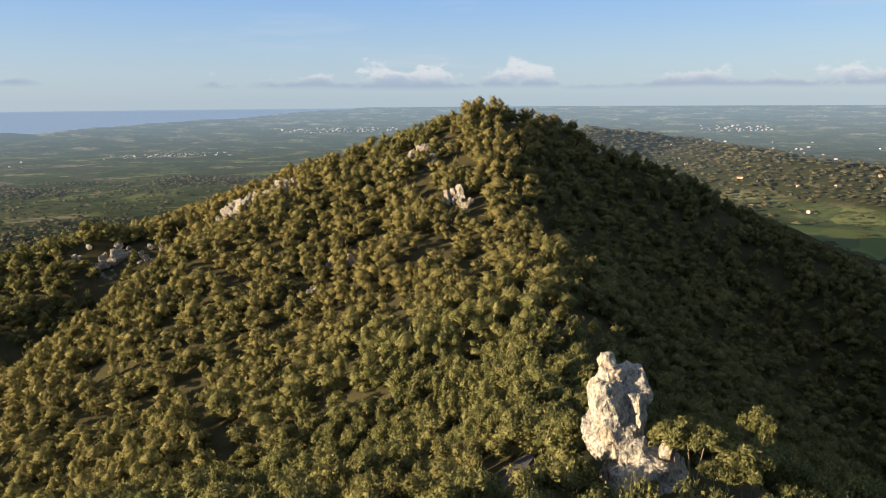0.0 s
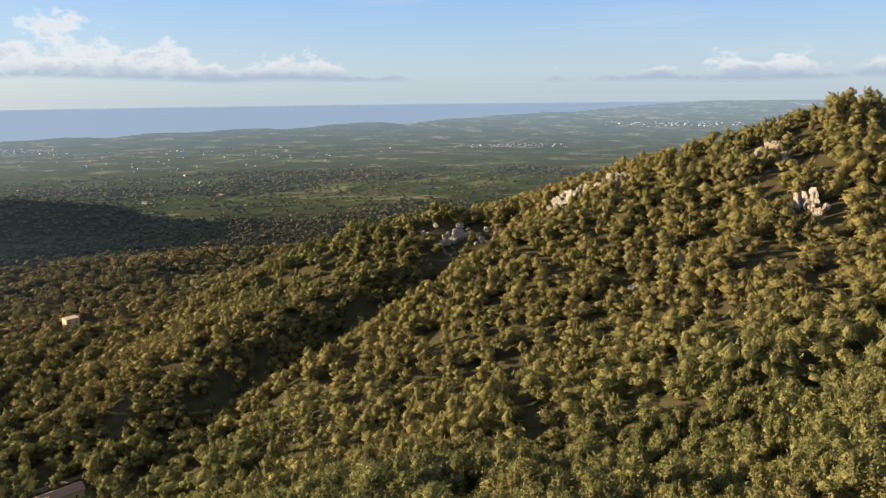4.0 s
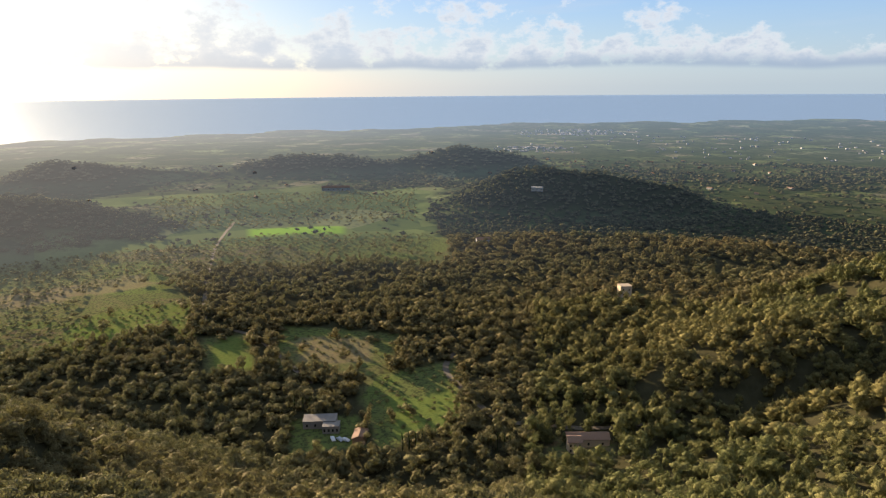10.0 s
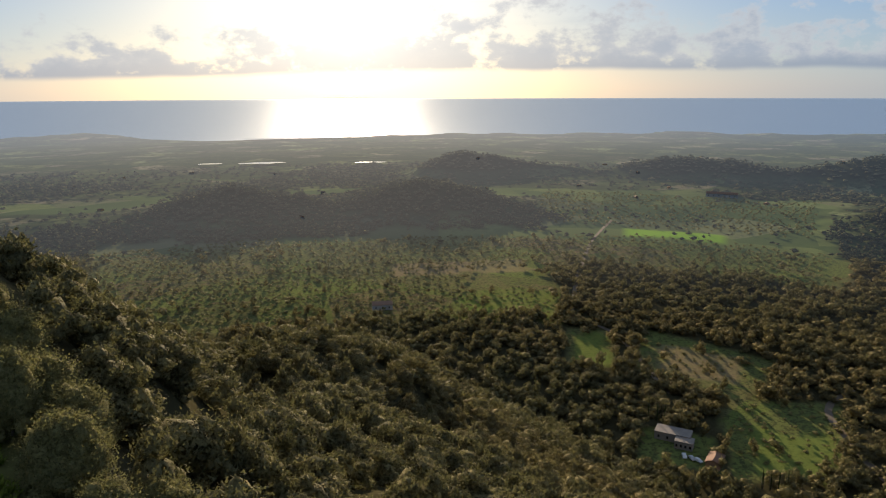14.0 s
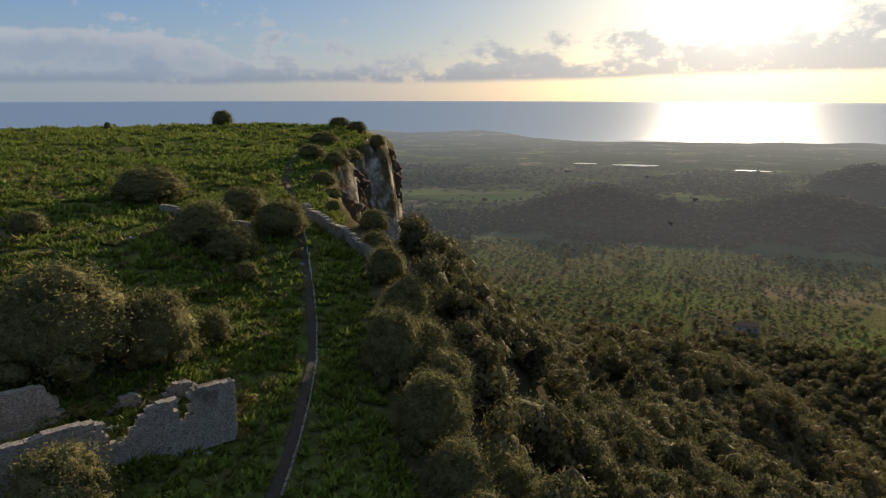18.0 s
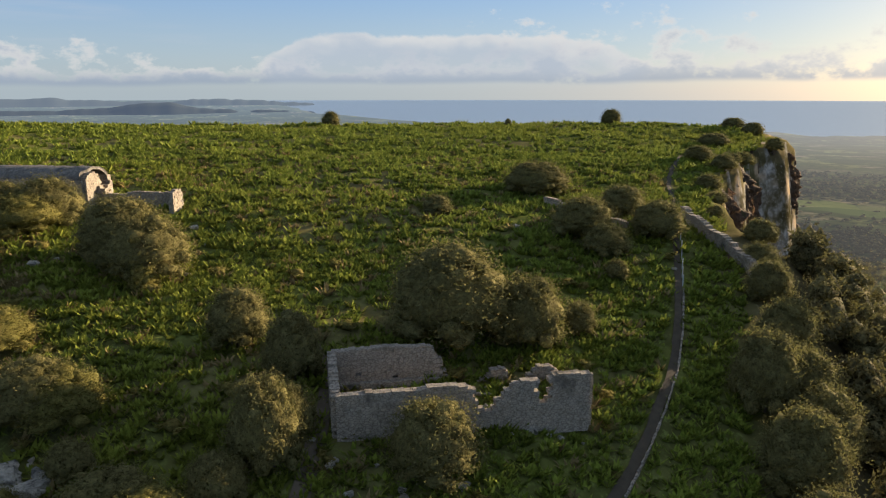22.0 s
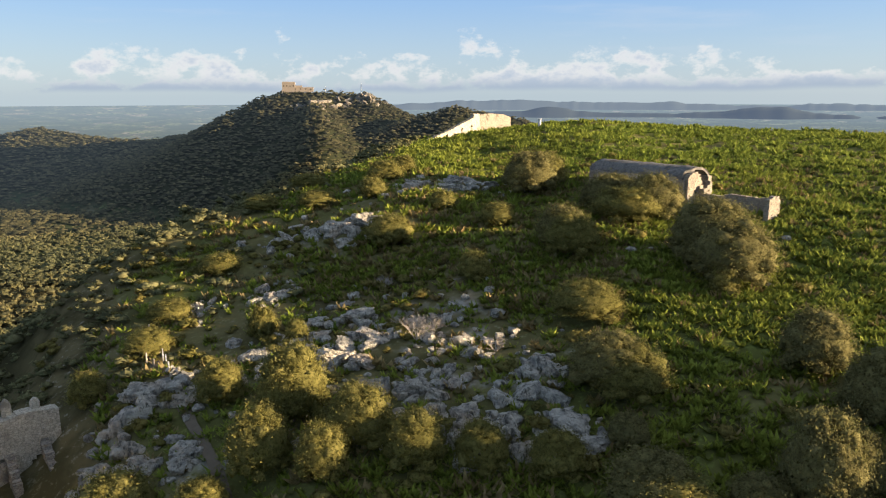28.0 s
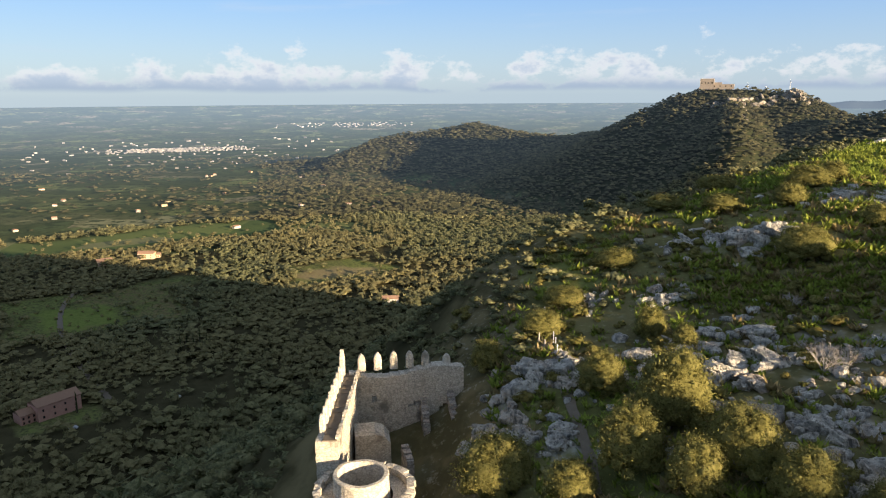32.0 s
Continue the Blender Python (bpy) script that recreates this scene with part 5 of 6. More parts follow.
# ---------------------------------------------------------------- dead wood and posts
def dead_shrub(az, r, width, height, seed):
    g = random.Random(seed)
    p = spot(az, r, -0.1)
    root = empty("dead_shrub", pose(p.x, p.y, p.z), "leafless grey dead shrub of bare twigs among rocks", "shrub", "dead shrubs")
    for k in range(9):
        bm = bmesh.new()

        def limb(foot, way, length, thick, depth):
            tip = foot + way * length
            side = way.cross(Vector((0.3, 0.5, 0.8))).normalized()
            other = way.cross(side)
            low = [bm.verts.new(foot + (side * math.cos(b * 2.094) + other * math.sin(b * 2.094)) * thick) for b in range(3)]
            high = [bm.verts.new(tip + (side * math.cos(b * 2.094) + other * math.sin(b * 2.094)) * thick * 0.5) for b in range(3)]
            for b in range(3):
                bm.faces.new((low[b], low[(b + 1) % 3], high[(b + 1) % 3], high[b]))
            if depth:
                for _ in range(3):
                    bent = (way + 0.75 * Vector((g.gauss(0, 1), g.gauss(0, 1), g.gauss(0.2, 0.7))) * 0.7).normalized()
                    limb(foot.lerp(tip, 0.55 + 0.45 * g.random()), bent, length * 0.62, thick * 0.55, depth - 1)

        a = k * 0.7 + g.random()
        limb(Vector((0, 0, 0)), Vector((math.cos(a) * 0.7 * width / height, math.sin(a) * 0.7 * width / height, 1)).normalized(), height * 0.5, 0.05, 3)
        part("branch", bm, DEADWOOD, root)


MUD = mat_plain_paint("trodden_earth", (0.045, 0.037, 0.027), (0.095, 0.078, 0.055), 1.5)
DEADWOOD = mat_plain_paint("dead_wood", (0.24, 0.20, 0.16), (0.38, 0.33, 0.27), 3.0)
for a, r, w, h, k in [(205.2, 57.0, 2.6, 2.6, 1), (203.8, 58.5, 2.0, 2.2, 2), (206.4, 60.0, 1.8, 1.8, 3), (198.4, 55.0, 2.0, 1.6, 4), (180.9, 73.0, 3.2, 2.8, 5), (207.8, 70.0, 1.8, 1.6, 6)]:
    dead_shrub(a, r, w, h, k)


def post(az, r, height):
    p = spot(az, r, -0.2)
    bm = bmesh.new()
    bmesh.ops.create_cone(bm, cap_ends=True, segments=8, radius1=0.09, radius2=0.075, depth=height, matrix=Matrix.Translation((0, 0, height / 2)))
    for v in bm.verts:
        v.co += Vector((noise.noise(v.co * 4 + Vector((az, r, 0))), noise.noise(v.co * 3 + Vector((r, az, 0))), 0)) * 0.05
    ob = part("wooden_post", bm, DEADWOOD)
    ob.matrix_world = pose(p.x, p.y, p.z, 3, 2, az)
    tagged(ob, "weathered wooden post beside a footpath", "post", "path posts")


for a, r, h in [(227.1, 63.3, 1.2), (227.5, 64.8, 1.35), (228.0, 68.0, 1.2), (226.6, 62.0, 1.0)]:
    post(a, r, h)


# ---------------------------------------------------------------- ways
def strip(name, line, width, mat, label, category, lift=0.12, kind="structure"):
    """A road or path laid over the ground along (direction, distance) points."""
    pts = [Vector((*at(a, r), 0)) for a, r in line]
    rail = []
    for k in range(len(pts) - 1):
        steps = max(2, int((pts[k + 1] - pts[k]).length / max(1.0, width * 0.7)))
        for s in range(steps):
            t = s / steps
            p0, p1, p2, p3 = pts[max(k - 1, 0)], pts[k], pts[k + 1], pts[min(k + 2, len(pts) - 1)]
            rail.append(0.5 * ((2 * p1) + (p2 - p0) * t + (2 * p0 - 5 * p1 + 4 * p2 - p3) * t * t + (3 * p1 - p0 - 3 * p2 + p3) * t**3))
    rail.append(pts[-1])
    n = len(rail)
    verts = []
    for k, p in enumerate(rail):
        d = (rail[min(k + 1, n - 1)] - rail[max(k - 1, 0)]).normalized()
        side = Vector((-d.y, d.x, 0)) * width * 0.5
        for m in (-1.0, -0.35, 0.35, 1.0):
            verts.append(p + side * m * (1 + 0.45 * noise.noise(p * 0.5 + Vector((m * 3, 0, 0)))))
    v = np.array([(q.x, q.y, 0) for q in verts])
    v[:, 2] = land(v[:, 0], v[:, 1]) + EYE.z + lift
    a = (np.arange(n - 1)[:, None] * 4 + np.arange(3)[None]).ravel()
    return tagged(new(name, mesh_from(name, v, np.stack([a, a + 1, a + 5, a + 4], 1), mat, soft=True)), label, category, kind=kind)


strip("path", MEADOW_PATH, 0.72, MUD, "narrow trodden earth path across the meadow", "path", 0.10)
strip("path", [(171.8, 34), (170.2, 39.2), (168.7, 43.5), (167.9, 47.6), (168.6, 53), (170.2, 60)], 1.2, TRACK, "worn earth path beside the ruined house", "path", 0.09)
strip("path", [(221.8, 42), (222.6, 46), (223.6, 50), (224.9, 55.5), (226.3, 61.5), (226.9, 67)], 0.8, TRACK, "stony footpath along the rocky slope", "path", 0.1)
strip("road", [(357, 84), (352.5, 92), (350.4, 101), (349.6, 112), (350.8, 124), (347, 140), (342, 150)], 3.3, ASPHALT, "narrow grey mountain road on the saddle", "road", 0.35)
strip("road", [(46, 345), (53, 318), (60, 318), (63, 322), (66.5, 362), (67.6, 390), (66.2, 420)], 3.6, TRACK, "pale valley lane beside a farmhouse", "road", 0.3)
strip("road", [(79.0, 372), (80.5, 395), (83.5, 455), (86, 478), (87.3, 480), (87.2, 560), (86.8, 640), (86, 760), (84.5, 900)], 3.4, TRACK, "straight pale farm track between groves", "road", 0.3)
strip("road", [(262, 395), (263.8, 460), (265, 560), (264.4, 640), (262.5, 700), (260, 760)], 3.6, TRACK, "pale track crossing the shaded valley", "road", 0.3)

# ---------------------------------------------------------------- masonry
def box_into(bm, m, sx, sy, sz, jit=0.0, g=random):
    """A box centred on m, its corners a little out of true."""
    vs = []
    for x in (-0.5, 0.5):
        for y in (-0.5, 0.5):
            for z in (-0.5, 0.5):
                q = Vector((x * sx, y * sy, z * sz)) + Vector((g.uniform(-jit, jit), g.uniform(-jit, jit), g.uniform(-jit, jit)))
                vs.append(bm.verts.new(m @ q))
    for f in ((0, 1, 3, 2), (4, 6, 7, 5), (0, 4, 5, 1), (2, 3, 7, 6), (0, 2, 6, 4), (1, 5, 7, 3)):
        bm.faces.new([vs[i] for i in f])


def block_mesh(seed, mat):
    bm = bmesh.new()
    box_into(bm, Matrix.Identity(4), 1, 1, 1, 0.05, random.Random(seed))
    me = bpy.data.meshes.new("stone")
    bm.to_mesh(me)
    bm.free()
    me.materials.append(mat)
    return me


BLOCKS = [block_mesh(k, RUBBLE) for k in range(6)]


def stone_wall(root, name, a, b, top, thick, course, mat, gaps=(), seed=0, single=False, label="", foot=0.4):
    """Coursed stones from a to b (local points), up to the height top(u) for u from 0 to 1; gaps are (u0, u1, z0, z1)."""
    g = random.Random(seed)
    a, b = Vector(a), Vector(b)
    along = b - a
    length = along.length
    turn = math.atan2(along.y, along.x)
    bm = bmesh.new()
    wall = None
    if single:
        core = bmesh.new()
        n = int(length / 0.6)
        for k in range(n):
            u = (k + 0.5) / n
            h = max(0.15, min(top((k + 0.1) / n), top((k + 0.9) / n)) - 0.45)
            lo = [z0 for u0, u1, z0, z1 in gaps if u0 - 0.03 < u < u1 + 0.03]
            h = min([h] + [z - 0.2 for z in lo])
            p = a + along * u
            box_into(core, Matrix.LocRotScale(p + Vector((0, 0, (h - foot) / 2)), Euler((0, 0, turn)), None), length / n, thick * 0.8, h + foot)
        wall = part(name, core, mat, root, label)
    z = -foot
    while z < max(top(k / 20) for k in range(21)):
        hc = course * g.uniform(0.8, 1.2)
        s = -g.random() * 0.3
        while s < length:
            ln = g.uniform(1.2, 2.6) * course
            u = (max(s, 0) + min(s + ln, length)) / 2 / length
            mid = z + hc / 2
            rest = top(u) + g.uniform(-0.05, 0.04) - z
            hb = min(hc, rest)
            if hb > 0.07 and not any(u0 < u < u1 and z0 < mid < z1 for u0, u1, z0, z1 in gaps):
                s0, s1 = max(s, 0), min(s + ln, length)
                p = a + along * ((s0 + s1) / 2 / length) + Vector((0, 0, z + hb / 2))
                m = Matrix.LocRotScale(p, Euler((0, 0, turn + g.uniform(-0.01, 0.01))), None)
                dims = (max(0.05, s1 - s0 - 0.012), thick + g.uniform(-0.05, 0.07), hb - 0.01)
                if single:
                    ob = new("stone", BLOCKS[g.randrange(6)])
                    ob.parent = wall
                    ob.matrix_basis = m @ Matrix.Diagonal((*dims, 1))
                else:
                    box_into(bm, m, *dims, 0.015, g)
            s += ln
        z += hc
    if single:
        bm.free()
        return wall
    return part(name, bm, mat, root, label)


def steps_of(stops):
    """Piecewise straight height line through (u, height) stops."""
    us, hs = [s[0] for s in stops], [s[1] for s in stops]
    return lambda u: float(np.interp(u, us, hs))


def build_ruin():
    fl, fr = Vector((*at(167.1, 43.0), 0)), Vector((*at(145.9, 47.0), 0))
    ground = EYE.z - 22.6
    root = empty("ruined_house", pose(fl.x, fl.y, ground), "roofless ruined stone house with broken walls", "ruin")
    along = (fr - fl)
    back = Vector((along.y, -along.x, 0)).normalized()
    if back.dot(fl) < 0:
        back = -back
    depth = 5.6
    o = Vector((0, 0, 0))
    front = steps_of([(0, 3.35), (0.16, 3.4), (0.28, 3.3), (0.40, 3.45), (0.47, 3.4), (0.52, 3.0), (0.535, 2.0), (0.56, 1.4), (0.60, 1.2), (0.62, 1.9), (0.67, 3.0), (0.72, 3.3), (0.775, 3.3), (0.79, 3.0), (0.83, 3.1), (0.85, 3.6), (1, 3.5)])
    stone_wall(root, "front_wall", o, along, front, 0.6, 0.30, RUBBLE, [(0.782, 0.835, 1.5, 4.0)], 1, True, "coursed stone wall with a gap and a window", 0.8)
    rear = steps_of([(0, 4.3), (0.2, 4.4), (0.43, 4.2), (0.455, 3.0), (0.49, 1.5), (0.56, 1.0), (0.66, 1.3), (0.69, 2.0), (0.74, 2.0), (0.755, 1.0), (0.82, 0.7), (0.90, 1.9), (0.96, 1.8), (1, 0.9)])
    bo = back * depth
    stone_wall(root, "back_wall", o + bo, along + bo, rear, 0.6, 0.21, RUBBLE, [(0.26, 0.275, 1.9, 2.2), (0.1, 0.115, 2.3, 2.6)], 2, foot=0.6)
    stone_wall(root, "end_wall", o, bo, steps_of([(0, 3.3), (0.3, 3.6), (0.7, 4.1), (1, 4.3)]), 0.6, 0.26, RUBBLE, (), 3, foot=0.6)
    stone_wall(root, "end_wall", along, along + bo, steps_of([(0, 3.4), (0.2, 2.4), (0.4, 1.3), (0.7, 1.6), (1, 1.2)]), 0.6, 0.26, RUBBLE, (), 4, foot=0.6)
    stone_wall(root, "vault_ledge", o + bo * 0.90 + along * 0.03, along * 0.45 + bo * 0.90, steps_of([(0, 1.9), (1, 1.8)]), 0.5, 0.25, RUBBLE, (), 5)
    stone_wall(root, "cross_wall", along * 0.47 + bo * 0.15, along * 0.47 + bo * 0.95, steps_of([(0, 0.8), (0.5, 1.2), (1, 1.6)]), 0.5, 0.25, RUBBLE, (), 6)
    g = random.Random(8)
    for k in range(26):
        u, v = 0.55 + 0.42 * g.random(), -0.25 + 1.1 * g.random()
        p = fl + along * u + bo * v
        s = 0.25 + 0.35 * g.random()
        ob = new("fallen_stone", STONES[g.randrange(6)])
        ob.matrix_world = pose(p.x, p.y, float(land(np.array([p.x]), np.array([p.y]))[0]) + EYE.z + 0.05, 0, 0, g.random() * 360) @ Matrix.Diagonal((s * 1.4, s, s, 1))
        tagged(ob, "loose grey stone fallen from the ruined walls", "stone", "fallen stones")


build_ruin()


def build_vaulted_barn():
    a, b = Vector((*at(191.0, 103), 0)), Vector((*at(183.9, 93.5), 0))
    ground = EYE.z - 13.3
    root = empty("vaulted_building", pose(a.x, a.y, ground), "grey stone building with a barrel-vaulted roof, one end broken open", "ruin")
    along = b - a
    length = along.length
    back = Vector((along.y, -along.x, 0)).normalized()
    if back.dot(a) < 0:
        back = -back
    depth = 5.4
    o, bo = Vector((0, 0, 0)), back * depth
    stone_wall(root, "front_wall", o, along, lambda u: 3.0 + 0.12 * math.sin(17 * u), 0.7, 0.24, RUBBLE, [(0.62, 0.68, 1.2, 2.2), (0.16, 0.18, 1.6, 2.0), (0.36, 0.38, 2.1, 2.4), (0.84, 0.87, 1.9, 2.3)], 11, foot=1.5)
    stone_wall(root, "back_wall", bo, along + bo, lambda u: 3.1, 0.7, 0.32, RUBBLE, (), 12, foot=1.0)
    stone_wall(root, "end_wall", o, bo, lambda u: 3.0 + 1.2 * math.sqrt(max(0, 1 - (2 * u - 1) ** 2)), 0.7, 0.32, RUBBLE, (), 13, foot=1.0)
    stone_wall(root, "broken_end_wall", along, along + bo, lambda u: (2.85 + 1.3 * math.sqrt(max(0, 1 - (2 * u - 1) ** 2))) * (1 - 0.62 * math.exp(-((u - 0.70) / 0.20) ** 2)) - 0.5 * u, 0.8, 0.26, RUBBLE, (), 14, foot=1.0)
    # the vault, whose broken edge steps in and out
    bm = bmesh.new()
    cols, rings = 40, 12
    grid = {}
    for i in range(cols + 1):
        for j in range(rings + 1):
            ang = math.pi * j / rings
            u = i / cols
            if i == cols:
                u += 0.04 * noise.noise(Vector((j * 0.9, 3, 0))) - 0.02
            for k, rad in enumerate((0.5 * depth + 0.3, 0.5 * depth - 0.15)):
                p = along * u + bo * 0.5 - back * math.cos(ang) * rad
                grid[i, j, k] = bm.verts.new(p + Vector((0, 0, 2.95 + math.sin(ang) * (1.15 + (0.3 if k == 0 else -0.1)) + 0.12 * noise.noise(p * 0.7) + 0.07 * noise.noise(p * 2.3))))
    for i in range(cols):
        for j in range(rings):
            bm.faces.new((grid[i, j, 0], grid[i + 1, j, 0], grid[i + 1, j + 1, 0], grid[i, j + 1, 0]))
            bm.faces.new((grid[i, j, 1], grid[i, j + 1, 1], grid[i + 1, j + 1, 1], grid[i + 1, j, 1]))
    for i in (0, cols):
        for j in range(rings):
            bm.faces.new((grid[i, j, 0], grid[i, j + 1, 0], grid[i, j + 1, 1], grid[i, j, 1]))
    part("vault_roof", bm, RENDERED, root, "weathered grey plaster vault", True)
    # broken lean-to beyond the open end
    e = along * 1.02
    x2 = Vector((*at(178.2, 89.5), 0)) - a
    stone_wall(root, "annex_wall", e + bo * 0.45, x2 + bo * 0.3, steps_of([(0, 2.2), (0.12, 1.2), (0.3, 1.0), (0.45, 1.5), (0.8, 1.3), (1, 1.7)]), 0.6, 0.3, RUBBLE, (), 15, foot=1.2)
    stone_wall(root, "annex_wall", x2 - bo * 0.15, x2 + bo * 0.3, steps_of([(0, 1.5), (0.5, 1.9), (1, 1.2)]), 0.6, 0.26, RUBBLE, (), 16, foot=1.2)


RENDERED = mat_masonry("grey_render", (0.11, 0.10, 0.088), (0.23, 0.21, 0.185), 1.6)
build_vaulted_barn()


def free_wall(name, line, height, thick, mat, label, category, course=0.3, seed=30, base=None, group=""):
    p0 = Vector((*at(*line[0]), 0))
    ground = spot(*line[0]).z if base is None else base
    root = empty(name, pose(p0.x, p0.y, ground), label, category, group)
    pts = [Vector((*at(a, r), 0)) for a, r in line]
    for k, (p, q) in enumerate(zip(pts, pts[1:])):
        za = spot(*line[k]).z - ground if base is None else 0.0
        zb = spot(*line[k + 1]).z - ground if base is None else 0.0
        stone_wall(root, "wall_length", p - p0, q - p0, lambda u: za + (zb - za) * u + height * (0.92 + 0.1 * math.sin(9 * u + k)), thick, course, mat, (), seed + k, foot=max(0.5, 1.5 - min(za, zb)))
    return root


free_wall("castle_wall", [(139.3, 97), (137.9, 91), (135.5, 85.5), (133.4, 80.5)], 1.7, 0.8, RUBBLE, "old castle wall stepping down to the cliff's edge", "wall", 0.35, 31)
free_wall("low_wall", [(142.3, 42.3), (140.75, 46.8), (139.5, 52.1), (138.75, 58.3), (138.6, 65.2), (138.8, 73.2)], 0.2, 0.13, RUBBLE, "low dry-stone edge along the meadow path", "wall", 0.2, 41)
free_wall("terrace_wall", [(150, 98), (146, 90), (143.5, 86)], 1.2, 0.6, RUBBLE, "crumbling dry-stone terrace wall under shrubs", "wall", 0.3, 51)


def build_outer_wall():
    c0, c1, c2 = (Vector((*at(a, r), 0)) for a, r in ((204.2, 190), (200.1, 212), (197.6, 222)))
    root = empty("outer_castle_wall", pose(c0.x, c0.y, EYE.z - 16), "long pale castle wall along the rim, catching the sun", "wall")
    stone_wall(root, "sunlit_wall", c0 - c0, c1 - c0, steps_of([(0, 4.6), (0.35, 6.5), (0.7, 8.8), (0.84, 9.7), (0.88, 11.1), (1, 10.9)]), 1.2, 0.5, ASHLAR, [(0.3, 0.33, 4.9, 5.7), (0.62, 0.65, 6.4, 7.2), (0.8, 0.83, 7.2, 8.0)], 61)
    stone_wall(root, "rear_wall", c1 - c0, c2 - c0, steps_of([(0, 10.6), (0.3, 11.0), (0.75, 10.6), (1, 9.6)]), 1.2, 0.5, RUBBLE, (), 66)


build_outer_wall()


def merlon(bm, c, turn, w, d, h):
    """A pointed merlon: a block with a rounded, tapering head."""
    m = Matrix.LocRotScale(c, Euler((0, 0, turn)), None)
    rings = []
    for t, s in ((0, 1.08), (0.12, 1.0), (0.55, 1.0), (0.70, 0.93), (0.82, 0.76), (0.92, 0.5), (1.0, 0.16)):
        ring = []
        for k in range(8):
            a = math.pi / 4 * (k + 0.5)
            x, y = math.copysign(abs(math.cos(a)) ** 0.6, math.cos(a)), math.copysign(abs(math.sin(a)) ** 0.6, math.sin(a))
            ring.append(bm.verts.new(m @ Vector((x * w / 2 * s + 0.015 * noise.noise(c + Vector((k, t * 9, 0))), y * d / 2 * (0.5 + 0.5 * s), t * h))))
        rings.append(ring)
    for lo, hi in zip(rings, rings[1:]):
        for k in range(8):
            bm.faces.new((lo[k], lo[(k + 1) % 8], hi[(k + 1) % 8], hi[k]))
    bm.faces.new(rings[-1])


def build_gatehouse():
    """The battlemented court on the castle's eastern edge."""
    base = EYE.z - 30.2
    c0 = Vector((*at(233.6, 61.5), 0))        # northern end of the main wall
    c1 = Vector((*at(243.4, 60.0), 0))        # outer corner
    c2 = Vector((*at(245.6, 47.5), 0))        # where the side wall meets the tower
    tower = Vector((*at(242.4, 45.0), 0))
    root = empty("battlemented_court", pose(c1.x, c1.y, base), "sunlit castle court with pointed merlons and a round tower", "castle")
    walk_h = 5.7
    a, b, c = c0 - c1, Vector((0, 0, 0)), c2 - c1
    stone_wall(root, "main_wall", a, b, lambda u: walk_h + 0.35 * math.sin(u * 7), 1.1, 0.30, ASHLAR, [(0.42, 0.47, 2.0, 2.7), (0.16, 0.20, 0, 2.2), (0.78, 0.795, 3.2, 3.5)], 71, foot=1.5, label="tall inner wall of rough pale masonry")
    stone_wall(root, "side_wall", b, c, lambda u: walk_h, 1.6, 0.32, ASHLAR, (), 72, foot=4.0, label="side wall with an earthen wall walk")
    turn_ab, turn_bc = math.atan2(-a.y, -a.x), math.atan2(c.y, c.x)
    out_ab = Vector((c1.x, c1.y, 0)).normalized() * 0.35
    for k, u in enumerate((0.14, 0.33, 0.47, 0.61, 0.75, 0.89)):
        bm = bmesh.new()
        h = (1.0, 1.45, 1.55, 1.65, 1.65, 1.6)[k]
        merlon(bm, a.lerp(b, u) + out_ab + Vector((0, 0, walk_h + 0.1)), turn_ab, 0.74, 0.5, h)
        part("merlon", bm, ASHLAR, root)
    n_bc = Vector((c.y, -c.x, 0)).normalized()
    if n_bc.dot(c1) < 0:
        n_bc = -n_bc
    left = Vector((-math.cos(radians(244.5)), -math.sin(radians(244.5)), 0))
    for k in range(9):
        bm = bmesh.new()
        u = 0.02 + 0.105 * k
        merlon(bm, b.lerp(c, u) + left * 0.55 + Vector((0, 0, walk_h - 0.1)), turn_bc, 0.8, 0.5, 1.5 if k else 2.6)
        part("merlon", bm, ASHLAR, root)
    for k in range(14):
        bm = bmesh.new()
        u = (k + 0.5) / 14
        box_into(bm, Matrix.LocRotScale(b.lerp(c, u) - left * 0.25 + Vector((0, 0, walk_h + 0.03)), Euler((0, 0, turn_bc)), None), c.length / 14, 0.95, 0.2, 0.05, random.Random(k))
        part("walk_slab", bm, TRACK, root, "earth and dry grass on the wall walk")
    for k in range(22):
        bm = bmesh.new()
        u = (k + 0.5) / 22
        g = random.Random(k)
        box_into(bm, Matrix.LocRotScale(b.lerp(c, u) - left * 0.80 + Vector((0, 0, walk_h + 0.12)), Euler((0, 0, turn_bc)), None), c.length / 22 * 0.95, 0.26, 0.3 + 0.2 * g.random(), 0.05, g)
        part("kerb_stone", bm, ASHLAR, root)
    # two stub walls and a block against the main wall
    inward = -Vector((c1.x, c1.y, 0)).normalized()
    for u, ln, h in ((0.36, 2.6, 3.2), (0.12, 3.2, 3.6)):
        s = a.lerp(b, u + 0.0)
        stone_wall(root, "stub_wall", s + inward * 0.5, s + inward * (0.5 + ln), steps_of([(0, h), (0.5, h * 0.8), (1, h * 0.5)]), 0.6, 0.28, RUBBLE, (), 75, foot=1.0)
    s = b.lerp(a, 0.17) + inward * 4.6
    bm = bmesh.new()
    prof = [(-1.5, 0), (1.5, 0), (1.5, 2.0), (1.0, 2.7), (0.2, 3.0), (-1.5, 3.0)]
    ax = (a - b).normalized()
    rows = [[bm.verts.new(s + ax * x + inward * d + Vector((0, 0, z - 0.5))) for x, z in prof] for d in (-1.2, 1.2)]
    for k in range(6):
        bm.faces.new((rows[0][k], rows[0][(k + 1) % 6], rows[1][(k + 1) % 6], rows[1][k]))
    bm.faces.new(rows[0])
    bm.faces.new(rows[1][::-1])
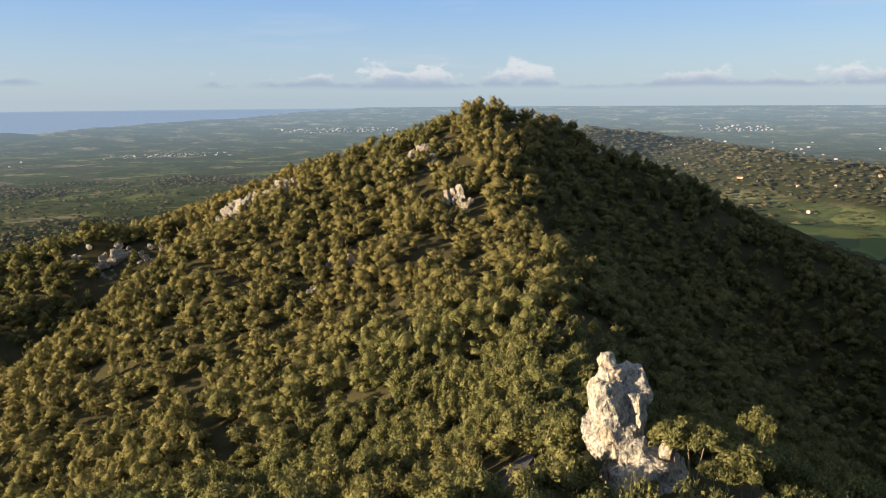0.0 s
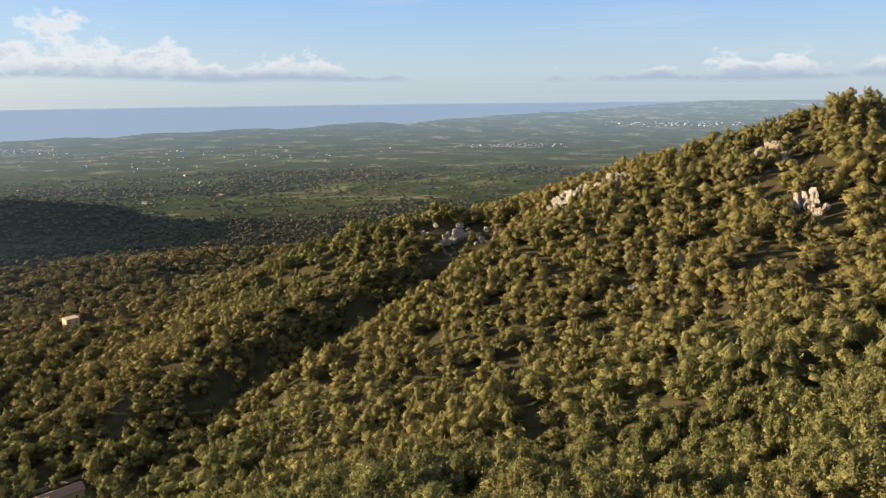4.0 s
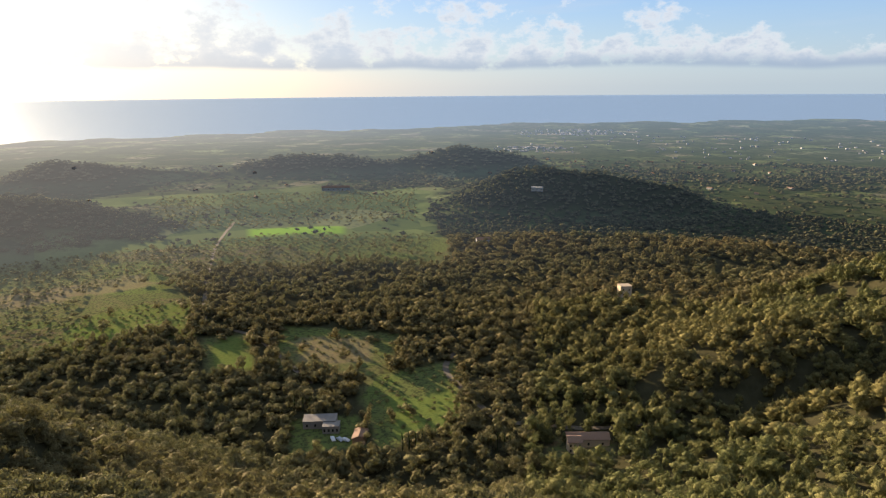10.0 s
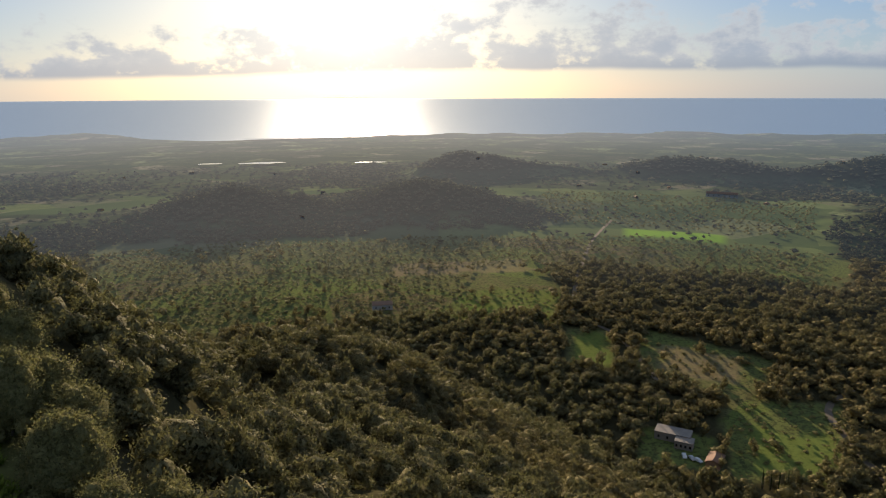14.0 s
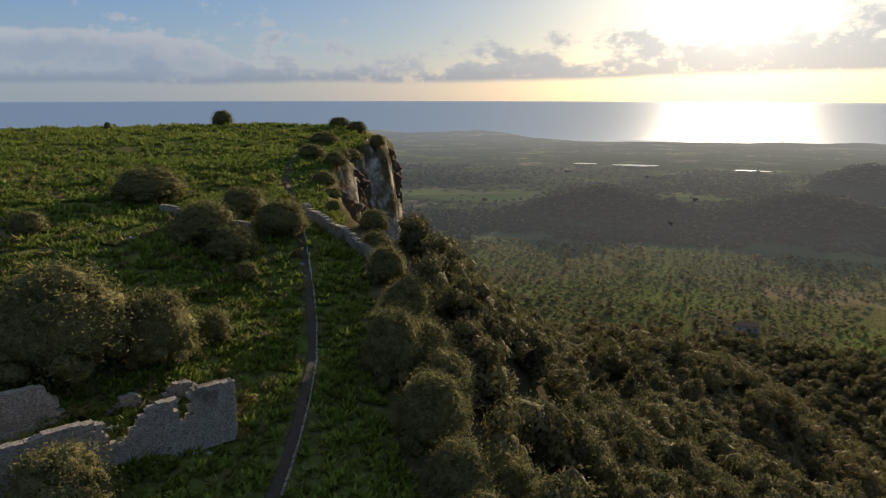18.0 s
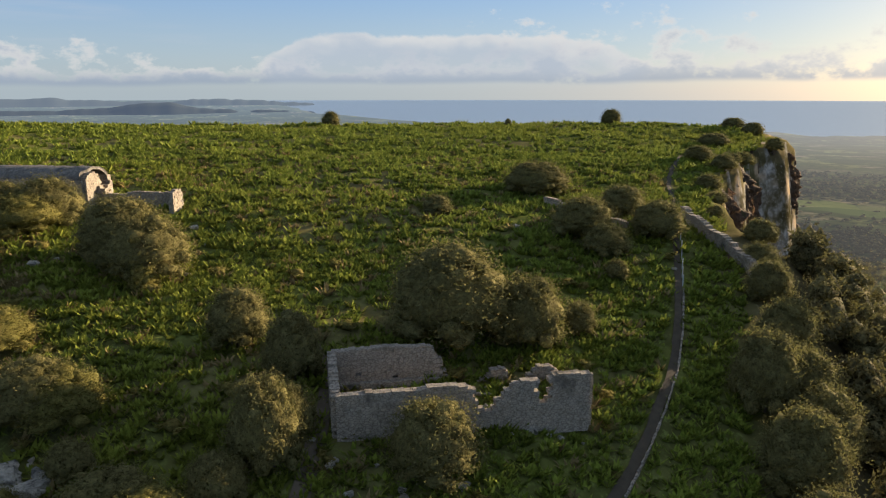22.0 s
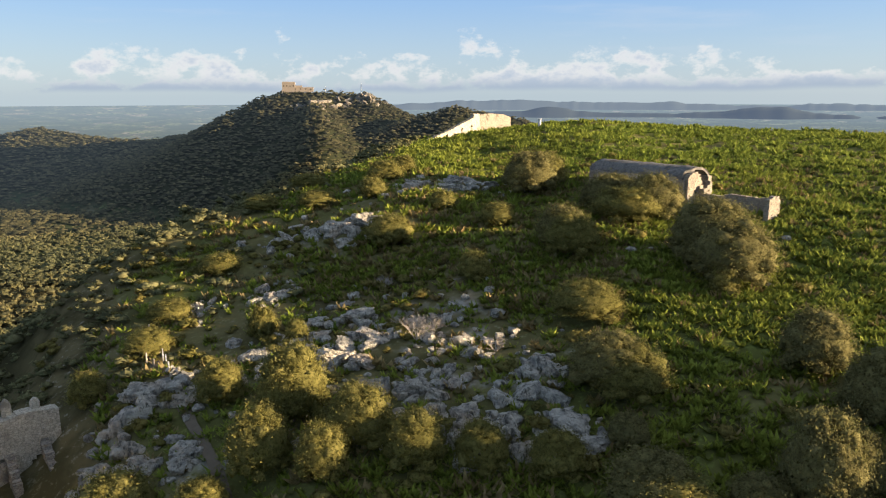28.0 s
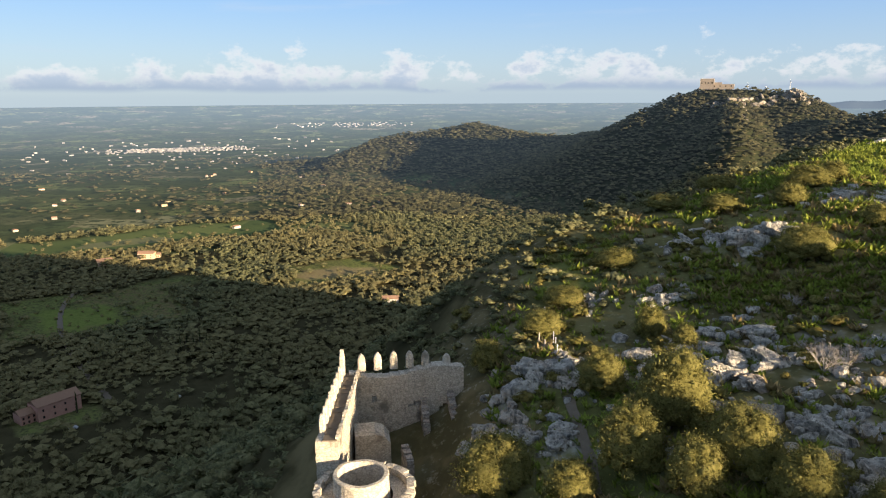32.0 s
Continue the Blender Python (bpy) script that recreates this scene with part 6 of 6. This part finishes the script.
    bmesh.ops.recalc_face_normals(bm, faces=bm.faces)
    part("stair_block", bm, ASHLAR, root, "solid masonry block with a curved back")
    stone_wall(root, "stub_wall", b.lerp(a, 0.42) + inward * 6.2, b.lerp(a, 0.45) + inward * 8.2, steps_of([(0, 1.6), (1, 1.1)]), 0.6, 0.28, RUBBLE, (), 77)
    # round tower with an open turret on it
    t0 = tower - c1
    bm = bmesh.new()
    turret_rings = [(3.6, -7.0), (3.5, 2.8), (3.55, 3.0), (3.15, 3.02), (3.1, 2.75), (2.0, 2.7)]
    lathe(bm, t0, turret_rings, 40, 0.10, 1)
    part("tower", bm, ASHLAR, root, "broad round tower of pale masonry")
    bm = bmesh.new()
    lathe(bm, t0 + Vector((0.1, 0.2, 0)), [(2.05, 2.4), (1.95, 4.1), (1.98, 4.35), (1.92, 4.42), (1.66, 4.42), (1.62, 4.3), (1.58, 2.0), (0.02, 1.9)], 36, 0.05, 2)
    part("turret", bm, ASHLAR, root, "hollow round turret with a smooth rim")
    g = random.Random(3)
    for k in range(30):
        an = k / 30 * 6.283
        if 2.6 < an < 3.4:
            continue
        bm = bmesh.new()
        box_into(bm, Matrix.LocRotScale(t0 + Vector((3.3 * math.cos(an), 3.3 * math.sin(an), 3.15)), Euler((0, 0, an)), None), 0.55, 0.62, 0.3 + 0.35 * g.random(), 0.08, g)
        part("parapet_stone", bm, ASHLAR, root)


def lathe(bm, centre, profile, sides, wobble, seed):
    rings = []
    for k, (rad, z) in enumerate(profile):
        rings.append([bm.verts.new(Vector(centre) + Vector((math.cos(a) * (rad + wobble * noise.noise(Vector((math.cos(a) * 2, math.sin(a) * 2, z + seed)))), math.sin(a) * rad, z + wobble * 1.5 * noise.noise(Vector((math.cos(a) * 1.5, math.sin(a) * 1.5, seed))))))
                      for a in (6.28318 * i / sides for i in range(sides))])
    for lo, hi in zip(rings, rings[1:]):
        for i in range(sides):
            bm.faces.new((lo[i], lo[(i + 1) % sides], hi[(i + 1) % sides], hi[i]))


build_gatehouse()
p = spot(195.2, 198)
post = empty("boundary_pillar", pose(p.x, p.y, p.z), "small white pillar on the plateau's rim", "pillar")
bm = bmesh.new()
box_into(bm, pose(0, 0, 0.9), 0.7, 0.7, 2.2, 0.02, random.Random(1))
part("shaft", bm, WHITE, post)
bm = bmesh.new()
box_into(bm, pose(0, 0, 2.1), 0.9, 0.9, 0.2, 0.01, random.Random(2))
part("cap", bm, WHITE, post)
# fence stakes along the plateau
stake = bmesh.new()
box_into(stake, pose(0, 0, 0.55), 0.09, 0.09, 1.3, 0.01, random.Random(2))
stake_mesh = bpy.data.meshes.new("fence_stake")
stake.to_mesh(stake_mesh)
stake.free()
stake_mesh.materials.append(IRON)
for line in ([(138.9, 74), (139.2, 83), (139.7, 96)], [(225.5, 60), (226.2, 66), (226.8, 71)], [(148, 225), (143, 232), (139, 224)]):
    for (a0, r0), (a1, r1) in zip(line, line[1:]):
        for k in range(4):
            q = spot(a0 + (a1 - a0) * k / 4, r0 + (r1 - r0) * k / 4)
            ob = new("fence_stake", stake_mesh)
            ob.matrix_world = pose(q.x, q.y, q.z, 3 * math.sin(k * 9), 0, 20 * k)
            tagged(ob, "thin grey fence stake in the grass", "stake", "fence stakes")


# ---------------------------------------------------------------- houses in the valleys
def house(name, az, r, length, width, height, turn, wall_mat, label, roof="gable", windows=3, group="farmhouses", wing=None, lift=0.0):
    p = spot(az, r, lift - 0.3)
    root = empty(name, pose(p.x, p.y, p.z, 0, 0, az + turn), label, "house", group)
    wings = [(0, 0, length, width, height)] + ([wing] if wing else [])
    for x0, y0, ln, wd, ht in wings:
        bm = bmesh.new()
        box_into(bm, pose(x0, y0, ht / 2), ln, wd, ht)
        body = part("wall", bm, wall_mat, root)
        bm = bmesh.new()
        if roof == "gable":
            e, rise = 0.4, wd * 0.22
            pts = [(-ln / 2 - e, -wd / 2 - e, ht - 0.1), (ln / 2 + e, -wd / 2 - e, ht - 0.1), (ln / 2 + e, 0, ht + rise), (-ln / 2 - e, 0, ht + rise), (ln / 2 + e, wd / 2 + e, ht - 0.1), (-ln / 2 - e, wd / 2 + e, ht - 0.1)]
            for lo in (0.0, 0.22):
                v = [bm.verts.new((x + x0, y + y0, z + lo)) for x, y, z in pts]
                bm.faces.new((v[0], v[1], v[2], v[3]))
                bm.faces.new((v[3], v[2], v[4], v[5]))
            v = [bm.verts.new((s * (ln / 2) + x0, y + y0, z)) for s in (-1, 1) for y, z in ((-wd / 2, ht), (wd / 2, ht), (0, ht + rise))]
            bm.faces.new(v[:3])
            bm.faces.new(v[3:])
        else:
            box_into(bm, pose(x0, y0, ht + 0.15), ln + 0.3, wd + 0.3, 0.3)
        part("roof", bm, TILES if roof == "gable" else wall_mat, root)
        for k in range(windows):
            x = x0 - ln / 2 + ln * (k + 0.5) / windows
            for z in ([ht * 0.3, ht * 0.72] if ht > 5 else [ht * 0.5]):
                for side in (-1, 1):
                    bm = bmesh.new()
                    box_into(bm, pose(x, y0 + side * (wd / 2 + 0.02), z), 0.9, 0.1, 1.3)
                    part("window", bm, DARK, body)
    return root


# shared plans for the many small houses of the plain
def plain_house_mesh(seed, wall_mat):
    g = random.Random(seed)
    ln, wd, ht = g.uniform(9, 16), g.uniform(7, 10), g.uniform(3.2, 6.5)
    bm = bmesh.new()
    box_into(bm, pose(0, 0, ht / 2 - 0.5), ln, wd, ht + 1)
    w = bpy.data.meshes.new("wall")
    bm.to_mesh(w)
    bm.free()
    w.materials.append(wall_mat)
    bm = bmesh.new()
    v = [bm.verts.new(q) for q in ((-ln / 2 - 0.3, -wd / 2 - 0.3, ht), (ln / 2 + 0.3, -wd / 2 - 0.3, ht), (ln / 2 + 0.3, 0, ht + 1.8), (-ln / 2 - 0.3, 0, ht + 1.8), (ln / 2 + 0.3, wd / 2 + 0.3, ht), (-ln / 2 - 0.3, wd / 2 + 0.3, ht))]
    for f in ((0, 1, 2, 3), (3, 2, 4, 5), (0, 3, 5), (1, 4, 2)):
        bm.faces.new([v[i] for i in f])
    t = bpy.data.meshes.new("roof")
    bm.to_mesh(t)
    bm.free()
    t.materials.append(TILES)
    return w, t


PLANS = [plain_house_mesh(k, (PLASTER, WEATHERED, OCHRE)[k % 3]) for k in range(9)]


def small_house(az, r, turn, plan, scale, label, group):
    p = spot(az, r)
    root = empty("country_house", pose(p.x, p.y, p.z, 0, 0, turn), label, "house", group)
    for nm, me in zip(("wall", "roof"), PLANS[plan]):
        ob = new(nm, me)
        ob.parent = root
        ob.scale = (scale, scale, scale)


house("farmhouse", 55.2, 300, 19, 7, 4.4, 12, OCHRE, "long ochre farmhouse with tiled roofs at the wood's edge", wing=(-7, -6, 6, 6, 6.0))
house("farmhouse", 78.6, 322, 16, 8, 4.0, -8, WEATHERED, "low stone farmhouse among trees", "flat", 4, wing=(6, -6, 8, 6, 3.6))
house("farm_shed", 75.2, 304, 9, 6, 3.4, 80, TILES, "brown farm shed beside parked cars", "gable", 1)
house("stone_tower_house", 52.7, 545, 9, 8, 9, 20, OCHRE, "tall ochre country house in the woods", "flat", 2)
house("farm_barn", 76.4, 1175, 46, 12, 5, -4, PLASTER, "long white-roofed barn beyond the fields", "gable", 6)
house("country_villa", 64.4, 735, 14, 9, 5, 10, PLASTER, "pale country house at the foot of a knoll", "gable", 3)
house("grove_farm", 103.4, 513, 15, 8, 4.5, 5, PLASTER, "small farmhouse inside an olive grove", "gable", 3)
house("grove_hut", 111.0, 468, 8, 5, 3, 30, PLASTER, "small hut at the grove's edge", "gable", 1)
house("red_farmhouse", 266.0, 398, 22, 11, 8.5, 25, PINKISH, "faded red farmhouse in the shaded valley", "gable", 4, wing=(-13, 2, 10, 9, 5.5))
house("valley_house", 239.7, 545, 13, 8, 4.5, 0, PLASTER, "pale house in the shaded eastern woods", "gable", 3)
house("valley_house", 261.6, 760, 14, 9, 5, 10, OCHRE, "pale house on a sunny terrace", "gable", 3)
house("valley_house", 258.6, 765, 16, 9, 6, -20, OCHRE, "sunlit ochre house on a terrace", "gable", 3, wing=(9, 4, 6, 6, 4))
house("ridge_house", 60.0, 905, 15, 9, 5, 0, PLASTER, "pale villa on the dark knoll's flank", "flat", 3, lift=1.5)

g_ = random.Random(9)
for az0, az1, r0, r1, n in ((40, 62, 900, 1700, 34), (62, 100, 1000, 1700, 14), (318, 344, 700, 1700, 30), (236, 268, 800, 1700, 26), (105, 126, 640, 1600, 10)):
    for _ in range(n):
        small_house(az0 + (az1 - az0) * g_.random(), r0 + (r1 - r0) * g_.random() ** 0.8, g_.random() * 360, g_.randrange(9), 0.62, "pale country house among fields", "country houses")


def town(name, az0, az1, r0, r1, n, seed, label, size=1.0):
    """Many small pale houses, joined."""
    g = random.Random(seed)
    bm = bmesh.new()
    for _ in range(n):
        a = az0 + (az1 - az0) * (0.5 + 0.5 * (g.random() + g.random() - 1))
        r = r0 + (r1 - r0) * g.random()
        q = spot(a, r)
        s = size * r / 1500
        box_into(bm, pose(q.x, q.y, q.z + 2.5 * s, 0, 0, g.random() * 360), g.uniform(7, 16) * s, g.uniform(6, 10) * s, g.uniform(4, 8) * s)
    ob = part(name, bm, HAZY_WALL, None)
    tagged(ob, label, "town", kind="stuff")


m_, n_ = material("distant_white_walls")
b_ = finish(n_, n_.mix(n_.add("ShaderNodeNewGeometry").outputs["Random Per Island"], (0.12, 0.11, 0.095), (0.27, 0.25, 0.22)), 0.9)
# haze over the far towns is put into the walls' emission
air_glow(n_, b_, 0.0, 0.0)
HAZY_WALL = m_
town("white_town", 249.5, 262, 2600, 2850, 420, 1, "pale sunlit town on the plain", 0.32)
town("white_town", 236, 249, 3600, 3800, 90, 2, "distant pale villages under the horizon", 0.30)
town("coastal_town", 52, 62, 2850, 3100, 150, 3, "white coastal town by the bay", 0.30)
town("white_village", 13, 23, 2500, 2700, 110, 4, "white village on the far plain", 0.30)
town("white_village", 0, 12, 3500, 3700, 90, 5, "distant white village below the horizon", 0.30)
town("white_village", 57, 64, 1950, 2150, 70, 6, "scattered pale village beyond the knoll", 0.45)
town("white_village", 331, 338, 3500, 3800, 40, 7, "distant white strip of houses", 0.30)
town("white_village", 25, 62, 1800, 2800, 120, 8, "scattered pale farmhouses on the plain", 0.4)
town("white_village", 318, 360, 1800, 3200, 130, 9, "scattered pale farmhouses on the northern plain", 0.4)
town("white_village", 236, 275, 1800, 3200, 130, 10, "scattered pale farmhouses on the eastern plain", 0.4)


def pond(az, r, half_az, half_r, label):
    bm = bmesh.new()
    vs = []
    for k in range(48):
        t = k / 48 * 6.28318
        w = 1 + 0.35 * noise.noise(Vector((math.cos(t) * 1.7, math.sin(t) * 1.7, az)))
        a, d = az + half_az * math.cos(t) * w, r + half_r * math.sin(t) * w
        x, y = at(a, d)
        vs.append(bm.verts.new((x, y, EYE.z + far_floor(np.array([d]))[0] + 7.5)))
    bm.faces.new(vs)
    tagged(part("lagoon", bm, POOL, None), label, "lagoon", kind="structure")


m_, n_ = material("lagoon_water")
finish(n_, (0.05, 0.07, 0.08), 0.06, n_.noise(where(n_), 0.05, 2.0), 0.25, spec=0.6)
POOL = m_
pond(112.7, 1720, 1.7, 22, "bright lagoon mirroring the low sun")
pond(116.5, 1740, 0.9, 12, "small bright lagoon on the plain")
pond(111.0, 2860, 3.2, 50, "long bright coastal lagoon")
pond(104.0, 1680, 1.2, 14, "shallow pool on the plain")


def build_monastery():
    p = spot(215.0, 1247, -1)
    root = empty("hilltop_monastery", pose(p.x, p.y, p.z, 0, 0, 214), "massive stone monastery crowning a rocky hill", "monastery")
    for nm, x, y, l, w, h in (("tower_block", 0, 0, 21, 16, 17), ("long_wing", -24, 2, 34, 12, 8), ("chapel_block", -16, 6, 12, 10, 11), ("terrace_wall", -12, -9, 46, 3, 4)):
        bm = bmesh.new()
        box_into(bm, pose(-x, y, h / 2), l, w, h, 0.1, random.Random(4))
        b = part(nm, bm, WEATHERED, root)
        for k in range(4 if h > 6 else 0):
            bm = bmesh.new()
            box_into(bm, pose(-x - l / 2 + l * (k + 0.5) / 4, y - w / 2, h * 0.6), 1.2, 0.4, 2.2)
            part("window", bm, DARK, b)
    for a, r, h in ((209.4, 1250, 19), (211.0, 1252, 8), (212.2, 1252, 9)):
        q = spot(a, r, 0)
        m = empty("antenna_mast", pose(q.x, q.y, q.z), "thin metal antenna mast on the hilltop", "mast", "masts")
        bm = bmesh.new()
        lathe(bm, (0, 0, 0), [(0.9, -2), (0.5, h * 0.5), (0.25, h)], 6, 0.0, 0)
        part("pole", bm, IRON, m)
        bm = bmesh.new()
        box_into(bm, pose(0, 0, h * 0.8), 2.4, 0.4, 1.2)
        part("panel_antenna", bm, WHITE, m)


build_monastery()
for a, r, w, h in ((214.3, 1192, 30, 14), (213.4, 1188, 32, 16), (212.5, 1192, 30, 14), (211.6, 1200, 30, 16), (210.7, 1208, 32, 18), (209.8, 1214, 32, 22), (208.9, 1224, 34, 26), (208.1, 1236, 30, 26), (212.6, 1150, 14, 8), (212.2, 1100, 12, 7)):
    outcrop("hill_crag", CRAGS, a, r, w * 1.4, w * 0.8, h * 0.9, "broad pale cliff band below the hilltop", "hill crags", 9, 0.5)


def far_range(name, r, crest, col, glow, label, seed):
    """Mountains on the edge of sight, their blue haze put into the emission; the crest is (true direction, elevation)
    in degrees.
    """
    m, n = material(name)
    b = n.add("ShaderNodeBsdfPrincipled", Roughness=1.0)
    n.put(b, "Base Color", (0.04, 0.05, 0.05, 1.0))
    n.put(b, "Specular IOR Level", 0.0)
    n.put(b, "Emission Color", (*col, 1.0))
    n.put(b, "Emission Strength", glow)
    n.add("ShaderNodeOutputMaterial", Surface=b.outputs[0])
    cols = 240
    az = np.linspace(crest[0][0], crest[-1][0], cols)
    el = np.interp(az, [c[0] for c in crest], [c[1] for c in crest])
    el = np.convolve(np.pad(el, 5, "edge"), np.ones(11) / 11, "valid") + 0.13 * (value_noise(az, az * 0, 1.3, seed) - 0.5) + 0.08 * (value_noise(az, az * 0, 0.4, seed + 1) - 0.5)
    # crests are lifted to show above the horizon from the camera
    h = r * np.tan(np.radians(el + 0.32))
    rings = []
    for d, f in ((r - 200, 0.0), (r - 70, 0.72), (r, 1.0), (r + 60, 0.3)):
        x, y = -d * np.sin(np.radians(az)), d * np.cos(np.radians(az))
        low = far_floor(np.full(cols, d)) - 14
        rings.append(np.stack([x, y, EYE.z + low + (h - low) * f], 1))
    v = np.concatenate(rings)
    a = (np.arange(3)[:, None] * cols + np.arange(cols - 1)[None]).ravel()
    tagged(new(name, mesh_from(name, v, np.stack([a, a + 1, a + cols + 1, a + cols], 1), m, soft=True)), label, "mountains", kind="structure")


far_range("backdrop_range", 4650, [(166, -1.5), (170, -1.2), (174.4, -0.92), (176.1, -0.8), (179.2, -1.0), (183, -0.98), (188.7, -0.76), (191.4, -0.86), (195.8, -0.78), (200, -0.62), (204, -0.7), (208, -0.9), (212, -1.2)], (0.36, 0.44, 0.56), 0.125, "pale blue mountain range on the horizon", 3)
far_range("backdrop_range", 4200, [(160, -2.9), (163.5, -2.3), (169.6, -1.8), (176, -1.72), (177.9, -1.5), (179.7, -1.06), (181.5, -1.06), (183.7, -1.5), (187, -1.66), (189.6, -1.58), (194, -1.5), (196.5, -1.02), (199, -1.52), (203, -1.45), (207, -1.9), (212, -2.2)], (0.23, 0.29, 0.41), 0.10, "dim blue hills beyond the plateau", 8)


# ---------------------------------------------------------------- groves and cypresses
ORCHARD = [crown("round", 2, 5, 0.36, 0.2) for _ in range(5)]


def grove(az0, az1, r0, r1, step, seed, label, width=4.2):
    g = np.random.default_rng(seed)
    c = radians((az0 + az1) / 2)
    x, y, az, r = points(az0, az1, r0, r1, step * 0.55, seed)
    ux, uy = math.cos(c + 0.5), math.sin(c + 0.5)
    s, t = np.round((x * ux + y * uy) / step) * step, np.round((-x * uy + y * ux) / step) * step
    key = np.unique(np.stack([s, t], 1), axis=0)
    x = key[:, 0] * ux - key[:, 1] * uy + g.normal(0, 0.5, len(key))
    y = key[:, 0] * uy + key[:, 1] * ux + g.normal(0, 0.5, len(key))
    keep = g.random(len(x)) < 0.85
    x, y = x[keep], y[keep]
    w = width * (0.7 + 0.6 * g.random(len(x)))
    scatter("orchard", ORCHARD, x, y, land(x, y) - 0.2, w, w * 0.75, OLIVE, 0.4 * g.random(len(x)), label, "orchard")


grove(88, 97, 472, 560, 7.0, 301, "young orchard in straight rows over bright grass", 3.6)
grove(97, 112, 478, 640, 6.6, 308, "olive grove planted in rows", 4.6)
grove(88, 112, 640, 775, 7.0, 309, "olive grove beyond a strip of brown earth", 5.0)
grove(112, 126.5, 480, 790, 7.2, 302, "old almond and olive orchard", 5.2)
grove(69, 88, 655, 790, 8, 303, "orchard rows beyond the woods", 5.0)
grove(70, 90, 860, 1150, 11, 304, "distant orchard rows between fields", 6.0)
grove(65.6, 73.5, 308, 385, 7.0, 305, "scattered orchard trees in a green field", 3.6)
grove(73.5, 80, 404, 450, 9, 306, "sparse almond trees on brown earth", 3.6)
grove(254, 272, 520, 690, 12, 307, "sparse orchard in the shaded valley")
for a, r, h in ((71.5, 292, 9), (70.9, 292, 10), (70.3, 293, 9), (69.7, 294, 10), (79.4, 336, 10), (80.0, 338, 9), (80.7, 338, 10), (63.6, 290, 9), (63.0, 291, 10), (62.4, 291, 9), (61.9, 292, 10)):
    plant("cypress", PILLAR_CROWNS, SHRUB_STEMS, a, r, 3.6, h, "slim dark cypress in a row by a farmhouse", "cypress", "cypresses")
for a, r, h in ((264.6, 392, 12), (256.8, 470, 10), (256.3, 471, 12), (255.8, 471, 11), (255.3, 472, 13), (254.8, 472, 10)):
    plant("cypress", PILLAR_CROWNS, SHRUB_STEMS, a, r, 4.2, h, "slim dark cypress in the shaded valley", "cypress", "cypresses")


def car(az, r, turn, mat, label):
    p = spot(az, r, 0.1)
    root = empty("parked_car", pose(p.x, p.y, p.z, 0, 0, turn), label, "car", "parked cars")
    bm = bmesh.new()
    rings = []
    for y in (-0.85, 0.85):
        rings.append([bm.verts.new((x, y * (0.85 if z > 1 else 1), z)) for x, z in ((-2.1, 0.35), (2.1, 0.35), (2.1, 0.8), (1.2, 0.95), (0.5, 1.45), (-1.2, 1.45), (-1.9, 0.95), (-2.1, 0.85))])
    for k in range(8):
        bm.faces.new((rings[0][k], rings[0][(k + 1) % 8], rings[1][(k + 1) % 8], rings[1][k]))
    bm.faces.new(rings[0])
    bm.faces.new(rings[1][::-1])
    part("body", bm, mat, root)
    for x in (-1.3, 1.3):
        for y in (-0.8, 0.8):
            bm = bmesh.new()
            bmesh.ops.create_cone(bm, cap_ends=True, segments=10, radius1=0.32, radius2=0.32, depth=0.2, matrix=pose(x, y, 0.32, 90))
            part("wheel", bm, DARK, root)


for k, (a, r) in enumerate(((77.6, 306), (77.0, 305), (76.5, 304), (265.0, 372), (257.4, 388))):
    car(a, r, 20 * k, WHITE if k % 2 == 0 else IRON, "small pale car parked by a farmhouse")
